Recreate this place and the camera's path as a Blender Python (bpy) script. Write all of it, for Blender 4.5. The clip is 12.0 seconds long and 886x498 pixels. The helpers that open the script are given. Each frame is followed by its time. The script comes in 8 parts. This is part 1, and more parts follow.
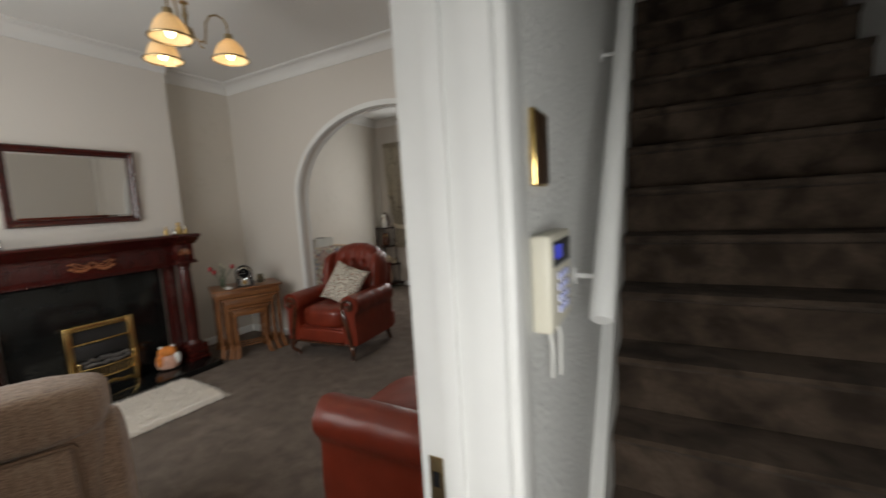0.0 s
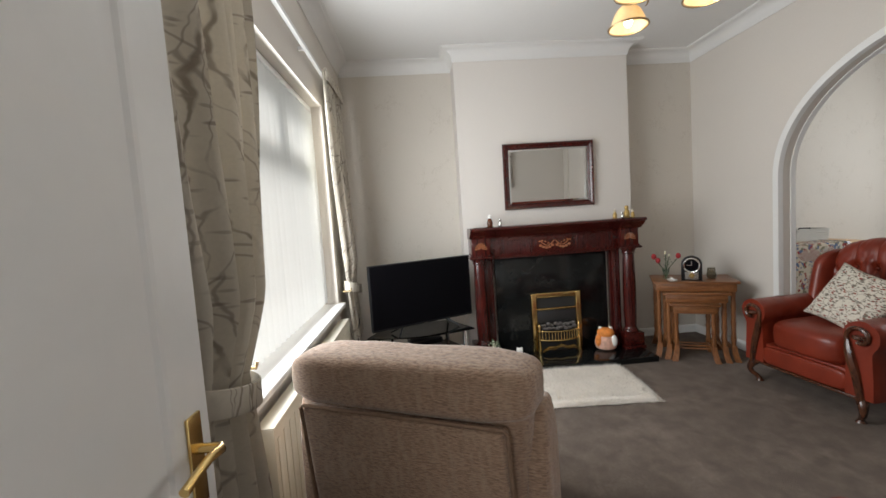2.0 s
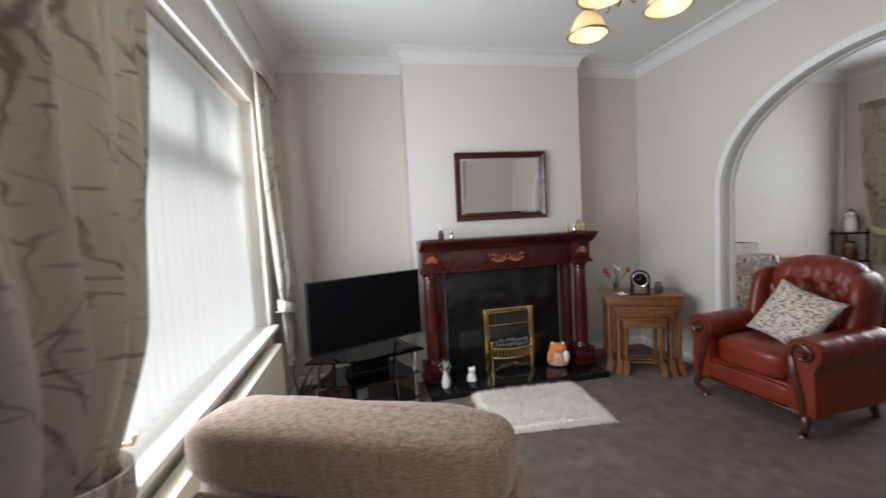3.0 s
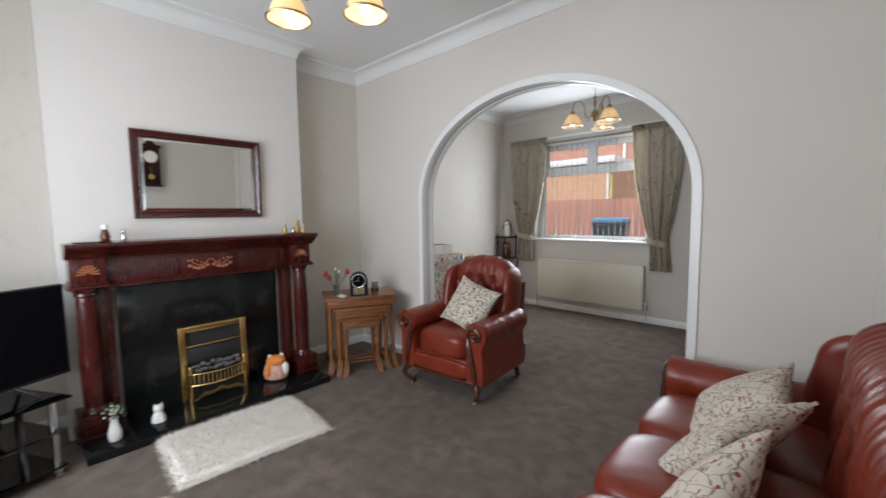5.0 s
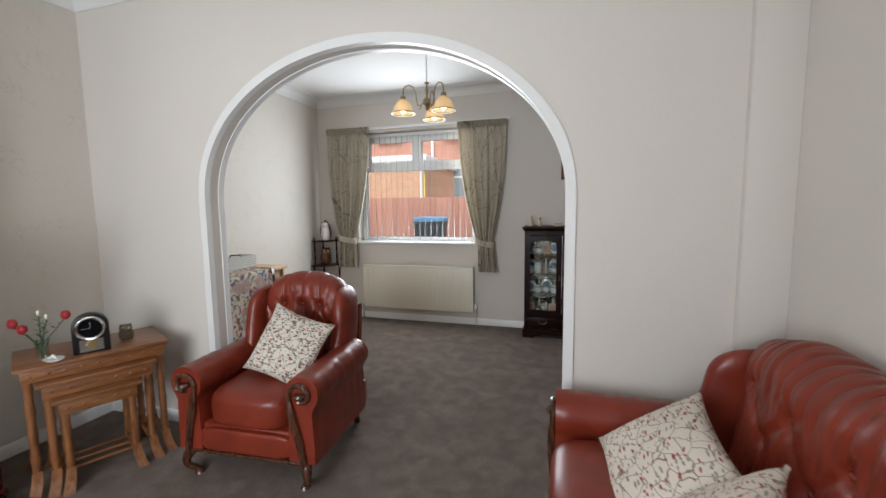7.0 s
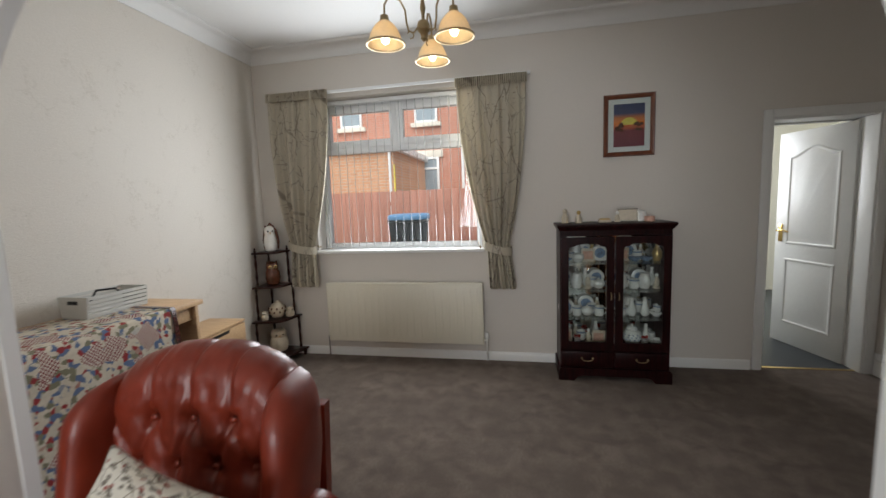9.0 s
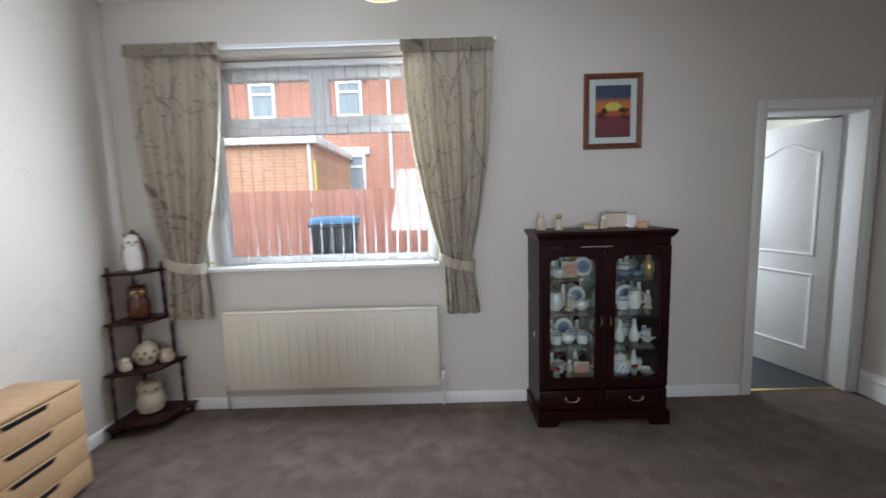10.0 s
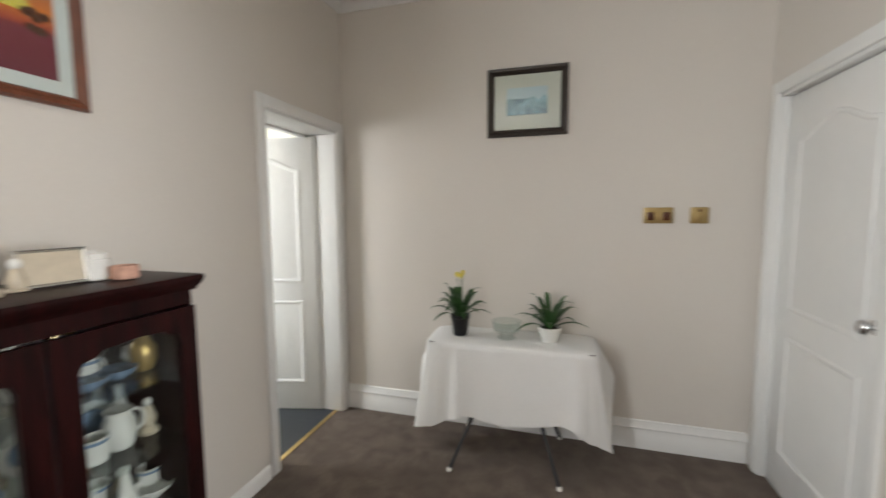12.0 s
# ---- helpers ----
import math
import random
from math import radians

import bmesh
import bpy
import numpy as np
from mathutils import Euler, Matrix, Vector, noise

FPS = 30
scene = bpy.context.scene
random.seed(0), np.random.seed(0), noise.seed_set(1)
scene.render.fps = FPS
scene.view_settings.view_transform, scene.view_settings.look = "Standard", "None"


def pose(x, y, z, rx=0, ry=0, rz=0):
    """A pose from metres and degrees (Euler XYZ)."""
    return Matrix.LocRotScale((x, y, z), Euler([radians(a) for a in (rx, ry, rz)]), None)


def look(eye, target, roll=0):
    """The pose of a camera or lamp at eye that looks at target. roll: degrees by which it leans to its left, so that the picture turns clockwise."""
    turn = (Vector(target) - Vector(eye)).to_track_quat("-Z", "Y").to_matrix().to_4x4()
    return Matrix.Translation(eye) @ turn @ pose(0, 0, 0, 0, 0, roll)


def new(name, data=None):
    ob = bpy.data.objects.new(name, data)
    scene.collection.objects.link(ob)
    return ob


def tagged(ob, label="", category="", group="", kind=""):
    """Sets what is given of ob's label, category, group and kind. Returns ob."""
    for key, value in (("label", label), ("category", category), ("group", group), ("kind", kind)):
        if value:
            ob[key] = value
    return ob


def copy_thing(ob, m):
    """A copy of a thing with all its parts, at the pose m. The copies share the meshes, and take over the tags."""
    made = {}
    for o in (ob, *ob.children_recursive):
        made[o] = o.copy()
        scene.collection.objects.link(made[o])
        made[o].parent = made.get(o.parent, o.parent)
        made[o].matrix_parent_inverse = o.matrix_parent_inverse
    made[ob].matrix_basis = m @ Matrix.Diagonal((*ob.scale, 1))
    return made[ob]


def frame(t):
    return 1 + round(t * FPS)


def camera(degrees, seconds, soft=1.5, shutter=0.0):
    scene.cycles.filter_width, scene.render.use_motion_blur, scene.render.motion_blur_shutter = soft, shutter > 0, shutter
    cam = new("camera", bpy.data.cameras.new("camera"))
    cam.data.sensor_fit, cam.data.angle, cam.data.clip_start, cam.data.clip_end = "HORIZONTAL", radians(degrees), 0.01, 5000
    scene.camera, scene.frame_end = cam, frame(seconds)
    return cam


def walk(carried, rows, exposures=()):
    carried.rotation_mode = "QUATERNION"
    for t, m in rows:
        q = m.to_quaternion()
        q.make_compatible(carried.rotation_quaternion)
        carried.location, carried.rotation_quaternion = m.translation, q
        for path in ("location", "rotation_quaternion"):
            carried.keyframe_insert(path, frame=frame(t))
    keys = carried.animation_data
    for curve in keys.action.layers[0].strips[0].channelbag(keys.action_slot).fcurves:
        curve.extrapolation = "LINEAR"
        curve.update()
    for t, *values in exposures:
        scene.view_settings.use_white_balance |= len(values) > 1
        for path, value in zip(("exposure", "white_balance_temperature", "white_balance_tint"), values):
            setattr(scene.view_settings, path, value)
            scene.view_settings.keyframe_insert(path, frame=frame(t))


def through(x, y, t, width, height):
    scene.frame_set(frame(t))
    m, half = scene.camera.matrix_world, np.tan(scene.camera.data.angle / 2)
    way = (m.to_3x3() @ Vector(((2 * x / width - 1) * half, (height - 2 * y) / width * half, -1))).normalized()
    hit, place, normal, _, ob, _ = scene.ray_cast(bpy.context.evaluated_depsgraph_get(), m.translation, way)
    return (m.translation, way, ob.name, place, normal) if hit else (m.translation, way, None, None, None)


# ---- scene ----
cam = camera(95.6, 12.0, 1.5, 0.4)
PATH = [
    (0, (0.813, 0.619, 1.382), (-0.138, 2.364, 1.159), -3.5),
    (0.5, (0.635, 0.719, 1.396), (-0.787, 2.108, 1.17), -3.3),
    (1, (0.501, 0.772, 1.376), (-1.261, 1.696, 1.174), -3.1),
    (1.5, (0.46, 0.831, 1.354), (-1.481, 1.281, 1.183), -3.5),
    (2, (0.428, 0.819, 1.346), (-1.563, 0.947, 1.201), -3.9),
    (2.5, (0.333, 0.781, 1.346), (-1.659, 0.911, 1.229), -3.9),
    (3, (0.191, 0.839, 1.389), (-1.767, 1.225, 1.26), -3.1),
    (3.5, (0.11, 0.88, 1.37), (-1.746, 1.612, 1.229), -2.8),
    (3.7, (0.107, 0.957, 1.354), (-1.708, 1.785, 1.208), -2.9),
    (5.3, (0.113, 1.141, 1.408), (-1.118, 2.708, 1.239), -0.6),
    (5.5, (0.068, 1.2, 1.413), (-1.079, 2.83, 1.249), -0.7),
    (6, (-0.072, 1.348, 1.421), (-0.991, 3.116, 1.253), -0.5),
    (6.5, (-0.225, 1.509, 1.427), (-0.925, 3.374, 1.253), -0.6),
    (7, (-0.426, 1.667, 1.431), (-0.988, 3.576, 1.23), -0.7),
    (8.8, (-1.056, 2.764, 1.433), (-1.45, 4.71, 1.194), -2.3),
    (9, (-1.087, 2.927, 1.422), (-1.474, 4.876, 1.194), -2.2),
    (9.5, (-1.219, 3.303, 1.437), (-1.507, 5.267, 1.197), -2.1),
    (10, (-1.364, 3.701, 1.417), (-1.377, 5.688, 1.187), -1.7),
    (10.5, (-1.383, 4.112, 1.399), (-0.996, 6.061, 1.179), -1.5),
    (11, (-1.217, 4.506, 1.424), (-0.277, 6.258, 1.203), -0.8),
    (11.5, (-1.094, 4.823, 1.404), (0.457, 6.071, 1.211), -0.1),
    (12, (-1.007, 4.966, 1.414), (0.905, 5.521, 1.232), -0.3),
]
# the clip's camera opens up as it turns from the windows
EXPOSURES = [(0.0, -1.15, 6900, 10), (0.5, -0.95, 7200, 10), (1.5, -0.62, 6750, 10), (2.5, -0.48, 6350, 10), (3.7, -0.6, 6000, 10), (5.5, -0.22, 6050, 10), (7.0, -0.14, 6150, 10),
             (9.0, -0.36, 6350, 10), (9.5, -0.15, 6050, 9), (10.0, 0.12, 5750, 10), (10.5, 0.32, 5450, 9), (11.0, 0.42, 5650, 8), (11.5, 0.42, 6600, 10), (12.0, 0.88, 6500, 10)]
walk(cam, [(t, look(eye, target, roll)) for t, eye, target, roll in PATH], EXPOSURES)

# ---- world and large lights: an overcast day ----
world = bpy.data.worlds.new("overcast_sky")
scene.world = world
world.use_nodes = True
wn = world.node_tree.nodes
sky = wn.new("ShaderNodeTexSky")
sky.sky_type = "NISHITA"
sky.sun_disc = False
sky.sun_elevation, sky.sun_rotation = radians(48), radians(200)
sky.dust_density, sky.air_density = 4.0, 1.0
world.node_tree.links.new(sky.outputs[0], wn["Background"].inputs[0])
wn["Background"].inputs[1].default_value = 0.15

sun = new("sun", bpy.data.lights.new("sun", "SUN"))
sun.data.energy, sun.data.angle, sun.data.color = 5.0, radians(70), (1.0, 0.96, 0.9)
sun.matrix_world = look((3, -9, 12), (0, 0, 0))


def window_light(name, place, target, w, h, watts):
    """An area lamp that stands for the sky's light in a seen or added opening."""
    ob = new(name, bpy.data.lights.new(name, "AREA"))
    ob.data.shape, ob.data.size, ob.data.size_y, ob.data.energy = "RECTANGLE", w, h, watts
    ob.data.color = (0.93, 0.97, 1.0)
    ob.matrix_world = look(place, target)
    return ob


window_light("window_light_front", (-1.64, 0.165, 1.5), (-1.64, 1.4, 1.5), 1.95, 1.40, 100)
window_light("window_light_back", (-2.1, 6.475, 1.70), (-2.1, 5.0, 1.58), 1.25, 1.25, 58)
# kitchen: fill light added to brighten it, at an invented opening out of view
window_light("fill_light_kitchen", (0.52, 8.2, 1.7), (2, 8.2, 1.2), 1.0, 1.0, 52)
# hall: lamp for the unseen front door's glazing, set lower than its opening
window_light("unseen_door_light_hall", (1.08, 0.19, 0.95), (1.08, 2, 0.2), 0.6, 1.0, 42)

# ---- helpers of the scene ----
def thing(name, label, category, group="", at=(0, 0, 0), turn=0.0):
    ob = new(name)
    ob.matrix_world = pose(*at, 0, 0, turn)
    ob.empty_display_size = 0.1
    return tagged(ob, label, category, group)


def mesh_of(name, bm, sharp=38):
    bmesh.ops.recalc_face_normals(bm, faces=bm.faces)
    me = bpy.data.meshes.new(name)
    bm.to_mesh(me)
    bm.free()
    me.shade_smooth()
    me.set_sharp_from_angle(angle=radians(sharp))
    return me


def part(name, bm, material, parent=None, label="", sharp=38):
    """One bmesh as one mesh object under a thing or a part."""
    ob = new(name, mesh_of(name, bm, sharp))
    ob.data.materials.append(material)
    ob.parent = parent
    if label:
        ob["label"] = label
    return ob


def structure(name, bm, material, label="", category="", parent=None, sharp=38):
    ob = part(name, bm, material, parent, "", sharp)
    return tagged(ob, label, category, kind="structure")


def box(bm, x0, y0, z0, x1, y1, z1, bevel=0.0, seg=2, m=None):
    vs = [bm.verts.new((x, y, z)) for z in (z0, z1) for y in (y0, y1) for x in (x0, x1)]
    fs = [bm.faces.new([vs[i] for i in q]) for q in ((0, 2, 3, 1), (4, 5, 7, 6), (0, 1, 5, 4), (2, 6, 7, 3), (0, 4, 6, 2), (1, 3, 7, 5))]
    if bevel:
        es = list({e for f in fs for e in f.edges})
        got = bmesh.ops.bevel(bm, geom=es, offset=bevel, segments=seg, affect="EDGES", profile=0.5)
        vs = list({v for f in got["faces"] for v in f.verts} | {v for v in vs if v.is_valid})
    if m is not None:
        bmesh.ops.transform(bm, matrix=m, verts=vs)
    return vs


def loft(bm, rings, closed=True, caps=True):
    """Skin over rings of points."""
    rows = [[bm.verts.new(p) for p in r] for r in rings]
    n = len(rows[0])
    for a, b in zip(rows, rows[1:]):
        for i in range(n if closed else n - 1):
            j = (i + 1) % n
            bm.faces.new((a[i], a[j], b[j], b[i]))
    if caps and closed:
        bm.faces.new(rows[0][::-1])
        bm.faces.new(rows[-1])
    return rows


def lathe(bm, profile, at=(0, 0, 0), seg=20, caps=True, squash=1.0):
    """A turned shape: profile of (radius, height)."""
    rings = [[(at[0] + r * math.cos(2 * math.pi * i / seg), at[1] + squash * r * math.sin(2 * math.pi * i / seg), at[2] + z) for i in range(seg)] for r, z in profile]
    return loft(bm, rings, True, caps)


def tube(bm, pts, r, seg=8, caps=True):
    """A round bar along points; r is one radius or one for each point."""
    pts = [Vector(p) for p in pts]
    rs = r if isinstance(r, (list, tuple)) else [r] * len(pts)
    up, rings = None, []
    for i, p in enumerate(pts):
        d = (pts[min(i + 1, len(pts) - 1)] - pts[max(i - 1, 0)]).normalized()
        if up is None:
            up = d.orthogonal().normalized()
        side = d.cross(up).normalized()
        up = side.cross(d).normalized()
        rings.append([p + rs[i] * (math.cos(2 * math.pi * k / seg) * up + math.sin(2 * math.pi * k / seg) * side) for k in range(seg)])
    return loft(bm, rings, True, caps)


def prism(bm, pts, axis, a, b, bevel=0.0):
    """A flat outline pushed along an axis from a to b. pts are the other two coordinates, in axis order."""
    def at(p, v):
        c = list(p)
        c.insert("xyz".index(axis), v)
        return c
    lo, hi = [bm.verts.new(at(p, a)) for p in pts], [bm.verts.new(at(p, b)) for p in pts]
    n = len(pts)
    fs = [bm.faces.new(lo[::-1]), bm.faces.new(hi)]
    fs += [bm.faces.new((lo[i], lo[(i + 1) % n], hi[(i + 1) % n], hi[i])) for i in range(n)]
    if bevel:
        bmesh.ops.bevel(bm, geom=list({e for f in fs[:2] for e in f.edges}), offset=bevel, segments=2, affect="EDGES", profile=0.5)


def sheet(bm, nu, nv, fn, closed_u=False):
    """A surface from fn(u, v) with u, v from 0 to 1."""
    rows = [[bm.verts.new(fn(i / nu, j / nv)) for i in range(nu if closed_u else nu + 1)] for j in range(nv + 1)]
    for a, b in zip(rows, rows[1:]):
        for i in range(nu):
            j = (i + 1) % len(a)
            bm.faces.new((a[i], a[j], b[j], b[i]))
    return rows


def thicken(bm, t):
    bmesh.ops.recalc_face_normals(bm, faces=bm.faces)
    bmesh.ops.solidify(bm, geom=list(bm.faces), thickness=t)


def puff(bm, at, size, power=3.0, nu=28, nv=16, m=None, dent=None):
    """A padded, rounded block (superellipsoid). dent(direction) scales its skin."""
    def sp(v, e):
        return math.copysign(abs(v) ** e, v)
    e = 2.0 / power
    rings = []
    for j in range(1, nv):
        ph = math.pi * (j / nv - 0.5)
        ring = []
        for i in range(nu):
            th = 2 * math.pi * i / nu
            d = Vector((sp(math.cos(ph), e) * sp(math.cos(th), e), sp(math.cos(ph), e) * sp(math.sin(th), e), sp(math.sin(ph), e)))
            k = dent(d) if dent else 1.0
            ring.append(Vector((d.x * size[0] / 2, d.y * size[1] / 2, d.z * size[2] / 2)) * k)
        rings.append(ring)
    if m is None:
        m = Matrix.Identity(4)
    off = Vector(at)
    rings = [[m @ (p + off) for p in r] for r in rings]
    rows = loft(bm, rings, True, False)
    for r, z in ((rows[0], -1), (rows[-1], 1)):
        p = bm.verts.new(m @ (Vector((0, 0, z * size[2] / 2)) * (dent(Vector((0, 0, z))) if dent else 1.0) + off))
        for i in range(nu):
            bm.faces.new((r[i], r[(i + 1) % nu], p))


# ---- materials ----
def material(name, colour, rough=0.6, metal=0.0, spread=0.06, grain=40.0, big=2.5, bump=0.15, bump_scale=None, coat=0.0, spec=None, by_object=0.0):
    """Principled surface with variation at two scales and a fine relief."""
    m = bpy.data.materials.new(name)
    m.use_nodes = True
    n, l = m.node_tree.nodes, m.node_tree.links
    b = n["Principled BSDF"]
    b.inputs["Roughness"].default_value, b.inputs["Metallic"].default_value = rough, metal
    b.inputs["Coat Weight"].default_value, b.inputs["Coat Roughness"].default_value = coat, 0.15
    if spec is not None:
        b.inputs["Specular IOR Level"].default_value = spec
    tc = n.new("ShaderNodeTexCoord")
    fine, wide = n.new("ShaderNodeTexNoise"), n.new("ShaderNodeTexNoise")
    fine.inputs["Scale"].default_value, fine.inputs["Detail"].default_value = grain, 4
    wide.inputs["Scale"].default_value, wide.inputs["Detail"].default_value = big, 3
    l.new(tc.outputs["Object"], fine.inputs["Vector"])
    l.new(tc.outputs["Object"], wide.inputs["Vector"])
    add = n.new("ShaderNodeMath")
    add.operation = "ADD"
    l.new(fine.outputs["Fac"], add.inputs[0])
    l.new(wide.outputs["Fac"], add.inputs[1])
    ramp = n.new("ShaderNodeMapRange")
    ramp.inputs["From Min"].default_value, ramp.inputs["From Max"].default_value = 0.6, 1.4
    ramp.inputs["To Min"].default_value, ramp.inputs["To Max"].default_value = 1 - spread, 1 + spread
    l.new(add.outputs[0], ramp.inputs["Value"])
    mul = n.new("ShaderNodeVectorMath")
    mul.operation = "SCALE"
    mul.inputs[0].default_value = colour[:3]
    l.new(ramp.outputs[0], mul.inputs["Scale"])
    last = mul.outputs[0]
    if by_object:
        info, vary, mul2 = n.new("ShaderNodeObjectInfo"), n.new("ShaderNodeMapRange"), n.new("ShaderNodeVectorMath")
        vary.inputs["To Min"].default_value, vary.inputs["To Max"].default_value = 1 - by_object, 1 + by_object
        mul2.operation = "SCALE"
        l.new(info.outputs["Random"], vary.inputs["Value"])
        l.new(last, mul2.inputs[0])
        l.new(vary.outputs[0], mul2.inputs["Scale"])
        last = mul2.outputs[0]
    l.new(last, b.inputs["Base Color"])
    if bump:
        bp, tex = n.new("ShaderNodeBump"), fine
        if bump_scale:
            tex = n.new("ShaderNodeTexNoise")
            tex.inputs["Scale"].default_value, tex.inputs["Detail"].default_value = bump_scale, 5
            l.new(tc.outputs["Object"], tex.inputs["Vector"])
        bp.inputs["Strength"].default_value, bp.inputs["Distance"].default_value = bump, 0.01
        l.new(tex.outputs["Fac"], bp.inputs["Height"])
        l.new(bp.outputs[0], b.inputs["Normal"])
    return m


def node_mix(m, fac, a, b_):
    n, l = m.node_tree.nodes, m.node_tree.links
    mx = n.new("ShaderNodeMix")
    mx.data_type = "RGBA"
    l.new(fac, mx.inputs["Factor"])
    for sock, v in ((mx.inputs["A"], a), (mx.inputs["B"], b_)):
        if isinstance(v, (tuple, list)):
            sock.default_value = (*v[:3], 1)
        else:
            l.new(v, sock)
    return mx.outputs["Result"]


def base_of(m):
    """The socket that drives the base colour, and the shader."""
    b = m.node_tree.nodes["Principled BSDF"]
    return b.inputs["Base Color"].links[0].from_socket, b


def ramp_node(m, source, lo, hi, a=0.0, b_=1.0):
    n = m.node_tree.nodes.new("ShaderNodeMapRange")
    n.inputs["From Min"].default_value, n.inputs["From Max"].default_value = lo, hi
    n.inputs["To Min"].default_value, n.inputs["To Max"].default_value = a, b_
    m.node_tree.links.new(source, n.inputs["Value"])
    return n.outputs[0]


def scaled(m, s, coord="Object"):
    n = m.node_tree.nodes
    tc, mp = n.new("ShaderNodeTexCoord"), n.new("ShaderNodeMapping")
    mp.inputs["Scale"].default_value = s
    m.node_tree.links.new(tc.outputs[coord], mp.inputs["Vector"])
    return mp.outputs[0]


def wood(name, colour, dark, rough=0.35, along=(1, 1, 12), coat=0.2, big=1.0):
    """Wood whose grain is stretched along one axis."""
    m = material(name, colour, rough, coat=coat, bump=0.04)
    n, l = m.node_tree.nodes, m.node_tree.links
    tex = n.new("ShaderNodeTexNoise")
    tex.inputs["Scale"].default_value, tex.inputs["Detail"].default_value, tex.inputs["Distortion"].default_value = 6.0 * big, 8, 0.6
    l.new(scaled(m, tuple(12.0 / a for a in along)), tex.inputs["Vector"])
    src, b = base_of(m)
    l.new(node_mix(m, ramp_node(m, tex.outputs["Fac"], 0.38, 0.66), src, dark), b.inputs["Base Color"])
    return m


M_WALL = material("wall_paper_greige", (0.66, 0.615, 0.56), 0.75, spread=0.025, grain=90, big=1.2, bump=0.12, bump_scale=260)
M_BREAST = material("chimney_breast_paper", (0.70, 0.66, 0.615), 0.75, spread=0.02, grain=90, big=1.2, bump=0.12, bump_scale=260)
M_CEIL = material("ceiling_white_paint", (0.74, 0.73, 0.71), 0.8, spread=0.02, grain=60, big=1.0, bump=0.06)
M_WHITE = material("white_gloss_paint", (0.78, 0.775, 0.755), 0.32, spread=0.02, grain=25, big=3, bump=0.05)
M_HALL = material("hall_woodchip_white", (0.70, 0.70, 0.68), 0.7, spread=0.05, grain=35, big=3, bump=0.5, bump_scale=90)


def patterned_paper():
    """Embossed paper with a faint sprig pattern."""
    m = material("wall_paper_sprig", (0.63, 0.585, 0.52), 0.7, spread=0.03, grain=80, big=1.2, bump=0.25, bump_scale=140)
    n, l = m.node_tree.nodes, m.node_tree.links
    tex = n.new("ShaderNodeTexVoronoi")
    tex.feature = "DISTANCE_TO_EDGE"
    tex.inputs["Scale"].default_value = 7.0
    warp = n.new("ShaderNodeTexNoise")
    warp.inputs["Scale"].default_value = 30
    l.new(scaled(m, (1, 1, 0.8)), warp.inputs["Vector"])
    mixv = n.new("ShaderNodeVectorMath")
    mixv.operation = "MULTIPLY_ADD"
    mixv.inputs[1].default_value = (0.12, 0.12, 0.12)
    l.new(warp.outputs["Color"], mixv.inputs[0])
    l.new(scaled(m, (1, 1, 0.8)), mixv.inputs[2])
    l.new(mixv.outputs[0], tex.inputs["Vector"])
    patch = n.new("ShaderNodeTexNoise")
    patch.inputs["Scale"].default_value = 5.0
    l.new(scaled(m, (1, 1, 1)), patch.inputs["Vector"])
    line = ramp_node(m, tex.outputs["Distance"], 0.0, 0.035, 1.0, 0.0)
    keep = ramp_node(m, patch.outputs["Fac"], 0.5, 0.62)
    mul = n.new("ShaderNodeMath")
    mul.operation = "MULTIPLY"
    l.new(line, mul.inputs[0])
    l.new(keep, mul.inputs[1])
    half = n.new("ShaderNodeMath")
    half.operation = "MULTIPLY"
    half.inputs[1].default_value = 0.35
    l.new(mul.outputs[0], half.inputs[0])
    src, b = base_of(m)
    l.new(node_mix(m, half.outputs[0], src, (0.42, 0.37, 0.30)), b.inputs["Base Color"])
    return m


M_SPRIG = patterned_paper()


def carpet(name, colour, dark, size=4.5):
    m = material(name, colour, 0.95, spread=0.30, grain=70, big=3.0, bump=0.7, bump_scale=420, spec=0.1)
    n, l = m.node_tree.nodes, m.node_tree.links
    tex = n.new("ShaderNodeTexNoise")
    tex.inputs["Scale"].default_value, tex.inputs["Detail"].default_value, tex.inputs["Distortion"].default_value = size, 6, 0.3
    l.new(scaled(m, (1, 1, 1)), tex.inputs["Vector"])
    src, b = base_of(m)
    l.new(node_mix(m, ramp_node(m, tex.outputs["Fac"], 0.36, 0.62), dark, src), b.inputs["Base Color"])
    b.inputs["Sheen Weight"].default_value = 0.06
    b.inputs["Sheen Roughness"].default_value = 0.5
    return m


M_CARPET = carpet("carpet_taupe", (0.190, 0.150, 0.123), (0.142, 0.110, 0.089), 9.0)
M_STAIR = carpet("stair_carpet_brown", (0.120, 0.085, 0.062), (0.042, 0.029, 0.021), 7.0)
M_KFLOOR = material("kitchen_floor_slate", (0.045, 0.05, 0.055), 0.4, spread=0.15, grain=30, bump=0.1)
M_UPVC = material("white_upvc", (0.83, 0.84, 0.84), 0.3, spread=0.01, bump=0.0)
M_BRASS = material("polished_brass", (0.80, 0.58, 0.24), 0.22, 1.0, spread=0.05, bump=0.02)
M_DULLBRASS = material("dull_brass", (0.40, 0.29, 0.13), 0.4, 0.9, spread=0.1, bump=0.03)
M_ANTIQUE = material("antique_brass", (0.36, 0.27, 0.15), 0.35, 1.0, spread=0.15, bump=0.05)
M_CHROME = material("chrome", (0.75, 0.76, 0.78), 0.15, 1.0, spread=0.02, bump=0.0)
M_BLACK = material("black_plastic", (0.010, 0.010, 0.011), 0.35, spread=0.05, bump=0.02, spec=0.3)
M_DARK = material("dark_iron", (0.02, 0.02, 0.021), 0.55, spread=0.1, bump=0.1)


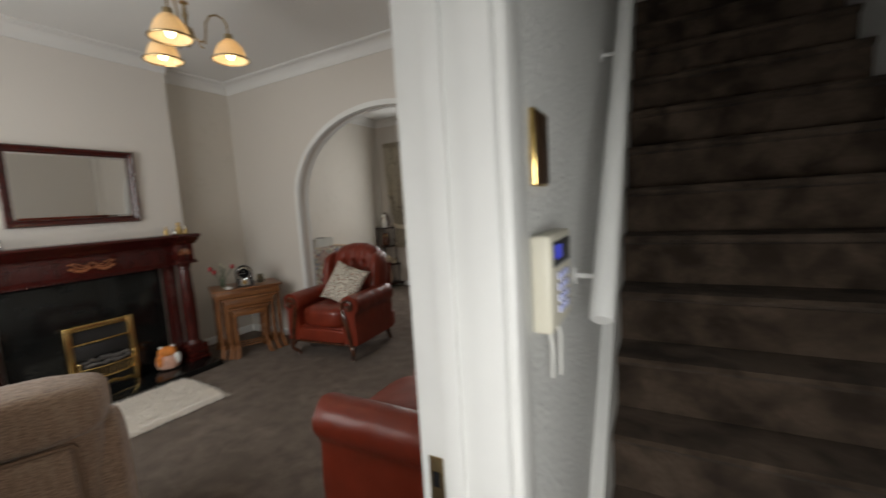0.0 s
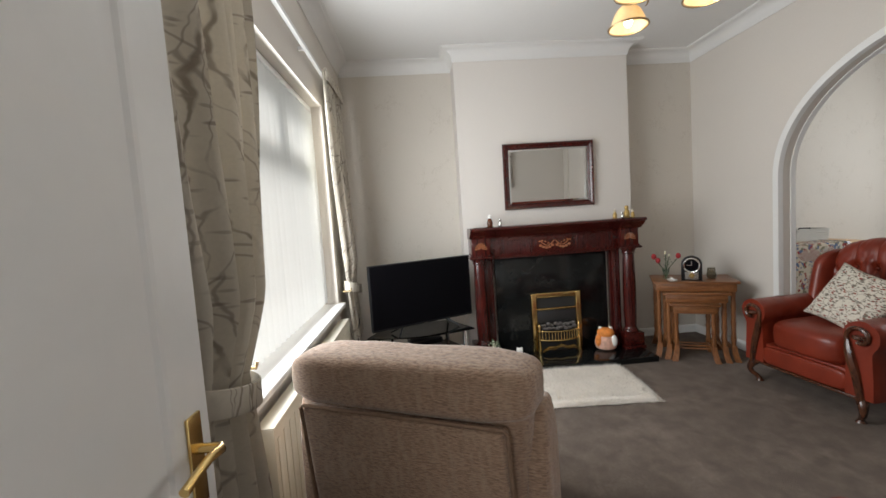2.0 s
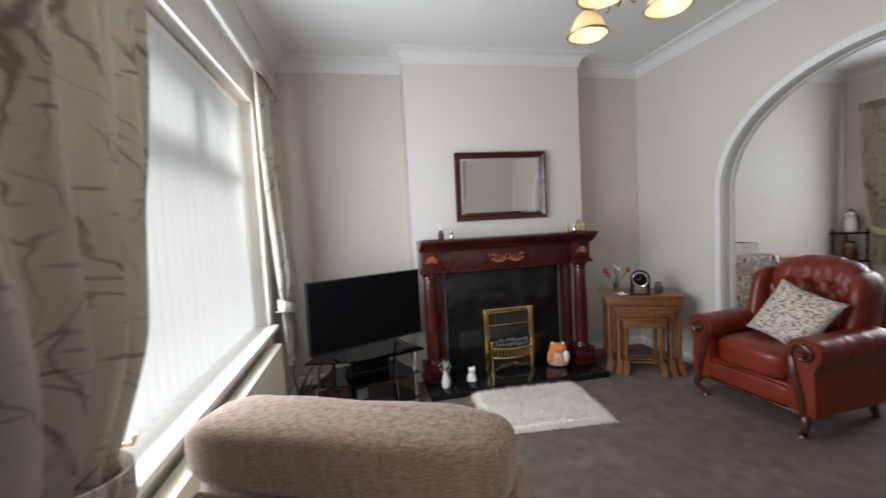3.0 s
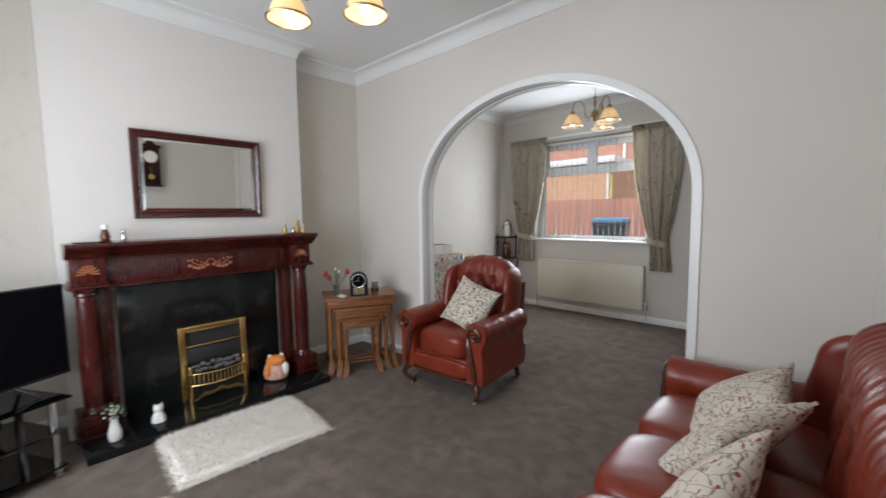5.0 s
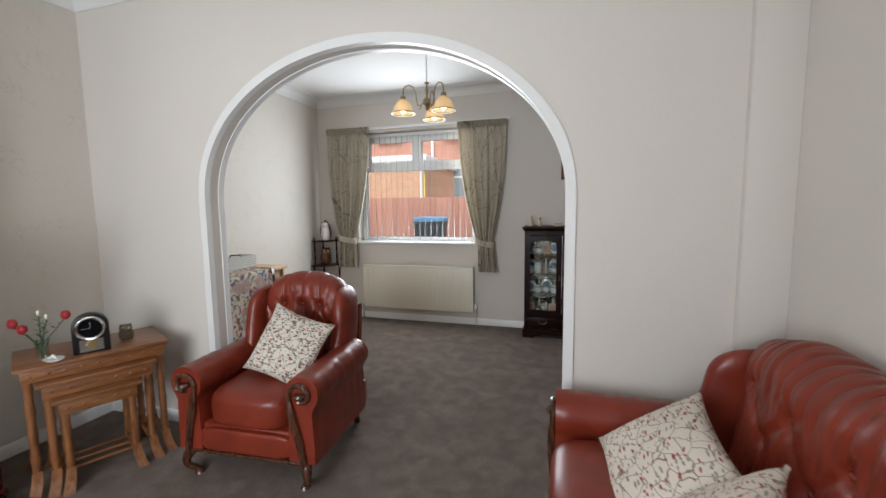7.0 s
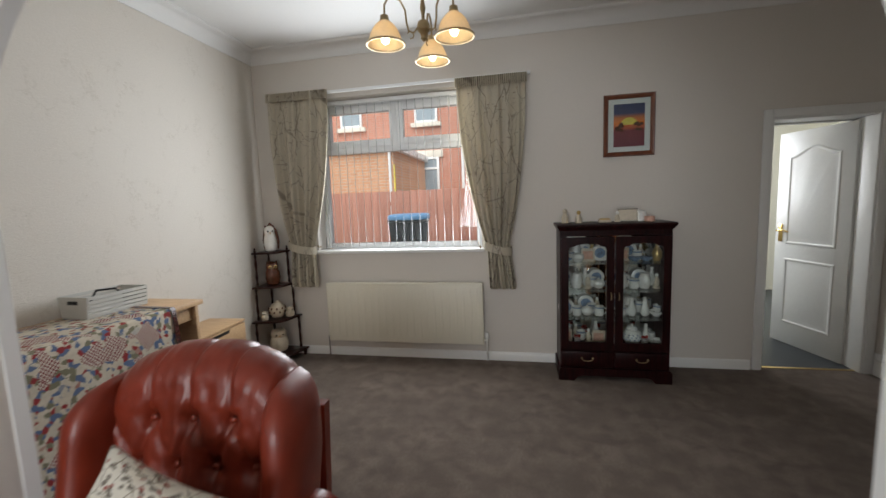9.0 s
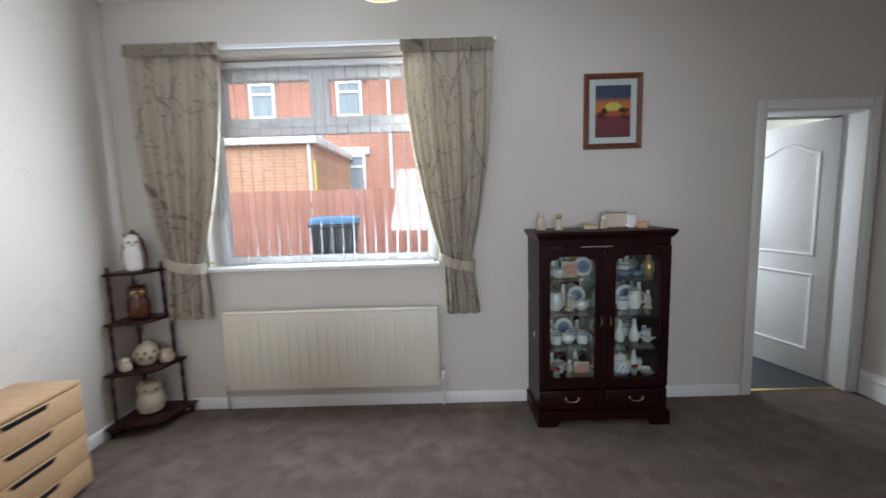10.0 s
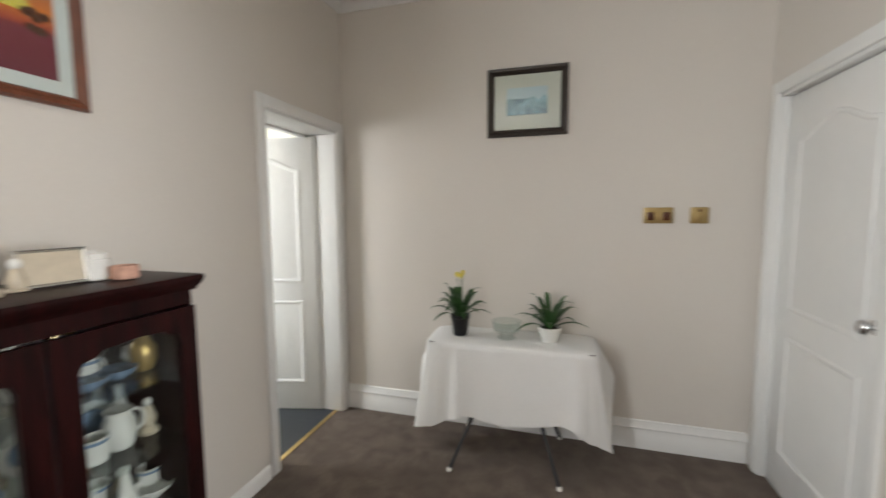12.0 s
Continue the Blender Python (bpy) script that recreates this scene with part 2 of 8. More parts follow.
def glass(name, colour=(1, 1, 1), rough=0.0):
    """Thin glass: clear, with a gloss that grows towards grazing."""
    m = bpy.data.materials.new(name)
    m.use_nodes = True
    n, l = m.node_tree.nodes, m.node_tree.links
    n.remove(n["Principled BSDF"])
    tr, gl, mx, lw = n.new("ShaderNodeBsdfTransparent"), n.new("ShaderNodeBsdfGlossy"), n.new("ShaderNodeMixShader"), n.new("ShaderNodeLayerWeight")
    tr.inputs["Color"].default_value = (*colour, 1)
    gl.inputs["Roughness"].default_value = max(rough, 0.02)
    pw, ad = n.new("ShaderNodeMath"), n.new("ShaderNodeMath")
    pw.operation, ad.operation = "POWER", "MULTIPLY_ADD"
    pw.inputs[1].default_value = 4.0
    ad.inputs[1].default_value, ad.inputs[2].default_value = 0.7, 0.04
    l.new(lw.outputs["Facing"], pw.inputs[0])
    l.new(pw.outputs[0], ad.inputs[0])
    l.new(ad.outputs[0], mx.inputs[0])
    l.new(tr.outputs[0], mx.inputs[1])
    l.new(gl.outputs[0], mx.inputs[2])
    l.new(mx.outputs[0], n["Material Output"].inputs["Surface"])
    return m


M_PANE = glass("window_glass", (0.96, 0.98, 0.98))
M_GLASS = glass("clear_glass", (0.93, 0.96, 0.95))


def translucent(name, colour, through, spread=0.02):
    """Thin cloth: part of the light goes through."""
    m = material(name, colour, 0.8, spread=spread, grain=60, bump=0.1, spec=0.1)
    n, l = m.node_tree.nodes, m.node_tree.links
    t, mx = n.new("ShaderNodeBsdfTranslucent"), n.new("ShaderNodeMixShader")
    src, b = base_of(m)
    l.new(src, t.inputs["Color"])
    mx.inputs[0].default_value = through
    l.new(b.outputs[0], mx.inputs[1])
    l.new(t.outputs[0], mx.inputs[2])
    l.new(mx.outputs[0], n["Material Output"].inputs["Surface"])
    return m


M_BLIND = translucent("blind_white_cloth", (0.88, 0.90, 0.90), 0.65)

# ---- the large structure ----
CEIL, CORN = 2.86, 0.11
W, E, S, N1, N2, N3, E2, H0 = -3.54, 0.49, 0.19, 3.68, 3.92, 6.43, 1.53, 0.63
N2A, E2H = 3.805, 1.68


def wall_holes(name, axis, a, b, u0, u1, z0, z1, holes, mat, label):
    """A wall from a to b in thickness along axis, u0 to u1 in length, with upright openings (u0, u1, z0, z1)."""
    bm = bmesh.new()
    cuts = sorted({u0, u1, *[h[0] for h in holes], *[h[1] for h in holes]})
    for p, q in zip(cuts, cuts[1:]):
        hs = [h for h in holes if h[0] <= p and h[1] >= q]
        spans = [(z0, hs[0][2]), (hs[0][3], z1)] if hs else [(z0, z1)]
        for lo, hi in spans:
            if hi - lo > 1e-4:
                box(bm, *((a, p, lo, b, q, hi) if axis == "x" else (p, a, lo, q, b, hi)))
    bmesh.ops.remove_doubles(bm, verts=bm.verts, dist=1e-5)
    return structure(name, bm, mat, label, "wall")


bm = bmesh.new()
box(bm, W - 0.3, S - 0.3, -0.12, E2 + 0.3, N3 + 0.06, 0.0)
structure("floor", bm, M_CARPET, "taupe fitted carpet over both rooms and the hall", "floor")
bm = bmesh.new()
box(bm, W - 0.3, S - 0.3, CEIL, E + 0.07, N3 + 0.2, CEIL + 0.12)
box(bm, E + 0.07, N2 - 0.05, CEIL, E2 + 0.3, N3 + 0.2, CEIL + 0.12)
box(bm, E + 0.07, S - 0.3, CEIL, E2 + 0.3, 1.7, CEIL + 0.12)
structure("ceiling", bm, M_CEIL, "plain white painted plaster ceiling", "ceiling")

FW = (-2.66, -0.62, 0.75, 2.24)
BW = (-2.985, -1.43, 1.005, 2.40)
wall_holes("wall_west", "x", W - 0.25, W, S - 0.3, N3 + 0.3, 0, CEIL, [], M_SPRIG, "pale beige papered wall with a faint sprig pattern")
wall_holes("wall_south", "y", S - 0.3, S, W - 0.25, E + 0.07, 0, CEIL, [FW], M_WALL, "greige papered wall round the front window")
wall_holes("wall_north", "y", N3, N3 + 0.3, W - 0.25, E2 + 0.3, 0, CEIL, [BW, (0.745, 1.465, 0, 1.97)], M_WALL, "greige papered wall with window and kitchen door")
wall_holes("wall_east_lounge", "x", E, H0, S - 0.3, N1 + 0.05, 0, CEIL, [(0.385, 1.125, 0, 2.03)], M_WALL, "greige papered wall with the hall doorway")
bm = bmesh.new()
box(bm, H0, 1.125, 0, H0 + 0.006, N2 - 0.05, CEIL + 2.2)
box(bm, H0, S, 2.03, H0 + 0.006, 1.125, CEIL)
structure("wall_stair_side", bm, M_HALL, "white woodchip papered wall beside the stairs", "wall")
wall_holes("wall_east", "x", E2, E2 + 0.25, N2 - 0.1, N3 + 0.3, 0, CEIL + 2.2, [], M_WALL, "greige papered wall behind the small table")
wall_holes("wall_hall_east", "x", E2H, E2H + 0.25, S - 0.3, N2 - 0.1, 0, CEIL + 2.2, [], M_HALL, "white woodchip papered wall along the stairs")
wall_holes("wall_dining_south", "y", N2 - 0.1, N2, E - 0.1, E2, 0, CEIL + 2.2, [(0.66, 1.44, 0, 2.0)], M_WALL, "greige papered wall with a closed panel door")
wall_holes("wall_hall_south", "y", S - 0.3, S, E + 0.07, E2H, 0, CEIL, [(0.82, 1.34, 0.95, 1.75)], M_HALL, "white hall wall at the front door")
bm = bmesh.new()
box(bm, H0, 1.7, CEIL + 2.2, E2H + 0.2, N2, CEIL + 2.3)
box(bm, H0, 1.6, CEIL + 0.12, E2H, 1.7, CEIL + 2.2)
box(bm, E - 0.1, 1.6, CEIL + 0.12, H0, N2, CEIL + 2.2)
structure("wall_upper_landing", bm, M_HALL, "plain white walls above the stairs", "wall")


# the arch between the rooms: upright sides and a flattened round head
ACX, AHW, ASPR, ARISE = -1.482, 1.081, 1.50, 0.807


def arch_points(off=0.0, n=40, p=2.04):
    pts = []
    for i in range(n + 1):
        th = math.pi * i / n
        c, s = math.cos(th), math.sin(th)
        pts.append((ACX + (AHW + off) * math.copysign(abs(c) ** (2 / p), c), ASPR + (ARISE + off) * abs(s) ** (2 / p)))
    return pts


def strip_solid(bm, inner, outer, y0, y1):
    """A solid between two open outlines in x, z, from y0 to y1."""
    ring = [[(a[0], y0, a[1]), (b[0], y0, b[1]), (b[0], y1, b[1]), (a[0], y1, a[1])] for a, b in zip(inner, outer)]
    loft(bm, ring)


ain = [(ACX + AHW, 0.0)] + arch_points() + [(ACX - AHW, 0.0)]
bm = bmesh.new()
aout = [(E + 0.02, 0.0)] + [(min(max(ACX + (x - ACX) * 3, W - 0.05), E + 0.02), CEIL) if z > ASPR + 0.03 else ((E + 0.02) if x > ACX else (W - 0.05), z) for x, z in arch_points()] + [(W - 0.05, 0.0)]
strip_solid(bm, ain, aout, N1, N2A)
structure("wall_arch", bm, M_WALL, "greige papered wall with a wide arched opening", "wall", sharp=30)
for y0, y1 in ((N1 - 0.012, N1 + 0.03), (N2A - 0.03, N2A + 0.012)):
    bm = bmesh.new()
    a2 = [(ACX + AHW - 0.006, 0.0)] + arch_points(-0.006) + [(ACX - AHW + 0.006, 0.0)]
    b2 = [(ACX + AHW + 0.042, 0.0)] + arch_points(0.042) + [(ACX - AHW - 0.042, 0.0)]
    strip_solid(bm, a2, b2, y0, y1)
    bmesh.ops.bevel(bm, geom=[e for e in bm.edges if len(e.link_faces) == 2 and e.calc_face_angle(0) > 1.2], offset=0.008, segments=2, affect="EDGES")
    structure("trim_arch", bm, M_WHITE, "white painted rounded edge trim of the arch", "trim", sharp=30)

# boxed-in strip in the corner beside the arch
bm = bmesh.new()
box(bm, 0.31, N1 - 0.035, 0, E, N1 + 0.01, CEIL, 0.004)
structure("wall_boxing", bm, M_WALL, "papered boxed-in strip in the corner", "wall")

# chimney breast, with the fire's recess cut through its face
BX, BY0, BY1 = -3.28, 1.257, 2.875
bm = bmesh.new()
box(bm, W - 0.01, BY0, 0, BX, BY1, CEIL)
structure("wall_chimney_breast", bm, M_BREAST, "off-white papered chimney breast", "wall")


def run_moulding(name, profile, path, mat, label, category, closed=False):
    """A moulding with a profile of (out, up) along corner points (x, y); out is to the left of the way."""
    bm = bmesh.new()
    rings = []
    n = len(path)
    for i, p in enumerate(path):
        p = Vector(p)
        a = Vector(path[i - 1]) if (i or closed) else None
        b = Vector(path[(i + 1) % n]) if (i < n - 1 or closed) else None
        d0 = (p - a).normalized() if a is not None else (b - p).normalized()
        d1 = (b - p).normalized() if b is not None else d0
        n0, n1 = Vector((-d0.y, d0.x)), Vector((-d1.y, d1.x))
        miter = (n0 + n1) / max(0.2, 1 + n0.dot(n1))
        rings.append([(p.x + miter.x * o, p.y + miter.y * o, z) for o, z in profile])
    if closed:
        rings.append(rings[0])
    loft(bm, rings, True, not closed)
    return structure(name, bm, mat, label, category, sharp=25)


cove = [(-0.004, CEIL + 0.002), (-0.004, CEIL - CORN), (0.008, CEIL - CORN), (0.012, CEIL - CORN + 0.012)]
cove += [(0.012 + 0.085 * (1 - math.cos(k * math.pi / 16)), CEIL - 0.095 + 0.078 * math.sin(k * math.pi / 16)) for k in range(1, 9)]
cove += [(0.105, CEIL - 0.012), (0.112, CEIL - 0.012), (0.112, CEIL + 0.002)]
run_moulding("trim_cornice", cove, [(W, S), (E, S), (E, N1 - 0.035), (0.31, N1 - 0.035), (0.31, N1), (W, N1), (W, BY1), (BX, BY1), (BX, BY0), (W, BY0)], M_CEIL, "white coved plaster cornice", "cornice", True)
run_moulding("trim_cornice", cove, [(W, N2A), (E - 0.1, N2A), (E - 0.1, N2), (E2, N2), (E2, N3), (W, N3)], M_CEIL, "white coved plaster cornice", "cornice", True)
skirt = [(-0.003, 0.0), (0.016, 0.0), (0.016, 0.060), (0.012, 0.070), (0.006, 0.077), (-0.003, 0.08)]
tall = [(-0.003, 0.0), (0.018, 0.0), (0.018, 0.085), (0.014, 0.095), (0.014, 0.12), (0.02, 0.128), (0.012, 0.145), (0.008, 0.17), (-0.003, 0.175)]
for prof, pth in ((skirt, [(E, 1.205), (E, N1 - 0.035), (0.31, N1 - 0.035), (0.31, N1), (ACX + AHW + 0.043, N1)]), (skirt, [(ACX - AHW - 0.043, N1), (W, N1), (W, BY1), (BX, BY1), (BX, 2.80)]),
                  (skirt, [(BX, 1.36), (BX, BY0), (W, BY0), (W, S), (0.37, S)]), (skirt, [(0.685, N3), (W, N3), (W, N2A), (ACX - AHW - 0.043, N2A)]),
                  (skirt, [(ACX + AHW + 0.043, N2A), (E - 0.1, N2A), (E - 0.1, N2), (0.59, N2)]), (tall, [(E2, N2 + 0.012), (E2, N3 - 0.003)])):
    run_moulding("baseboard", prof, pth, M_WHITE, "white painted skirting board", "skirting board")


# doors
def door_frame(name, axis, at, depth, u0, u1, h, side, width=0.062, faces=(0, 1), label="white painted door frame", back=0.012):
    """Lining and architraves round an opening u0..u1, on a wall from at to at + depth."""
    root = tagged(new(name), label, "door frame", kind="structure")
    def bx(bm, a, b, u, v, z0, z1, bev=0.004):
        box(bm, *((a, u, z0, b, v, z1) if axis == "x" else (u, a, z0, v, b, z1)), bev)
    bm = bmesh.new()
    t = 0.028
    bx(bm, at - 0.004 * (back > 0) + 0.002 * (back < 0), at + depth + 0.004, u0, u0 + t, 0, h - t)
    bx(bm, at - 0.004 * (back > 0) + 0.002 * (back < 0), at + depth + 0.004, u1 - t, u1, 0, h - t)
    bx(bm, at - 0.004 * (back > 0) + 0.002 * (back < 0), at + depth + 0.004, u0, u1, h - t, h)
    part("lining", bm, M_WHITE, root)
    bm = bmesh.new()
    s0, s1 = (at + depth * side, at + depth * side + 0.03) if side < 0.5 else (at + depth * side - 0.03, at + depth * side)
    bx(bm, s0, s1, u0 + t, u0 + t + 0.012, 0, h - t - 0.012, 0.002)
    bx(bm, s0, s1, u1 - t - 0.012, u1 - t, 0, h - t - 0.012, 0.002)
    bx(bm, s0, s1, u0 + t, u1 - t, h - t - 0.012, h - t, 0.002)
    part("door_stop", bm, M_WHITE, root)
    for f in faces:
        bm = bmesh.new()
        a0, a1 = (at - 0.018, at - 0.0005) if f == 0 else (at + depth + 0.0005, at + depth + 0.018)
        q = back if f == 0 else 0.012
        bx(bm, a0, a1, u0 - width + q, u0 + q, 0, h + width - q, 0.006)
        bx(bm, a0, a1, u1 - q, u1 + width - q, 0, h + width - q, 0.006)
        bx(bm, a0, a1, u0 + q + 0.0005, u1 - q - 0.0005, h - q, h + width - q, 0.006)
        part("architrave", bm, M_WHITE, root)
    return root


def panel_door(name, w, h, handle, label, arched=True, hz=1.05):
    """A moulded door leaf, from x 0 to w, its thickness along y, with raised panels on both faces."""
    root = tagged(new(name), label, "door", kind="structure")
    bm = bmesh.new()
    box(bm, 0, -0.017, 0.006, w, 0.017, h, 0.002)
    part("leaf", bm, M_WHITE, root)

    def outline(x0, x1, z0, z1, rise):
        pts = [(x0, z0), (x1, z0), (x1, z1)]
        if rise:
            for k in range(1, 16):
                u = k / 16
                s = 0.5 - 0.5 * math.cos(2 * math.pi * u)
                pts.append((x1 + (x0 - x1) * u, z1 + rise * s))
        pts.append((x0, z1))
        return pts

    def inset(pts, d):
        c = Vector((sum(p[0] for p in pts) / len(pts), sum(p[1] for p in pts) / len(pts)))
        x0, x1 = min(p[0] for p in pts), max(p[0] for p in pts)
        z0, z1 = min(p[1] for p in pts), max(p[1] for p in pts)
        fx, fz = 1 - 2 * d / (x1 - x0), 1 - 2 * d / (z1 - z0)
        cx, cz = (x0 + x1) / 2, (z0 + z1) / 2
        return [(cx + (x - cx) * fx, cz + (z - cz) * fz) for x, z in pts]

    m = 0.105
    for rise, x0, x1, z0, z1 in ((0.075 if arched else 0, m, w - m, 0.93, h - 0.21), (0, m, w - m, 0.20, 0.80)):
        for sgn in (-1, 1):
            bm = bmesh.new()
            o = outline(x0, x1, z0, z1, rise)
            rings = []
            for d, y in ((0.0, 0.0165), (0.006, 0.0225), (0.018, 0.0225), (0.026, 0.0175), (0.045, 0.018), (0.06, 0.021)):
                rings.append([(x, sgn * y, z) for x, z in (inset(o, d) if d else o)])
            loft(bm, rings, True, True)
            part("panel", bm, M_WHITE, root, sharp=20)
    for sgn in (-1, 1):
        bm = bmesh.new()
        x = w - 0.055
        if handle == "lever":
            box(bm, x - 0.02, sgn * 0.017, hz - 0.10, x + 0.02, sgn * 0.023, hz + 0.06, 0.002)
            tube(bm, [(x, sgn * 0.02, hz), (x, sgn * 0.06, hz), (x - 0.012, sgn * 0.066, hz + 0.002), (x - 0.05, sgn * 0.066, hz + 0.008), (x - 0.09, sgn * 0.064, hz + 0.002), (x - 0.115, sgn * 0.062, hz - 0.004)], [0.009, 0.009, 0.009, 0.008, 0.007, 0.008], 10)
            part("handle", bm, M_BRASS, root, "brass lever handle on a back plate")
        else:
            for v in [tube(bm, [(x, sgn * 0.017, 1.0), (x, sgn * 0.02, 1.0)], 0.028, 16), tube(bm, [(x, sgn * 0.02, 1.0), (x, sgn * 0.04, 1.0)], 0.01, 10), tube(bm, [(x, sgn * (0.038 + k * 0.006), 1.0) for k in range(6)], [0.014, 0.024, 0.028, 0.027, 0.021, 0.01], 16)]:
                pass
            part("knob", bm, M_CHROME, root, "round chrome door knob")
    return root


door_frame("door_frame_hall", "x", E, H0 - E, 0.385, 1.125, 2.03, 0.35, back=-0.022)
d = panel_door("door_1", 0.755, 1.985, "lever", "white panelled lounge door standing open", True, 0.985)
d.matrix_world = pose(0.440, 0.405, 0, 0, 0, 180.5)
door_frame("door_frame_kitchen", "y", N3, 0.30, 0.745, 1.465, 1.97, 0.8, 0.06, (0, 1), "white painted kitchen door frame")
d = panel_door("door_2", 0.665, 1.925, "lever", "white panelled kitchen door standing ajar")
d.matrix_world = pose(1.435, N3 + 0.16, 0, 0, 0, 104)
door_frame("door_frame_understairs", "y", N2 - 0.1, 0.10, 0.66, 1.44, 2.0, 0.2, 0.062, (1,), "white painted door frame")
d = panel_door("door_3", 0.72, 1.965, "knob", "white panelled door, closed", True)
d.matrix_world = pose(1.41, N2 - 0.045, 0, 0, 0, 180)

# brass threshold strip to the kitchen
bm = bmesh.new()
box(bm, 0.775, N3 + 0.035, 0.0, 1.435, N3 + 0.065, 0.006, 0.002)
structure("threshold", bm, M_BRASS, "brass carpet strip in the kitchen doorway", "threshold")

# kitchen
bm = bmesh.new()
box(bm, 0.2, N3 + 0.06, -0.12, 3.3, 9.6, -0.002)
structure("floor_kitchen", bm, M_KFLOOR, "dark slate-grey kitchen floor", "floor")
M_KWALL = material("kitchen_cream_paint", (0.72, 0.69, 0.58), 0.7, spread=0.03, bump=0.05)
bm = bmesh.new()
box(bm, 3.1, N3 + 0.3, 0, 3.3, 9.6, CEIL)
box(bm, 0.55, 9.4, 0, 3.1, 9.6, CEIL)
box(bm, E2 + 0.3, N3 + 0.1, 0, 3.3, N3 + 0.3, CEIL)
structure("wall_kitchen", bm, M_KWALL, "cream painted kitchen wall", "wall")
# the opening is invented and unseen, only there to let daylight in
wall_holes("wall_kitchen_west", "x", 0.35, 0.55, N3 + 0.3, 9.6, 0, CEIL, [(7.6, 8.8, 1.05, 2.2)], M_KWALL, "cream painted kitchen wall with a window")
bm = bmesh.new()
box(bm, 0.2, N3 + 0.2, 2.5, 3.3, 9.6, 2.6)
structure("ceiling_kitchen", bm, M_CEIL, "white kitchen ceiling", "ceiling")

# stairs: each step a block with a rounded, carpeted nosing
RISE, GOING, Y0S = 0.2, 0.172, 1.62
stairs = tagged(new("stairs"), "steep stairs with dark brown fitted carpet", "stairs", kind="structure")
for k in range(13):
    y0 = Y0S + k * GOING
    back = min(y0 + GOING + 0.028, N2 - 0.12)
    z1 = (k + 1) * RISE
    bm = bmesh.new()
    prism(bm, [(y0 + 0.03, 0.0), (y0 + 0.022, z1 - 0.04), (y0 - 0.004, z1 - 0.03), (y0 - 0.012, z1 - 0.016), (y0 - 0.004, z1 - 0.003), (y0 + 0.01, z1), (back, z1), (back, 0.0)], "x", H0 + 0.045, E2H - 0.03)
    part("step", bm, M_STAIR, stairs)
for x0, x1 in ((H0 + 0.006, H0 + 0.044), (E2H - 0.029, E2H)):
    bm = bmesh.new()
    k = RISE / GOING
    prism(bm, [(Y0S - 0.16, 0), (Y0S - 0.16, 0.24), (Y0S - 0.1, 0.30), (N2 - 0.13, 0.30 + k * (N2 - 0.03 - Y0S)), (N2 - 0.13, 0)], "x", x0, x1)
    structure("trim_stair_string", bm, M_WHITE, "white painted stair string board", "trim")

# ---- windows ----
def upvc_window(name, x0, x1, z0, z1, y, label, lights, transom, out=1):
    """A white plastic window in the plane y: fixed light below, top-hung vents above the transom."""
    root = tagged(new(name), label, "window", kind="structure")
    f, d = 0.06, 0.06
    bm = bmesh.new()
    box(bm, x0, y - d / 2, z0, x0 + f, y + d / 2, z1, 0.005)
    box(bm, x1 - f, y - d / 2, z0, x1, y + d / 2, z1, 0.005)
    box(bm, x0 + f, y - d / 2, z0, x1 - f, y + d / 2, z0 + f, 0.005)
    box(bm, x0 + f, y - d / 2, z1 - f, x1 - f, y + d / 2, z1, 0.005)
    box(bm, x0 + f, y - d / 2, transom - f / 2, x1 - f, y + d / 2, transom + f / 2, 0.005)
    part("window_frame", bm, M_UPVC, root)
    bm = bmesh.new()
    box(bm, x0 + f, y - 0.004, z0 + f, x1 - f, y + 0.004, transom - f / 2)
    pane = part("pane", bm, M_PANE, root)
    pane.visible_shadow = False
    w = (x1 - x0 - 2 * f) / lights
    for k in range(lights):
        a, b = x0 + f + k * w, x0 + f + (k + 1) * w
        bm = bmesh.new()
        g = 0.065
        ya, yb = y - d / 2 - 0.012, y + d / 2 - 0.01
        za, zb = transom + f / 2 - 0.01, z1 - f + 0.01
        box(bm, a, ya, za, a + g, yb, zb, 0.005)
        box(bm, b - g, ya, za, b, yb, zb, 0.005)
        box(bm, a + g, ya, za, b - g, yb, za + g, 0.005)
        box(bm, a + g, ya, zb - g, b - g, yb, zb, 0.005)
        vent = part("vent", bm, M_UPVC, root, "top-hung vent sash")
        bm = bmesh.new()
        box(bm, a + g, y - 0.004, za + g, b - g, y + 0.004, zb - g)
        p = part("pane", bm, M_PANE, vent)
        p.visible_shadow = False
        bm = bmesh.new()
        yy = ya if out > 0 else yb
        box(bm, (a + b) / 2 - 0.06, yy - 0.022, za + 0.02, (a + b) / 2 + 0.06, yy - 0.004, za + 0.04, 0.004)
        part("window_handle", bm, M_UPVC, vent)
    return root


upvc_window("window_1", FW[0], FW[1], FW[2], FW[3], 0.02, "white plastic front window behind a closed blind", 3, 1.78, -1)
upvc_window("window_2", BW[0], BW[1], BW[2], BW[3], N3 + 0.19, "white plastic back window over the yard", 2, 1.95)


def sill(name, x0, x1, y0, y1, z, label):
    bm = bmesh.new()
    box(bm, x0, y0, z - 0.03, x1, y1, z, 0.008, 3)
    structure(name, bm, M_WHITE, label, "window sill")


sill("sill_front", FW[0] - 0.03, FW[1] + 0.03, 0.045, S + 0.05, FW[2] + 0.012, "deep white painted window sill")
sill("sill_back", BW[0] - 0.02, BW[1] + 0.02, N3 - 0.045, N3 + 0.165, BW[2] + 0.012, "white painted window sill")


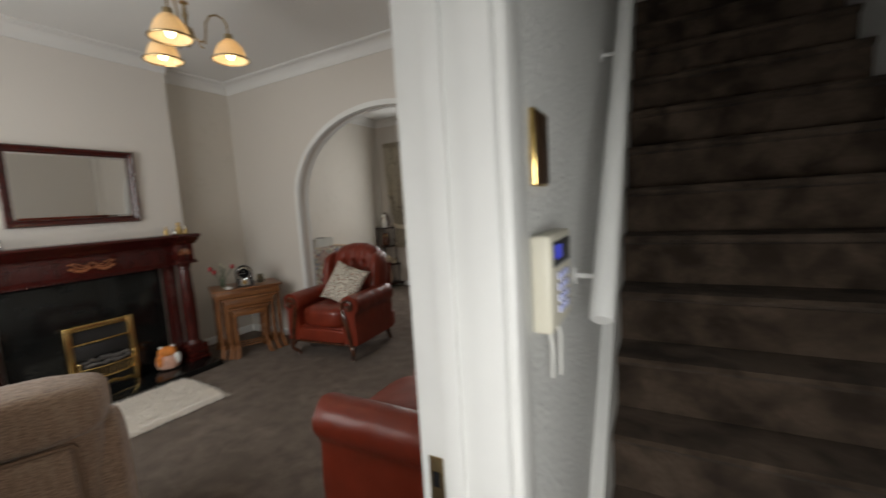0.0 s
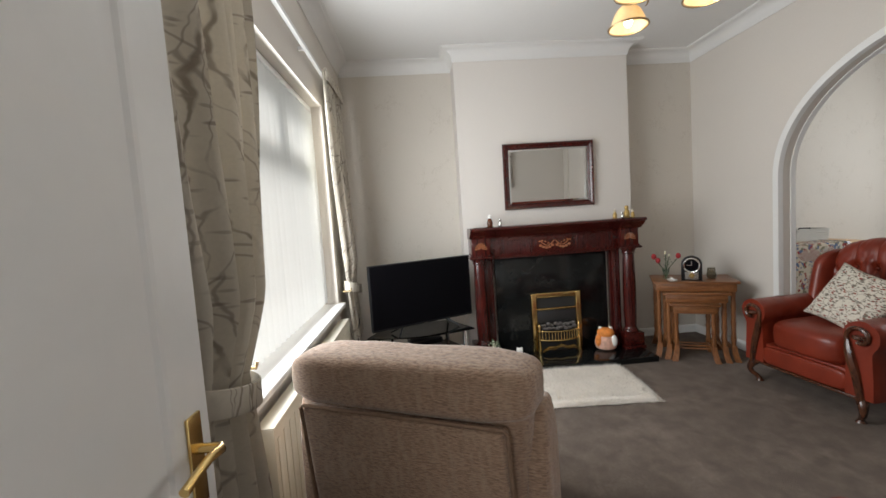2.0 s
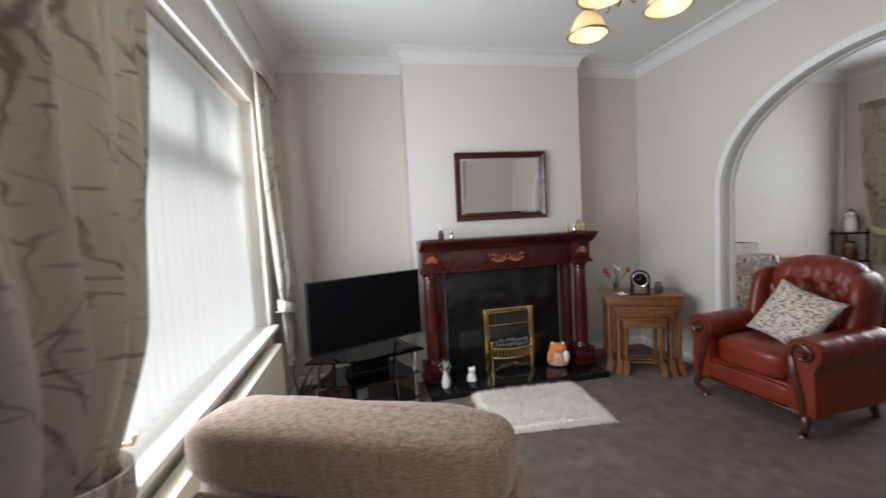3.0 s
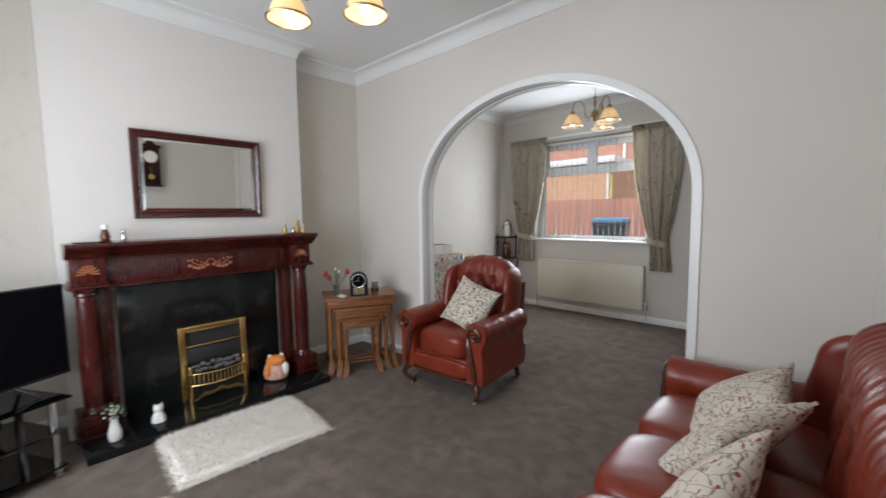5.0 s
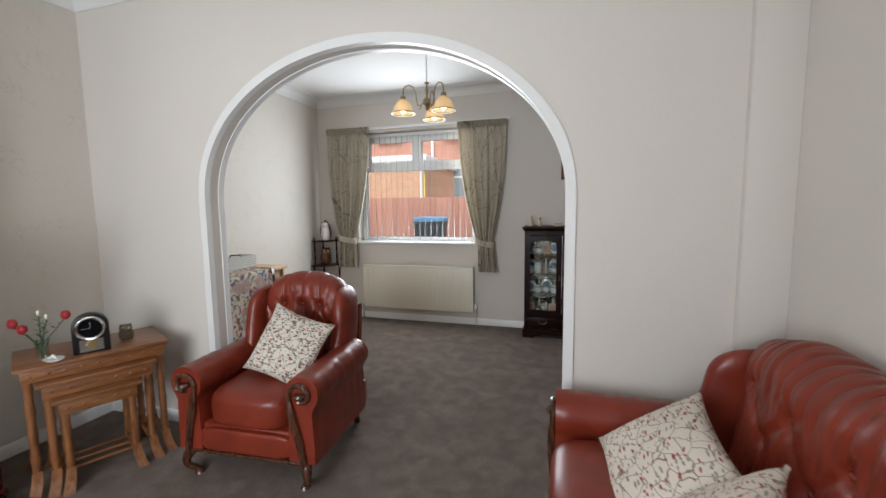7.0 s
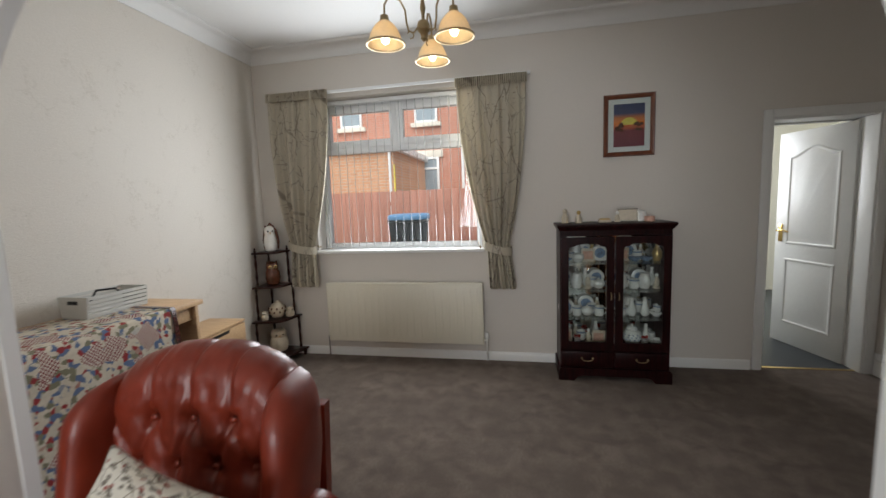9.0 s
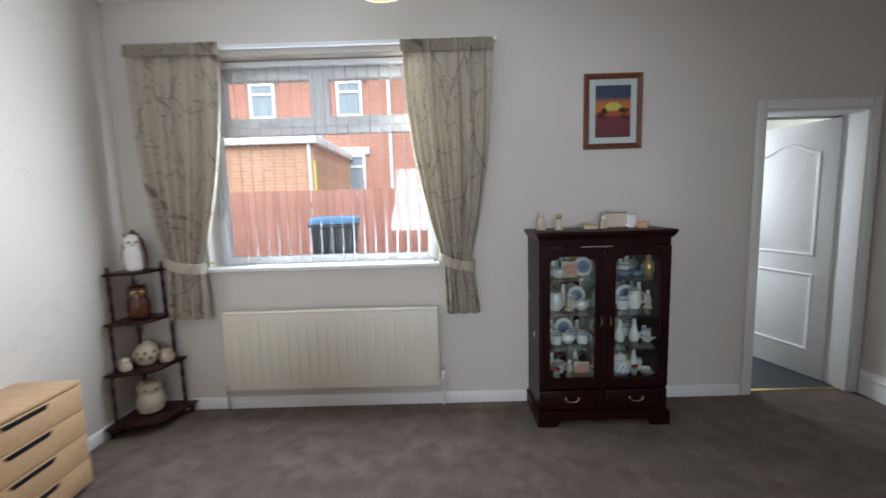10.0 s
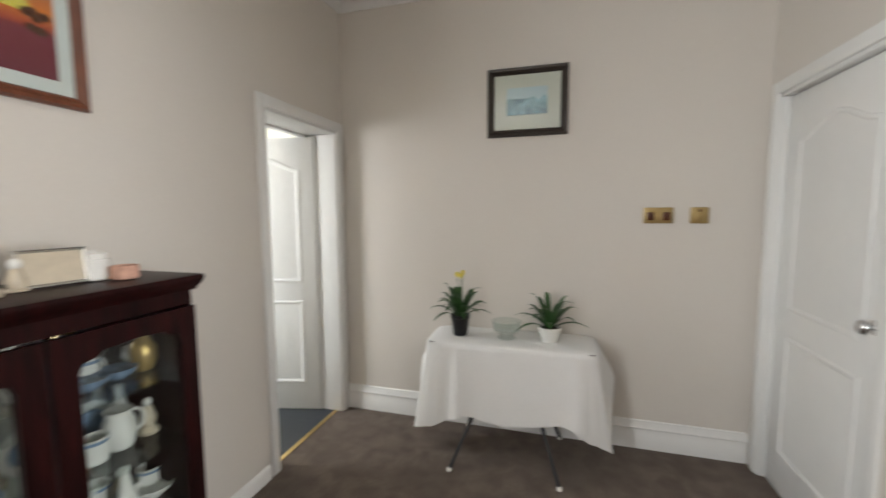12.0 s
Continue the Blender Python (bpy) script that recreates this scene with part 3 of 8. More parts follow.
M_SHEER = translucent("blind_sheer_cloth", (0.88, 0.90, 0.90), 0.5)
n, l = M_SHEER.node_tree.nodes, M_SHEER.node_tree.links
clear, veil = n.new("ShaderNodeBsdfTransparent"), n.new("ShaderNodeMixShader")
veil.inputs[0].default_value = 0.62
out = n["Material Output"].inputs["Surface"]
l.new(out.links[0].from_socket, veil.inputs[1])
l.new(clear.outputs[0], veil.inputs[2])
l.new(veil.outputs[0], out)


def vertical_blind(name, x0, x1, z0, z1, y, pitch, angle, mat, label, wide=0.089):
    """Upright cloth slats hung from a white rail, each turned by the same angle."""
    root = thing(name, label, "blind", at=(x0, y, 0))
    bm = bmesh.new()
    box(bm, 0, -0.02, z1 - 0.035, x1 - x0, 0.02, z1, 0.004)
    part("rail", bm, M_UPVC, root)
    bm = bmesh.new()
    sheet(bm, 6, 1, lambda u, v: ((u - 0.5) * wide, 0.05 * wide * (1 - (2 * u - 1) ** 2), z0 + v * (z1 - 0.04 - z0)))
    me = mesh_of("slat", bm)
    me.materials.append(mat)
    k = 0
    x = 0.045
    while x < x1 - x0 - 0.02:
        ob = new("slat", me)
        ob.parent = root
        ob.matrix_local = pose(x, 0, 0, 0, 0, angle + 2.5 * math.sin(k * 1.7))
        x += pitch
        k += 1
    return root


vertical_blind("vertical_blind", FW[0] + 0.02, FW[1] - 0.02, FW[2] + 0.03, FW[3] - 0.01, 0.095, 0.076, -30, M_BLIND, "white cloth vertical blind drawn closed over the front window")
vertical_blind("vertical_blind", BW[0] + 0.02, BW[1] - 0.02, BW[2] + 0.03, BW[3] - 0.01, N3 + 0.10, 0.076, 107, M_SHEER, "white cloth vertical blind turned open", 0.06)

# ---- materials of the things ----
M_MAHOG = wood("mahogany_polished", (0.070, 0.009, 0.006), (0.026, 0.004, 0.004), 0.22, (1, 12, 1), 0.25)
M_MAHOG_V = wood("mahogany_polished_upright", (0.074, 0.010, 0.007), (0.028, 0.004, 0.004), 0.22, (1, 1, 12), 0.25)
M_INLAY = material("satinwood_inlay", (0.36, 0.13, 0.05), 0.3, spread=0.2, bump=0.05)
M_MARBLE = material("black_granite", (0.008, 0.009, 0.009), 0.12, spread=0.6, grain=55, big=9, bump=0.0, spec=0.4)
M_OAK = wood("golden_oak", (0.26, 0.105, 0.036), (0.14, 0.050, 0.016), 0.38, (12, 1, 1), 0.25)
M_OAK_V = wood("golden_oak_upright", (0.26, 0.105, 0.036), (0.14, 0.050, 0.016), 0.38, (1, 1, 12), 0.25)
M_BIRCH = wood("birch_veneer", (0.56, 0.37, 0.20), (0.47, 0.29, 0.15), 0.5, (1, 12, 1), 0.05)
M_DKWOOD = wood("dark_stained_wood", (0.036, 0.011, 0.008), (0.016, 0.006, 0.005), 0.3, (1, 1, 12), 0.15)
M_CABINET = wood("cabinet_mahogany", (0.022, 0.004, 0.004), (0.007, 0.002, 0.002), 0.36, (1, 1, 12), 0.02)
for m in (M_CABINET, M_DKWOOD):
    m.node_tree.nodes["Principled BSDF"].inputs["Specular IOR Level"].default_value = 0.13
M_WALNUT = wood("carved_walnut", (0.10, 0.035, 0.016), (0.03, 0.010, 0.006), 0.25, (1, 1, 6), 0.5)
M_SCREEN = material("tv_screen", (0.003, 0.003, 0.004), 0.25, spread=0.02, bump=0.0, spec=0.1)
M_CREAM = material("cream_enamel", (0.74, 0.70, 0.58), 0.35, spread=0.02, bump=0.03)
M_CERAMIC = material("white_glazed_ceramic", (0.82, 0.81, 0.77), 0.15, spread=0.06, grain=30, big=12, bump=0.02)
M_CERBROWN = material("brown_glazed_ceramic", (0.09, 0.028, 0.012), 0.15, spread=0.3, grain=40, big=20, bump=0.05)
M_CERCREAM = material("cream_pottery", (0.58, 0.50, 0.38), 0.4, spread=0.12, grain=60, big=20, bump=0.1)
M_CERBLUE = material("blue_patterned_ceramic", (0.20, 0.28, 0.40), 0.2, spread=0.6, grain=60, big=25, bump=0.02)
M_CERRED = material("red_ceramic", (0.42, 0.05, 0.04), 0.25, spread=0.2, grain=40, bump=0.02)
M_GOLD = material("gilded_pottery", (0.55, 0.38, 0.14), 0.3, 0.6, spread=0.25, grain=50, bump=0.1)
M_SILVER = material("silver_plate", (0.70, 0.70, 0.68), 0.18, 1.0, spread=0.08, bump=0.03)
M_LEAF = material("green_leaf", (0.035, 0.09, 0.025), 0.45, spread=0.35, grain=20, big=8, bump=0.1)
M_ROSE = material("red_petal", (0.30, 0.012, 0.018), 0.6, spread=0.25, grain=30, bump=0.1)
M_BUD = material("pale_petal", (0.72, 0.72, 0.55), 0.6, spread=0.2, grain=30, bump=0.1)
M_YELLOW = material("yellow_petal", (0.75, 0.62, 0.10), 0.6, spread=0.2, grain=30, bump=0.1)
M_ORANGE = material("orange_cloth", (0.75, 0.25, 0.05), 0.8, spread=0.3, grain=40, big=18, bump=0.2)
M_PINK = material("pink_cloth", (0.62, 0.36, 0.27), 0.8, spread=0.3, grain=40, big=18, bump=0.2)
M_COAL = material("ceramic_coal", (0.11, 0.10, 0.095), 0.85, spread=0.5, grain=30, big=14, bump=0.6)


def leather():
    m = material("oxblood_leather", (0.185, 0.025, 0.011), 0.30, spread=0.26, grain=9, big=2.6, bump=0.10, bump_scale=120, coat=0.18)
    n, l = m.node_tree.nodes, m.node_tree.links
    b = n["Principled BSDF"]
    b.inputs["Coat Roughness"].default_value = 0.22
    b.inputs["Specular IOR Level"].default_value = 0.36
    tex = n.new("ShaderNodeTexNoise")
    tex.inputs["Scale"].default_value, tex.inputs["Detail"].default_value = 7.0, 4
    l.new(scaled(m, (1, 1, 1)), tex.inputs["Vector"])
    l.new(ramp_node(m, tex.outputs["Fac"], 0.3, 0.7, 0.30, 0.46), b.inputs["Roughness"])
    return m


M_LEATHER = leather()


def chenille():
    """Flecked upholstery cloth with short weft ribs."""
    m = material("beige_chenille", (0.36, 0.235, 0.16), 0.95, spread=0.1, grain=60, big=3, bump=0.0, spec=0.1)
    n, l = m.node_tree.nodes, m.node_tree.links
    tex = n.new("ShaderNodeTexNoise")
    tex.inputs["Scale"].default_value, tex.inputs["Detail"].default_value = 150.0, 3
    l.new(scaled(m, (0.5, 0.5, 2.6)), tex.inputs["Vector"])
    col = n.new("ShaderNodeTexNoise")
    col.inputs["Scale"].default_value, col.inputs["Detail"].default_value = 12.0, 3
    l.new(scaled(m, (5.0, 5.0, 1.2)), col.inputs["Vector"])
    src, b = base_of(m)
    one = node_mix(m, ramp_node(m, tex.outputs["Fac"], 0.34, 0.62), (0.19, 0.118, 0.08), src)
    two = node_mix(m, ramp_node(m, col.outputs["Fac"], 0.45, 0.72, 0, 0.45), one, (0.40, 0.30, 0.215))
    l.new(two, b.inputs["Base Color"])
    bp = n.new("ShaderNodeBump")
    bp.inputs["Strength"].default_value, bp.inputs["Distance"].default_value = 0.55, 0.006
    l.new(tex.outputs["Fac"], bp.inputs["Height"])
    l.new(bp.outputs[0], b.inputs["Normal"])
    b.inputs["Sheen Weight"].default_value = 0.3
    return m


M_CHENILLE = chenille()
M_PIPING = material("brown_piping", (0.21, 0.135, 0.092), 0.95, spread=0.15, grain=80, bump=0.2, spec=0.1)


def print_cloth(name, ground, leaf_a, leaf_b, stem, size=1.0, axes=(1, 1, 1), leaf_stretch=2.4, leaf=0.24):
    """Woven cloth printed with small leaves on winding stems."""
    m = material(name, ground, 0.9, spread=0.05, grain=90, big=4, bump=0.25, bump_scale=500, spec=0.1)
    n, l = m.node_tree.nodes, m.node_tree.links
    co = scaled(m, axes)
    warp = n.new("ShaderNodeTexNoise")
    warp.inputs["Scale"].default_value = 9.0 / size
    l.new(co, warp.inputs["Vector"])
    ma = n.new("ShaderNodeVectorMath")
    ma.operation = "MULTIPLY_ADD"
    ma.inputs[1].default_value = (0.06 * size,) * 3
    l.new(warp.outputs["Color"], ma.inputs[0])
    l.new(co, ma.inputs[2])
    src, b = base_of(m)
    cells = n.new("ShaderNodeTexVoronoi")
    cells.feature = "DISTANCE_TO_EDGE"
    cells.inputs["Scale"].default_value = 11.0 / size
    l.new(ma.outputs[0], cells.inputs["Vector"])
    out = node_mix(m, ramp_node(m, cells.outputs["Distance"], 0.012, 0.028, 1.0, 0.0), src, stem)
    for k, (turn, colour) in enumerate(((0.6, leaf_a), (-0.7, leaf_b), (1.9, leaf_a))):
        mp = n.new("ShaderNodeMapping")
        mp.inputs["Rotation"].default_value = (turn, turn * 0.6, turn)
        mp.inputs["Location"].default_value = (k * 3.1, k * 1.7, k)
        mp.inputs["Scale"].default_value = (1, leaf_stretch, leaf_stretch)
        l.new(ma.outputs[0], mp.inputs["Vector"])
        v = n.new("ShaderNodeTexVoronoi")
        v.inputs["Scale"].default_value, v.inputs["Randomness"].default_value = 13.0 / size, 0.75
        l.new(mp.outputs[0], v.inputs["Vector"])
        out = node_mix(m, ramp_node(m, v.outputs["Distance"], leaf, leaf + 0.05, 1.0, 0.0), out, colour)
    l.new(out, b.inputs["Base Color"])
    return m


M_CUSHION = print_cloth("leaf_print_cotton", (0.62, 0.575, 0.49), (0.17, 0.145, 0.12), (0.26, 0.055, 0.045), (0.20, 0.16, 0.12), 0.5)
M_CUSHION_SOFA = print_cloth("leaf_print_linen", (0.62, 0.56, 0.48), (0.30, 0.26, 0.21), (0.30, 0.075, 0.055), (0.24, 0.17, 0.13), 0.6, (1, 1, 1), 2.6, 0.21)


def curtain_cloth(name, ground, through):
    """Pale lined curtain cloth printed with thin upright twigs and little dark catkins."""
    m = material(name, ground, 0.9, spread=0.06, grain=90, big=4, bump=0.25, bump_scale=500, spec=0.1)
    n, l = m.node_tree.nodes, m.node_tree.links
    co = scaled(m, (1.0, 0.0, 1.0))
    warp = n.new("ShaderNodeTexNoise")
    warp.inputs["Scale"].default_value, warp.inputs["Detail"].default_value = 6.0, 3
    l.new(co, warp.inputs["Vector"])
    ma = n.new("ShaderNodeVectorMath")
    ma.operation = "MULTIPLY_ADD"
    ma.inputs[1].default_value = (0.10, 0.0, 0.05)
    l.new(warp.outputs["Color"], ma.inputs[0])
    l.new(co, ma.inputs[2])
    out, b = base_of(m)
    patch = n.new("ShaderNodeTexNoise")
    patch.inputs["Scale"].default_value, patch.inputs["Detail"].default_value = 9.0, 2
    l.new(co, patch.inputs["Vector"])
    for turn, stretch, size, lo, hi, amount, colour in ((0.06, 0.16, 6.0, 0.006, 0.018, 0.8, (0.23, 0.19, 0.15)), (0.45, 0.30, 8.0, 0.004, 0.013, 0.7, (0.28, 0.24, 0.20)), (-0.5, 0.30, 7.0, 0.004, 0.013, 0.7, (0.28, 0.24, 0.20))):
        mp = n.new("ShaderNodeMapping")
        mp.inputs["Rotation"].default_value = (0, turn, 0)
        mp.inputs["Location"].default_value = (turn * 7, 0, turn * 5)
        mp.inputs["Scale"].default_value = (1, 1, stretch)
        l.new(ma.outputs[0], mp.inputs["Vector"])
        cells = n.new("ShaderNodeTexVoronoi")
        cells.feature = "DISTANCE_TO_EDGE"
        cells.inputs["Scale"].default_value = size
        l.new(mp.outputs[0], cells.inputs["Vector"])
        fac = n.new("ShaderNodeMath")
        fac.operation = "MULTIPLY"
        l.new(ramp_node(m, cells.outputs["Distance"], lo, hi, amount, 0.0), fac.inputs[0])
        l.new(ramp_node(m, patch.outputs["Fac"], 0.34, 0.50), fac.inputs[1])
        out = node_mix(m, fac.outputs[0], out, colour)
    for turn, size, leaf, colour in ((0.35, 21.0, 0.13, (0.22, 0.18, 0.15)), (-0.5, 26.0, 0.15, (0.34, 0.30, 0.25))):
        mp = n.new("ShaderNodeMapping")
        mp.inputs["Rotation"].default_value = (0, turn, 0)
        mp.inputs["Location"].default_value = (turn * 3, 0, turn * 9)
        mp.inputs["Scale"].default_value = (0.6, 1, 1.5)
        l.new(ma.outputs[0], mp.inputs["Vector"])
        v = n.new("ShaderNodeTexVoronoi")
        v.inputs["Scale"].default_value = size
        l.new(mp.outputs[0], v.inputs["Vector"])
        fac = n.new("ShaderNodeMath")
        fac.operation = "MULTIPLY"
        l.new(ramp_node(m, v.outputs["Distance"], leaf, leaf + 0.09, 0.7, 0.0), fac.inputs[0])
        l.new(ramp_node(m, patch.outputs["Fac"], 0.47, 0.53), fac.inputs[1])
        out = node_mix(m, fac.outputs[0], out, colour)
    l.new(out, b.inputs["Base Color"])
    t, mx = n.new("ShaderNodeBsdfTranslucent"), n.new("ShaderNodeMixShader")
    l.new(out, t.inputs["Color"])
    mx.inputs[0].default_value = through
    l.new(b.outputs[0], mx.inputs[1])
    l.new(t.outputs[0], mx.inputs[2])
    l.new(mx.outputs[0], n["Material Output"].inputs["Surface"])
    return m


M_CURTAIN = curtain_cloth("curtain_twig_print", (0.58, 0.535, 0.455), 0.18)
M_CURTAIN2 = curtain_cloth("curtain_twig_print_back", (0.56, 0.505, 0.40), 0.25)


# ---- soft furniture ----
def smooth(a, b, v):
    t = max(0.0, min(1.0, (v - a) / (b - a)))
    return t * t * (3 - 2 * t)


def scroll_arm(bm, x, y0, y1, z0, z1, side):
    """A rolled arm from front y0 to back y1: a drum on a waisted side that runs down to the base."""
    r = 0.098
    outline = [(-0.072, z0), (-0.074, z0 + 0.12), (-0.066, z1 - 0.24), (-0.060, z1 - 0.185)]
    for k in range(19):
        a = radians(222 - k * 14.7)
        outline.append((0.012 + r * math.cos(a), z1 - r + r * 0.96 * math.sin(a)))
    outline += [(0.070, z1 - 0.19), (0.072, z1 - 0.24), (0.078, z0 + 0.12), (0.080, z0)]
    rings = []
    for k in range(25):
        t = k / 24
        y = y0 + (y1 - y0) * t
        edge = 0.93 + 0.07 * smooth(0.0, 0.05, t) - 0.02 * math.exp(-((t - 0.12) / 0.02) ** 2)
        ring = []
        for px, pz in outline:
            q = Vector((px * 9, y * 22, pz * 7))
            w = 0.004 * noise.noise(q) + (0.006 * noise.noise(q * 1.7) if pz > z1 - 0.2 else 0)
            ring.append((x + side * (px * edge + w), y, z0 + (pz - z0) * (0.985 + 0.015 * edge) + w))
        rings.append(ring)
    loft(bm, rings)


def buttoned_back(bm, bw, z0, top, front, rear, roll, buttons, folds, grooves, row, nx, deep):
    """A padded back, skinned across its width: front face, rolled crown and rear face, pulled in at buttons, folds and crown pleats.
    top(x) is the crown's height, front(z) and rear(z) the depths of the faces."""
    def pull(x, h, zt):
        d = 0.0
        for bx, bz in buttons:
            dx, dz = x - bx, h - bz
            q = math.hypot(dx, dz)
            if q < 0.2:
                d += 0.030 * math.exp(-(q / 0.030) ** 2) + 0.004 * math.cos(7 * math.atan2(dz, dx) + 9 * bx) * min(1.0, q / 0.02) * math.exp(-q / 0.055)
        for (ax, az), (cx, cz) in folds:
            ex, ez = cx - ax, cz - az
            t = max(0.0, min(1.0, ((x - ax) * ex + (h - az) * ez) / (ex * ex + ez * ez)))
            q = math.hypot(x - ax - t * ex, h - az - t * ez)
            d += 0.010 * math.exp(-(q / 0.012) ** 2)
        if h > row - 0.02:
            k = smooth(row - 0.02, row + 0.05, h)
            for gx in grooves:
                lean = gx * (1 + 0.10 * (h - row))
                d += deep * k * (0.75 + 0.5 * noise.noise(Vector((gx * 31, h * 6, 1.0)))) * math.exp(-((x - lean - 0.012 * noise.noise(Vector((gx * 17, h * 8, 4.0)))) / 0.010) ** 2)
        d += 0.006 * noise.noise(Vector((x * 10, h * 8, 2.0))) + 0.0035 * noise.noise(Vector((x * 40, h * 30, 5.0)))
        return d
    rings = []
    for i in range(nx + 1):
        u = -math.cos(math.pi * i / nx) * 0.35 + (2 * i / nx - 1) * 0.65
        x = bw * u
        k = math.sqrt(max(0.0009, 1 - abs(u) ** 9))
        zt = top(x)
        rl = roll * (0.45 + 0.55 * k)
        pts = []
        for j in range(35):
            z = z0 + (zt - rl - z0) * j / 34
            pts.append((front(z), z, -1.0, 0.0, z))
        yf, yr = front(zt - rl), rear(zt - rl)
        for j in range(1, 20):
            a = math.pi * (1 - j / 20)
            pts.append(((yf + yr) / 2 + (yr - yf) / 2 * math.cos(a), zt - rl + rl * math.sin(a), math.cos(a), math.sin(a), zt - rl + 0.22 * j / 20))
        for j in range(13):
            z = zt - rl + (z0 - zt + rl) * j / 12
            pts.append((rear(z), z, 1.0, 0.0, z0))
        ring = []
        for y, z, ny, nz, h in pts:
            ym = (front(min(z, zt - rl)) + rear(min(z, zt - rl))) / 2
            d = pull(x, h, zt) if ny < 0.9 else 0.0
            ring.append((x, ym + (y - ny * d - ym) * k, z - nz * d))
        rings.append(ring)
    loft(bm, rings)


def arm_front(bm, x, y, z1, side, low=0.2):
    """The carved wooden facing down the front of an arm, ending in a round scroll."""
    pts = []
    for k in range(22):
        a = -0.6 * math.pi + k / 21 * 1.75 * math.pi
        r = 0.030 + 0.038 * k / 21
        pts.append((x + side * (0.012 + r * math.cos(a)), y - 0.004, z1 - 0.10 + r * math.sin(a)))
    pts = pts + [(x - side * 0.045, y - 0.006, z1 - 0.16), (x - side * 0.03, y - 0.004, z1 - 0.24), (x - side * 0.008, y, z1 - 0.32), (x + side * 0.012, y + 0.004, low + 0.02), (x + side * 0.016, y + 0.006, low - 0.02)]
    tube(bm, pts, [0.013] * 22 + [0.019, 0.024, 0.023, 0.021, 0.019], 8)
    lathe(bm, [(0.0, -0.012), (0.03, -0.01), (0.036, 0.0), (0.03, 0.012), (0.0, 0.016)], (x + side * 0.012, y, z1 - 0.10), 12)


def cabriole(bm, x, y, h, sx, sy):
    pts, rs = [], []
    for k in range(9):
        t = k / 8
        bulge = 0.028 * math.sin(t * math.pi * 1.15) - 0.012 * math.sin(max(0, t - 0.6) / 0.4 * math.pi)
        pts.append((x + sx * bulge, y + sy * bulge, h * (1 - t)))
        rs.append(0.034 - 0.018 * math.sin(min(1, t / 0.8) * math.pi / 2) + (0.011 if t > 0.9 else 0))
    tube(bm, pts, rs, 10)


def leather_seat(name, label, category, wide, seats, depth, at, turn, tall=1.03, crown=0.09):
    """Chair or sofa with rolled arms, wooden scroll facings, buttoned back and carved legs; it faces -y."""
    root = thing(name, label, category, at=at, turn=turn)
    hw = wide / 2
    arm = 0.20
    inner = hw - arm
    yf, yb = -depth / 2, depth / 2
    bm = bmesh.new()
    box(bm, -hw + 0.05, yf + 0.05, 0.15, hw - 0.05, yb - 0.03, 0.30, 0.015)
    part("base", bm, M_LEATHER, root)
    bm = bmesh.new()
    puff(bm, (0, yf + 0.048, 0.225), (2 * inner + 0.06, 0.06, 0.125), 6)
    part("front_panel", bm, M_LEATHER, root)
    bm = bmesh.new()
    box(bm, -hw + 0.09, yf + 0.022, 0.142, hw - 0.09, yf + 0.05, 0.160, 0.006)
    part("wooden_rail", bm, M_WALNUT, root, "dark polished wooden rail")
    cw = 2 * inner / seats
    for k in range(seats):
        cx = -inner + cw * (k + 0.5)
        bm = bmesh.new()
        puff(bm, (cx, -0.075, 0.385), (cw + 0.016, depth - 0.18, 0.21), 4.6, 56, 24, None, lambda d: 1 + 0.06 * max(0, d.z) * math.cos(d.x * 1.4) * math.cos(d.y * 1.4) + 0.008 * noise.noise(d * 5 + Vector((cx * 9, 0, 0))) + 0.004 * noise.noise(d * 13))
        part("seat_cushion", bm, M_LEATHER, root)
    for s in (-1, 1):
        bm = bmesh.new()
        scroll_arm(bm, s * (hw - 0.105), yf + 0.03, yb - 0.12, 0.155, 0.615, s)
        part("arm", bm, M_LEATHER, root)
        bm = bmesh.new()
        arm_front(bm, s * (hw - 0.105), yf + 0.022, 0.615, s, 0.16)
        part("arm_facing", bm, M_WALNUT, root, "carved dark walnut scroll facing")
    # back: a buttoned pad with a rolled, pleated crown
    one = seats == 1
    bw = inner + (0.085 if one else 0.05)
    span = 0.125 if one else 0.25
    n_top = 5 if one else 6
    row_a, row_b = tall - 0.195, tall - 0.335
    upper = [((i - (n_top - 1) / 2) * span, row_a) for i in range(n_top)]
    lower = [((i - (n_top - 2) / 2) * span, row_b) for i in range(n_top - 1)]
    buttons = upper[1:-1] + lower if one else upper + lower
    folds = [(upper[i], lower[i]) for i in range(n_top - 1)] + [(upper[i + 1], lower[i]) for i in range(n_top - 1)]
    folds += [(p, (p[0], row_b - 0.16)) for p in lower]
    grooves = [p[0] for p in upper] + ([] if one else [p[0] + q for p in upper for q in (-0.055, 0.06, 0.125)])
    lean = lambda z: 0.145 * (z - 0.42) / (tall - 0.42)
    shift = -0.13 if one else -0.16

    def front(z):
        v = (z - 0.40) / (tall - 0.40)
        return yb + shift + lean(z) - 0.075 - 0.045 * math.exp(-((v - 0.80) / 0.22) ** 2) - 0.03 * math.sin(math.pi * min(1, max(0, v))) - (0.0 if one else 0.055)

    def rear(z):
        return yb + shift + lean(z) + 0.085

    def crown_line(x):
        u = abs(x) / bw
        if one:
            return tall - 0.155 * u ** 3.2
        return tall - 0.06 * u ** 4 + 0.010 * math.cos(x / bw * 3 * math.pi)

    bm = bmesh.new()
    buttoned_back(bm, bw, 0.40, crown_line, front, rear, 0.11 if one else 0.14, buttons, folds, grooves, row_a, 150 if one else 320, 0.013 if one else 0.010)
    part("backrest", bm, M_LEATHER, root, sharp=70)
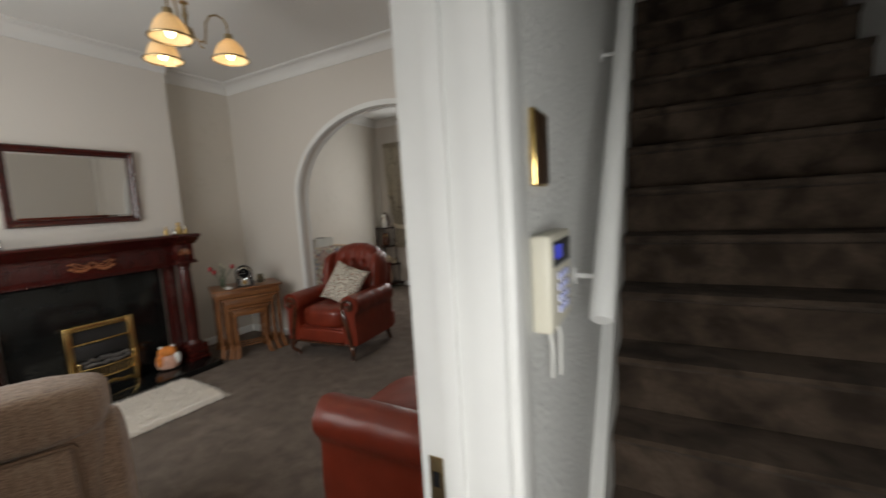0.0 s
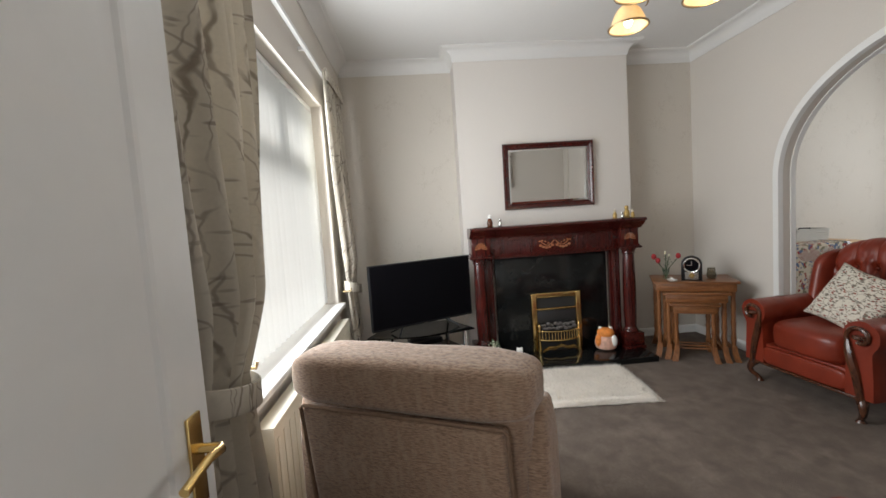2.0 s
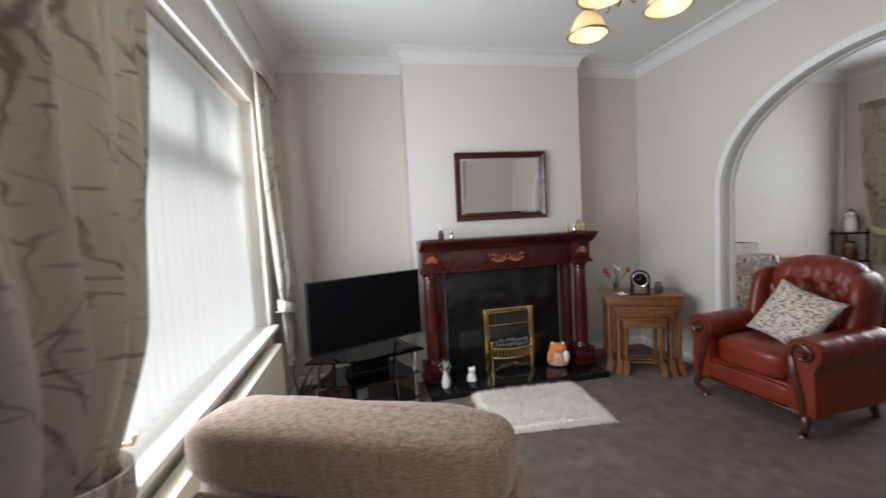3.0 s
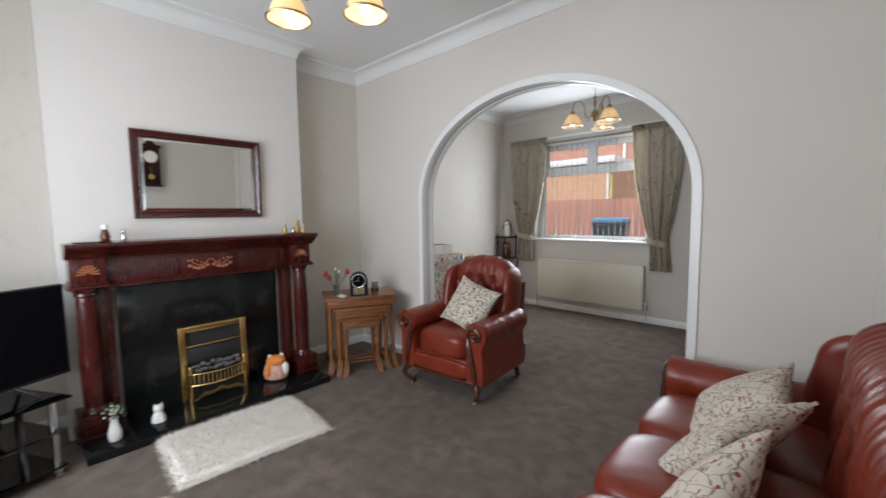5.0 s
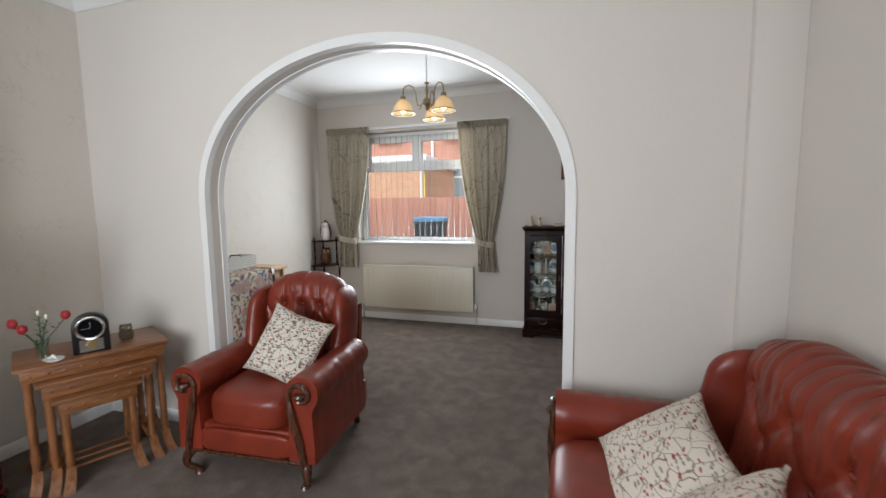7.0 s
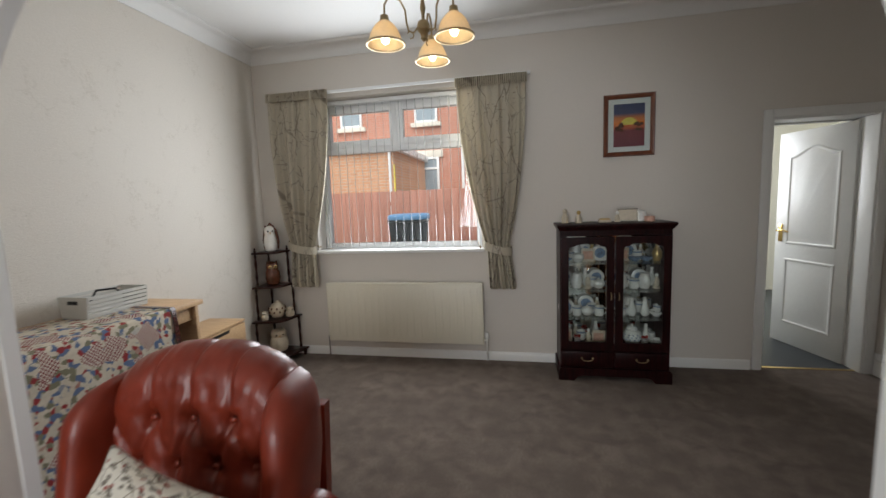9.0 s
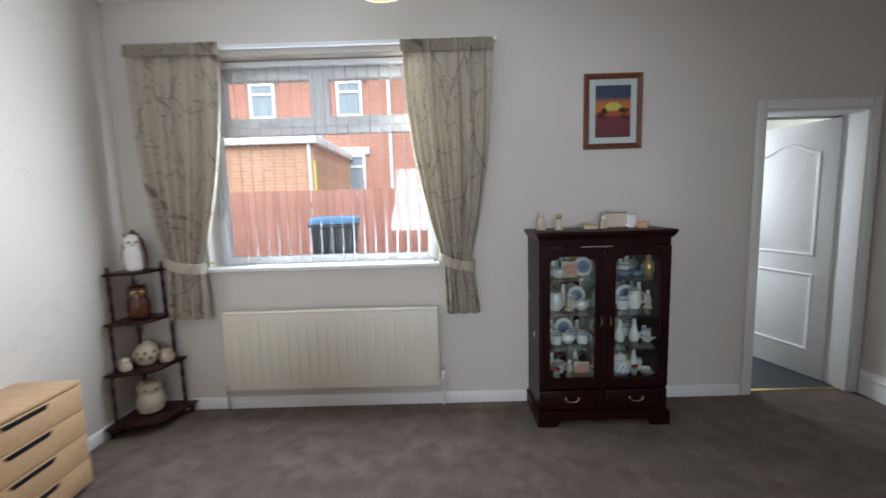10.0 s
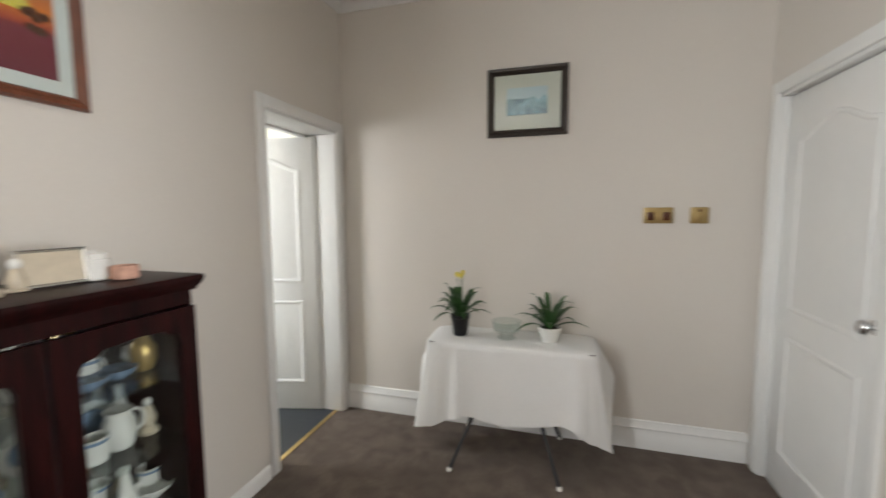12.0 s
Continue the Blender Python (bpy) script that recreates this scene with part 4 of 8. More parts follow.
    for bx, bz in buttons:
        bm = bmesh.new()
        puff(bm, (bx, front(bz) + 0.024, bz), (0.022, 0.014, 0.022), 2, 10, 6)
        part("button", bm, M_LEATHER, root)
    wing_top = tall - (0.085 if one else 0.11)
    for s in (-1, 1):
        bm = bmesh.new()
        rings = []
        for k in range(25):
            t = k / 24
            z = 0.46 + t * (wing_top - 0.46)
            k2 = 1 if t < 0.72 else math.sqrt(max(0.01, 1 - ((t - 0.72) / 0.283) ** 2.4))
            y0w = yb - (0.34 if one else 0.40) + 0.10 * t ** 1.3 + 0.02 * math.sin(math.pi * t)
            y1w = yb - 0.05 + 0.06 * t
            ym, hy = (y0w + y1w) / 2 + 0.05 * (1 - k2), (y1w - y0w) / 2 * (0.35 + 0.65 * k2)
            cxw = s * (inner + 0.045 + 0.022 * math.sin(math.pi * t * 0.9) - 0.02 * (1 - k2))
            ring = []
            for i in range(28):
                a = 2 * math.pi * i / 28
                ca, sa = math.cos(a), math.sin(a)
                w = 0.003 * noise.noise(Vector((ca * 2 + s, sa * 3, z * 14)))
                ring.append((cxw + (0.052 * k2 + w) * math.copysign(abs(ca) ** 0.75, ca), ym + hy * math.copysign(abs(sa) ** 0.75, sa), z))
            rings.append(ring)
        loft(bm, rings)
        part("wing", bm, M_LEATHER, root, sharp=60)
    bm = bmesh.new()
    rings = [[(-hw + 0.10 + 0.0, yb - 0.06 + 0.06 * t, z), (hw - 0.10, yb - 0.06 + 0.06 * t, z), (hw - 0.10, yb - 0.02 + 0.06 * t, z), (-hw + 0.10, yb - 0.02 + 0.06 * t, z)] for t, z in ((0, 0.16), (0.5, 0.5), (1, tall - 0.22))]
    loft(bm, rings)
    part("back_panel", bm, M_LEATHER, root)
    for s in (-1, 1):
        bm = bmesh.new()
        cabriole(bm, s * (hw - 0.10), yf + 0.05, 0.155, s, -1)
        part("leg", bm, M_WALNUT, root, "carved dark wooden leg")
        bm = bmesh.new()
        tube(bm, [(s * (hw - 0.12), yb - 0.10, 0.16), (s * (hw - 0.12), yb - 0.08, 0.08), (s * (hw - 0.12), yb - 0.05, 0.0)], [0.03, 0.024, 0.02], 8)
        part("leg", bm, M_WALNUT, root, "carved dark wooden leg")
    return root


def scatter_cushion(at, turn, tilt, spin, size, mat, label, group=""):
    root = thing("cushion", label, "cushion", group)
    root.matrix_world = pose(*at, 0, 0, turn) @ pose(0, 0, 0, tilt, 0, 0) @ pose(0, 0, 0, 0, spin, 0)
    bm = bmesh.new()
    n = 22
    def half(sgn):
        def fn(u, v):
            x, z = 2 * u - 1, 2 * v - 1
            pinch = 1 - 0.10 * (1 - z * z) * abs(x) ** 3
            pinch2 = 1 - 0.10 * (1 - x * x) * abs(z) ** 3
            t = (max(0, 1 - x * x) * max(0, 1 - z * z)) ** 0.45
            wr = 1 + 0.10 * math.sin(5 * x + 3 * z)
            return (x * size / 2 * pinch, sgn * (0.006 + 0.065 * t * wr), z * size / 2 * pinch2)
        return fn
    a = sheet(bm, n, n, half(-1))
    b = sheet(bm, n, n, half(1))
    edge = lambda r: r[0][:-1] + [q[-1] for q in r][:-1] + r[-1][::-1][:-1] + [q[0] for q in r][::-1][:-1]
    ea, eb = edge(a), edge(b)
    for i in range(len(ea)):
        j = (i + 1) % len(ea)
        bm.faces.new((ea[i], ea[j], eb[j], eb[i]))
    part("cover", bm, mat, root, sharp=70)
    return root


leather_seat("armchair", "oxblood leather armchair with buttoned back and carved wooden facings", "armchair", 0.87, 1, 0.77, (-2.018, 3.63, 0), 4.0, 1.02)
scatter_cushion((-1.90, 3.55, 0.66), 8, -28, 18, 0.40, M_CUSHION, "cream scatter cushion with printed leaves in the armchair")
leather_seat("sofa", "three-seat oxblood leather sofa with rolled arms against the wall", "sofa", 1.86, 3, 0.92, (-0.005, 2.635, 0), -90, 1.0)
scatter_cushion((-0.09, 3.08, 0.585), -72, -50, 20, 0.42, M_CUSHION_SOFA, "cream leaf-print cushion leaning in the sofa corner", "sofa cushions")
scatter_cushion((-0.085, 2.72, 0.585), -112, -42, 8, 0.44, M_CUSHION_SOFA, "cream leaf-print cushion lying on the sofa seat", "sofa cushions")
scatter_cushion((-0.09, 2.26, 0.60), -92, -30, 20, 0.42, M_CUSHION_SOFA, "cream leaf-print cushion propped against the sofa back", "sofa cushions")


def recliner(at, turn):
    root = thing("recliner_chair", "beige flecked chenille recliner with a padded head pillow", "recliner", at=at, turn=turn)
    root.scale = (1.12, 1.0, 0.95)
    bm = bmesh.new()
    rings = []
    for t, z, w, y0, y1 in ((0, 0.10, 0.27, 0.02, 0.10), (0.1, 0.14, 0.285, 0.0, 0.14), (0.4, 0.50, 0.30, -0.06, 0.17), (0.75, 0.80, 0.315, -0.02, 0.205), (1, 0.90, 0.315, 0.01, 0.215)):
        rings.append([(x * w, (y0 + y1) / 2 + k * (y1 - y0) / 2, z) for x, k in [(math.copysign(abs(math.cos(a)) ** 0.35, math.cos(a)), math.copysign(abs(math.sin(a)) ** 0.45, math.sin(a))) for a in [2 * math.pi * i / 32 for i in range(32)]]])
    loft(bm, rings)
    part("backrest", bm, M_CHENILLE, root)
    bm = bmesh.new()
    box(bm, -0.266, 0.15, 0.16, 0.266, 0.206, 0.880, 0.016, 3)
    for v in bm.verts:
        v.co.y += (v.co.z - 0.50) * 0.105 - 0.0
    part("back_panel", bm, M_CHENILLE, root)
    bm = bmesh.new()
    yy = lambda z: 0.198 + (z - 0.50) * 0.105
    tube(bm, [(-0.272, yy(0.16), 0.16), (-0.274, yy(0.5), 0.5), (-0.270, yy(0.874), 0.874), (-0.262, yy(0.884), 0.884), (0.262, yy(0.884), 0.884), (0.270, yy(0.874), 0.874), (0.274, yy(0.5), 0.5), (0.272, yy(0.16), 0.16)], 0.0055, 6)
    part("piping", bm, M_PIPING, root, "darker piped seam")
    bm = bmesh.new()
    puff(bm, (0, 0.12, 0.952), (0.665, 0.22, 0.155), 5.0, 60, 20, None, lambda d: 1 + 0.012 * math.sin(9 * d.x) + 0.008 * math.sin(23 * d.x + 4 * d.y) - (0.04 * math.exp(-(d.x / 0.15) ** 2) if d.z > 0 else 0))
    part("head_pillow", bm, M_CHENILLE, root)
    for s in (-1, 1):
        bm = bmesh.new()
        puff(bm, (s * 0.318, 0.07, 0.56), (0.07, 0.20, 0.66), 4, 20, 14)
        part("back_gusset", bm, M_CHENILLE, root)
        bm = bmesh.new()
        puff(bm, (s * 0.215, -0.42, 0.33), (0.12, 0.66, 0.52), 4.5, 26, 16)
        part("arm", bm, M_CHENILLE, root)
    bm = bmesh.new()
    puff(bm, (0, -0.42, 0.40), (0.42, 0.66, 0.19), 4.2)
    part("seat_cushion", bm, M_CHENILLE, root)
    bm = bmesh.new()
    puff(bm, (0, -0.77, 0.28), (0.46, 0.09, 0.34), 4.2)
    part("footrest", bm, M_CHENILLE, root)
    bm = bmesh.new()
    box(bm, -0.25, -0.70, 0.0, 0.25, 0.02, 0.16, 0.01)
    part("base", bm, M_DARK, root)
    bm = bmesh.new()
    tube(bm, [(0.265, -0.30, 0.34), (0.29, -0.30, 0.36), (0.295, -0.26, 0.42), (0.295, -0.22, 0.48)], [0.012, 0.014, 0.016, 0.012], 8)
    part("lever", bm, M_BIRCH, root, "pale wooden release lever")
    return root


recliner((-0.817, 0.824, 0), -115)


# ---- fireplace ----
FY = 2.055


def fireplace():
    root = thing("fireplace_surround", "polished mahogany fireplace surround with carved columns and inlay", "fireplace", at=(BX, FY, 0.05), turn=90)
    root.scale = (1.058, 1.0, 0.98)
    # local: x along the wall, front towards -y
    bm = bmesh.new()
    prof = [(-0.29, 1.225), (-0.30, 1.215), (-0.30, 1.205), (-0.285, 1.195), (-0.265, 1.185), (-0.25, 1.165), (-0.215, 1.15), (-0.20, 1.13), (0.0, 1.13), (0.0, 1.225)]
    prism(bm, prof, "x", -0.69, 0.69)
    part("mantel_shelf", bm, M_MAHOG, root)
    for s in (-1, 1):
        bm = bmesh.new()
        prism(bm, [(y - 0.03, z) for y, z in prof[:-2]] + [(-0.10, 1.13), (-0.10, 1.225)], "x", *sorted((s * 0.735, s * 0.545)))
        part("mantel_break", bm, M_MAHOG, root)
        bm = bmesh.new()
        box(bm, s * 0.64 - 0.078, -0.215, 0.98, s * 0.64 + 0.078, 0, 1.13, 0.004)
        block = part("corner_block", bm, M_MAHOG_V, root)
        bm = bmesh.new()
        for k in range(9):
            a = math.pi * k / 8
            tube(bm, [(s * 0.64 + 0.01 * math.cos(a), -0.217, 1.035 + 0.01 * math.sin(a)), (s * 0.64 + 0.05 * math.cos(a), -0.217, 1.035 + 0.055 * math.sin(a))], [0.002, 0.006], 5)
        part("fan_inlay", bm, M_INLAY, block, "carved fan inlay")
        bm = bmesh.new()
        box(bm, s * 0.64 - 0.10, -0.235, 0.945, s * 0.64 + 0.10, 0, 0.965, 0.008, 3)
        box(bm, s * 0.64 - 0.088, -0.225, 0.966, s * 0.64 + 0.088, 0, 0.98, 0.004)
        part("capital", bm, M_MAHOG, root)
        bm = bmesh.new()
        lathe(bm, [(0.062, 0.15), (0.066, 0.16), (0.06, 0.175), (0.052, 0.185), (0.05, 0.20), (0.054, 0.35), (0.054, 0.55), (0.048, 0.85), (0.046, 0.89), (0.055, 0.90), (0.052, 0.915), (0.062, 0.93), (0.065, 0.945)], (s * 0.655, -0.15, 0), 24)
        part("column", bm, M_MAHOG_V, root)
        bm = bmesh.new()
        box(bm, s * 0.655 - 0.095, -0.235, 0.0, s * 0.655 + 0.095, 0, 0.03, 0.005)
        box(bm, s * 0.655 - 0.085, -0.225, 0.031, s * 0.655 + 0.085, 0, 0.15, 0.006)
        part("plinth", bm, M_MAHOG, root)
        bm = bmesh.new()
        box(bm, *sorted((s * 0.60, s * 0.53))[:1], -0.10, 0.0, max(s * 0.60, s * 0.53), 0, 0.945, 0.004)
        for k in range(26):
            puff(bm, (s * 0.555, -0.103, 0.06 + k * 0.034), (0.022, 0.016, 0.026), 2, 8, 6)
        part("beaded_pilaster", bm, M_MAHOG_V, root)
    bm = bmesh.new()
    box(bm, -0.56, -0.165, 0.93, 0.56, 0, 1.13, 0.004)
    for k in range(54):
        puff(bm, (-0.53 + k * 0.02, -0.168, 0.938), (0.014, 0.016, 0.016), 2, 8, 6)
    frieze = part("frieze", bm, M_MAHOG, root)
    for s in (-1, 1):
        for k in range(15):
            bm = bmesh.new()
            x = s * (0.20 + k * 0.022)
            tube(bm, [(x, -0.166, 0.975), (x, -0.166, 1.095)], 0.0075, 6)
            part("flute", bm, M_MAHOG_V, frieze)
    bm = bmesh.new()
    box(bm, -0.165, -0.176, 0.958, 0.165, -0.16, 1.115, 0.006)
    tablet = part("tablet", bm, M_MAHOG, frieze)
    bm = bmesh.new()
    for s in (-1, 1):
        for k in range(5):
            puff(bm, (s * (0.02 + 0.026 * k), -0.179, 1.025 - 0.02 * math.sin(k * 0.8)), (0.028, 0.012, 0.024), 2, 8, 6)
            puff(bm, (s * (0.03 + 0.026 * k), -0.179, 1.055 - 0.015 * math.cos(k)), (0.016, 0.008, 0.014), 2, 8, 6)
        tube(bm, [(s * (0.005 + 0.024 * k), -0.178, 1.07 - 0.045 * math.sin(k / 5 * math.pi)) for k in range(6)], 0.004, 5)
    part("swag_inlay", bm, M_INLAY, tablet, "carved swag inlay")
    # back panel and hearth are slabs of their own
    slab = thing("back_panel", "black granite fire back panel", "panel", at=(BX, FY, 0.05), turn=90)
    bm = bmesh.new()
    box(bm, -0.53, -0.045, 0, 0.53, -0.001, 0.93, 0.002)
    part("slab", bm, M_MARBLE, slab)
    hearth = thing("hearth", "polished black granite hearth slab", "hearth", at=(BX, FY, 0), turn=90)
    bm = bmesh.new()
    box(bm, -0.775, -0.45, 0.0, 0.775, 0.0, 0.05, 0.004)
    part("slab", bm, M_MARBLE, hearth)
    return root


fireplace()


def gas_fire():
    root = thing("gas_fire", "gas fire with brass frame and coal bed", "fire", at=(BX + 0.047, FY + 0.017, 0.051), turn=90)
    root.scale = (0.955, 1.0, 0.925)
    bm = bmesh.new()
    w = 0.05
    box(bm, -0.245, -0.05, 0.0, -0.245 + w, 0, 0.60, 0.008, 3)
    box(bm, 0.245 - w, -0.05, 0.0, 0.245, 0, 0.60, 0.008, 3)
    box(bm, -0.245 + w, -0.05, 0.55, 0.245 - w, 0, 0.60, 0.008, 3)
    part("frame", bm, M_BRASS, root)
    bm = bmesh.new()
    box(bm, -0.193, -0.02, 0.0, 0.193, -0.001, 0.549)
    box(bm, -0.193, -0.045, 0.30, 0.193, -0.021, 0.42, 0.01)
    part("firebox", bm, M_DARK, root, "black firebox")
    bm = bmesh.new()
    box(bm, -0.193, -0.055, 0.43, 0.193, -0.03, 0.445, 0.004)
    part("canopy_trim", bm, M_BRASS, root)
    bm = bmesh.new()
    rng = random.Random(4)
    for k in range(26):
        x = -0.15 + 0.3 * (k % 13) / 12 + rng.uniform(-0.01, 0.01)
        y, z = -0.05 - 0.035 * (k // 13), 0.245 + 0.03 * (1 - k // 13) + rng.uniform(-0.01, 0.012)
        s = rng.uniform(0.028, 0.045)
        puff(bm, (x, y, z), (s, s * 0.9, s * 0.8), 2.6, 8, 6)
    part("coal_bed", bm, M_COAL, root, "grey ceramic coals")
    bow = lambda x: -0.085 - 0.055 * math.cos(x / 0.2 * math.pi / 2)
    for z, r in ((0.225, 0.008), (0.135, 0.009)):
        bm = bmesh.new()
        tube(bm, [(x, bow(x), z) for x in [-0.2 + 0.4 * k / 16 for k in range(17)]], r, 8)
        part("rail", bm, M_BRASS, root)
    for k in range(13):
        x = -0.17 + 0.34 * k / 12
        bm = bmesh.new()
        tube(bm, [(x, bow(x), 0.135), (x, bow(x), 0.225)], 0.0045, 6)
        part("grate_bar", bm, M_BRASS, root)
    for s in (-1, 1):
        bm = bmesh.new()
        lathe(bm, [(0.016, 0.0), (0.018, 0.02), (0.012, 0.05), (0.012, 0.22), (0.017, 0.235), (0.012, 0.25), (0.019, 0.27), (0.012, 0.29), (0.0, 0.295)], (s * 0.195, -0.09, 0), 12)
        part("post", bm, M_BRASS, root)
    bm = bmesh.new()
    prism(bm, [(-0.18, 0.02), (-0.12, 0.05), (-0.06, 0.045), (0, 0.07), (0.06, 0.045), (0.12, 0.05), (0.18, 0.02), (0.18, 0.035), (0.12, 0.085), (0.06, 0.075), (0, 0.1), (-0.06, 0.075), (-0.12, 0.085), (-0.18, 0.035)], "y", -0.135, -0.125)
    part("fret", bm, M_BRASS, root, "shaped brass ash fret")
    return root


gas_fire()


def picture_frame(root, w, h, fw, depth, mat, profile=True):
    """A mitred frame in x, z round 0, its front towards -y."""
    for name, pts in (("frame_top", ((-w, h), (w, h), (w - fw, h - fw), (-w + fw, h - fw))), ("frame_bottom", ((w, -h), (-w, -h), (-w + fw, -h + fw), (w - fw, -h + fw))),
                      ("frame_side", ((-w, -h), (-w, h), (-w + fw, h - fw), (-w + fw, -h + fw))), ("frame_side", ((w, h), (w, -h), (w - fw, -h + fw), (w - fw, h - fw)))):
        bm = bmesh.new()
        o = [Vector((p[0], 0, p[1])) for p in pts]
        rings = []
        for t, y in ((0.0, 0.0), (0.0, -depth * 0.6), (0.18, -depth), (0.45, -depth * 0.9), (0.7, -depth * 0.62), (0.85, -depth * 0.7), (1.0, -depth * 0.45), (1.0, 0.0)):
            a, b = o[0].lerp(o[3], t), o[1].lerp(o[2], t)
            rings.append([(a.x, y, a.z), (b.x, y, b.z)])
        rows = [[bm.verts.new(p) for p in r] for r in rings]
        for p, q in zip(rows, rows[1:]):
            bm.faces.new((p[0], p[1], q[1], q[0]))
        bm.faces.new([r[0] for r in rows])
        bm.faces.new([r[1] for r in rows][::-1])
        bm.faces.new((rows[0][0], rows[0][1], rows[-1][1], rows[-1][0]))
        part(name, bm, mat, root, sharp=20)


mirror = thing("wall_mirror", "clear mirror in a dark mahogany frame above the mantel", "mirror")
mirror.matrix_world = pose(BX + 0.012, 2.083, 1.692, 0, 0, 90) @ pose(0, 0, 0, 1.5, 0, 0)
picture_frame(mirror, 0.425, 0.300, 0.052, 0.035, M_MAHOG)
M_MIRROR = material("mirror_silver", (0.82, 0.83, 0.82), 0.02, 1.0, spread=0.0, bump=0.0)
bm = bmesh.new()
rings = [[(sx * a, y, sz * b) for sx, sz in ((-1, -1), (1, -1), (1, 1), (-1, 1))] for a, b, y in ((0.376, 0.251, -0.005), (0.376, 0.251, -0.009), (0.355, 0.230, -0.013))]
loft(bm, rings)
part("mirror_glass", bm, M_MIRROR, mirror, sharp=3)


# pendulum clock on the east wall, seen in the mirror
def wall_clock(at, turn):
    root = thing("pendulum_wall_clock", "dark wooden pendulum wall clock", "clock", at=at, turn=turn)
    bm = bmesh.new()
    box(bm, -0.115, -0.10, -0.28, 0.115, 0, 0.24, 0.006)
    part("case", bm, M_DKWOOD, root)
    bm = bmesh.new()
    prism(bm, [(-0.14, 0.24), (0.14, 0.24), (0.12, 0.275), (0.06, 0.285), (0.03, 0.33), (-0.03, 0.33), (-0.06, 0.285), (-0.12, 0.275)], "y", -0.115, 0)
    part("pediment", bm, M_DKWOOD, root)
    bm = bmesh.new()
    box(bm, -0.135, -0.11, -0.31, 0.135, 0, -0.281, 0.006)
    part("base", bm, M_DKWOOD, root)
    bm = bmesh.new()
    tube(bm, [(0, -0.1005, 0.11), (0, -0.107, 0.11)], 0.082, 28)
    part("dial", bm, M_CERAMIC, root)
    bm = bmesh.new()
    tube(bm, [(0.085 * math.cos(a), -0.105, 0.11 + 0.085 * math.sin(a)) for a in [2 * math.pi * k / 28 for k in range(29)]], 0.007, 8)
    part("bezel", bm, M_BRASS, root)
    bm = bmesh.new()
    tube(bm, [(0, -0.104, -0.02), (0, -0.104, -0.15)], 0.003, 6)
    tube(bm, [(0, -0.102, -0.17), (0, -0.108, -0.17)], 0.04, 18)
    part("pendulum", bm, M_BRASS, root)
    return root


wall_clock((E - 0.001, 2.50, 1.96), -90)


# ---- television corner ----
def television(at, turn):
    root = thing("television", "flat black television, switched off", "television", at=at, turn=turn)
    bm = bmesh.new()
    box(bm, -0.46, -0.018, 0.06, 0.46, 0.02, 0.585, 0.004)
    box(bm, -0.30, 0.02, 0.12, 0.30, 0.055, 0.42, 0.02)
    part("housing", bm, M_BLACK, root)
    bm = bmesh.new()
    box(bm, -0.451, -0.0205, 0.078, 0.451, -0.0185, 0.577)
    part("screen", bm, M_SCREEN, root)
    for s in (-1, 1):
        bm = bmesh.new()
        tube(bm, [(s * 0.20, 0.0, 0.07), (s * 0.27, -0.09, 0.010)], [0.010, 0.007], 8)
        tube(bm, [(s * 0.20, 0.0, 0.07), (s * 0.27, 0.09, 0.010)], [0.010, 0.007], 8)
        part("foot", bm, M_BLACK, root)
    bm = bmesh.new()
    box(bm, -0.02, -0.0212, 0.064, 0.02, -0.019, 0.070)
    part("badge", bm, M_SILVER, root)
    return root


television((-2.89, 0.84, 0.439), 115)


def tv_stand(at, turn):
    root = thing("television_stand", "black glass television stand with chrome legs", "stand", at=at, turn=turn)
    M_SMOKE = glass("smoked_glass", (0.05, 0.055, 0.055))
    for name, z, w, d in (("top_shelf", 0.428, 0.44, 0.0), ("middle_shelf", 0.252, 0.40, 0.0), ("bottom_shelf", 0.06, 0.40, 0.0)):
        bm = bmesh.new()
        pts = [(-w + 2 * w * k / 14, -0.15 - 0.09 * math.sin(math.pi * k / 14)) for k in range(15)] + [(w * 0.62, 0.20), (-w * 0.62, 0.20)]
        prism(bm, pts, "z", z, z + 0.010)
        part(name, bm, M_SMOKE, root, "smoked black glass shelf")
    for x, y in ((-0.36, -0.125), (0.36, -0.125), (-0.25, 0.17), (0.25, 0.17)):
        bm = bmesh.new()
        lathe(bm, [(0.012, 0.0), (0.022, 0.004), (0.022, 0.02), (0.019, 0.022), (0.019, 0.42), (0.022, 0.4279)], (x, y, 0), 14)
        part("leg", bm, M_CHROME, root, "chrome tube leg")
    return root


tv_stand((-2.943, 0.797, 0), 94)


def box_device(name, label, category, at, turn, size, mat, trim=None, feet=True):
    root = thing(name, label, category, at=at, turn=turn)
    w, d, h = size
    bm = bmesh.new()
    box(bm, -w / 2, -d / 2, 0.004, w / 2, d / 2, h, 0.005)
    part("case", bm, mat, root)
    bm = bmesh.new()
    box(bm, -w / 2 + 0.008, -d / 2 - 0.003, h * 0.15, w / 2 - 0.008, -d / 2 + 0.002, h * 0.85, 0.001)
    part("front_panel", bm, M_SCREEN if trim is None else trim, root)
    for s in (-1, 1):
        for q in (-1, 1):
            bm = bmesh.new()
            box(bm, s * (w / 2 - 0.03) - 0.01, q * (d / 2 - 0.03) - 0.01, 0, s * (w / 2 - 0.03) + 0.01, q * (d / 2 - 0.03) + 0.01, 0.006)
            part("foot", bm, M_BLACK, root)
    return root


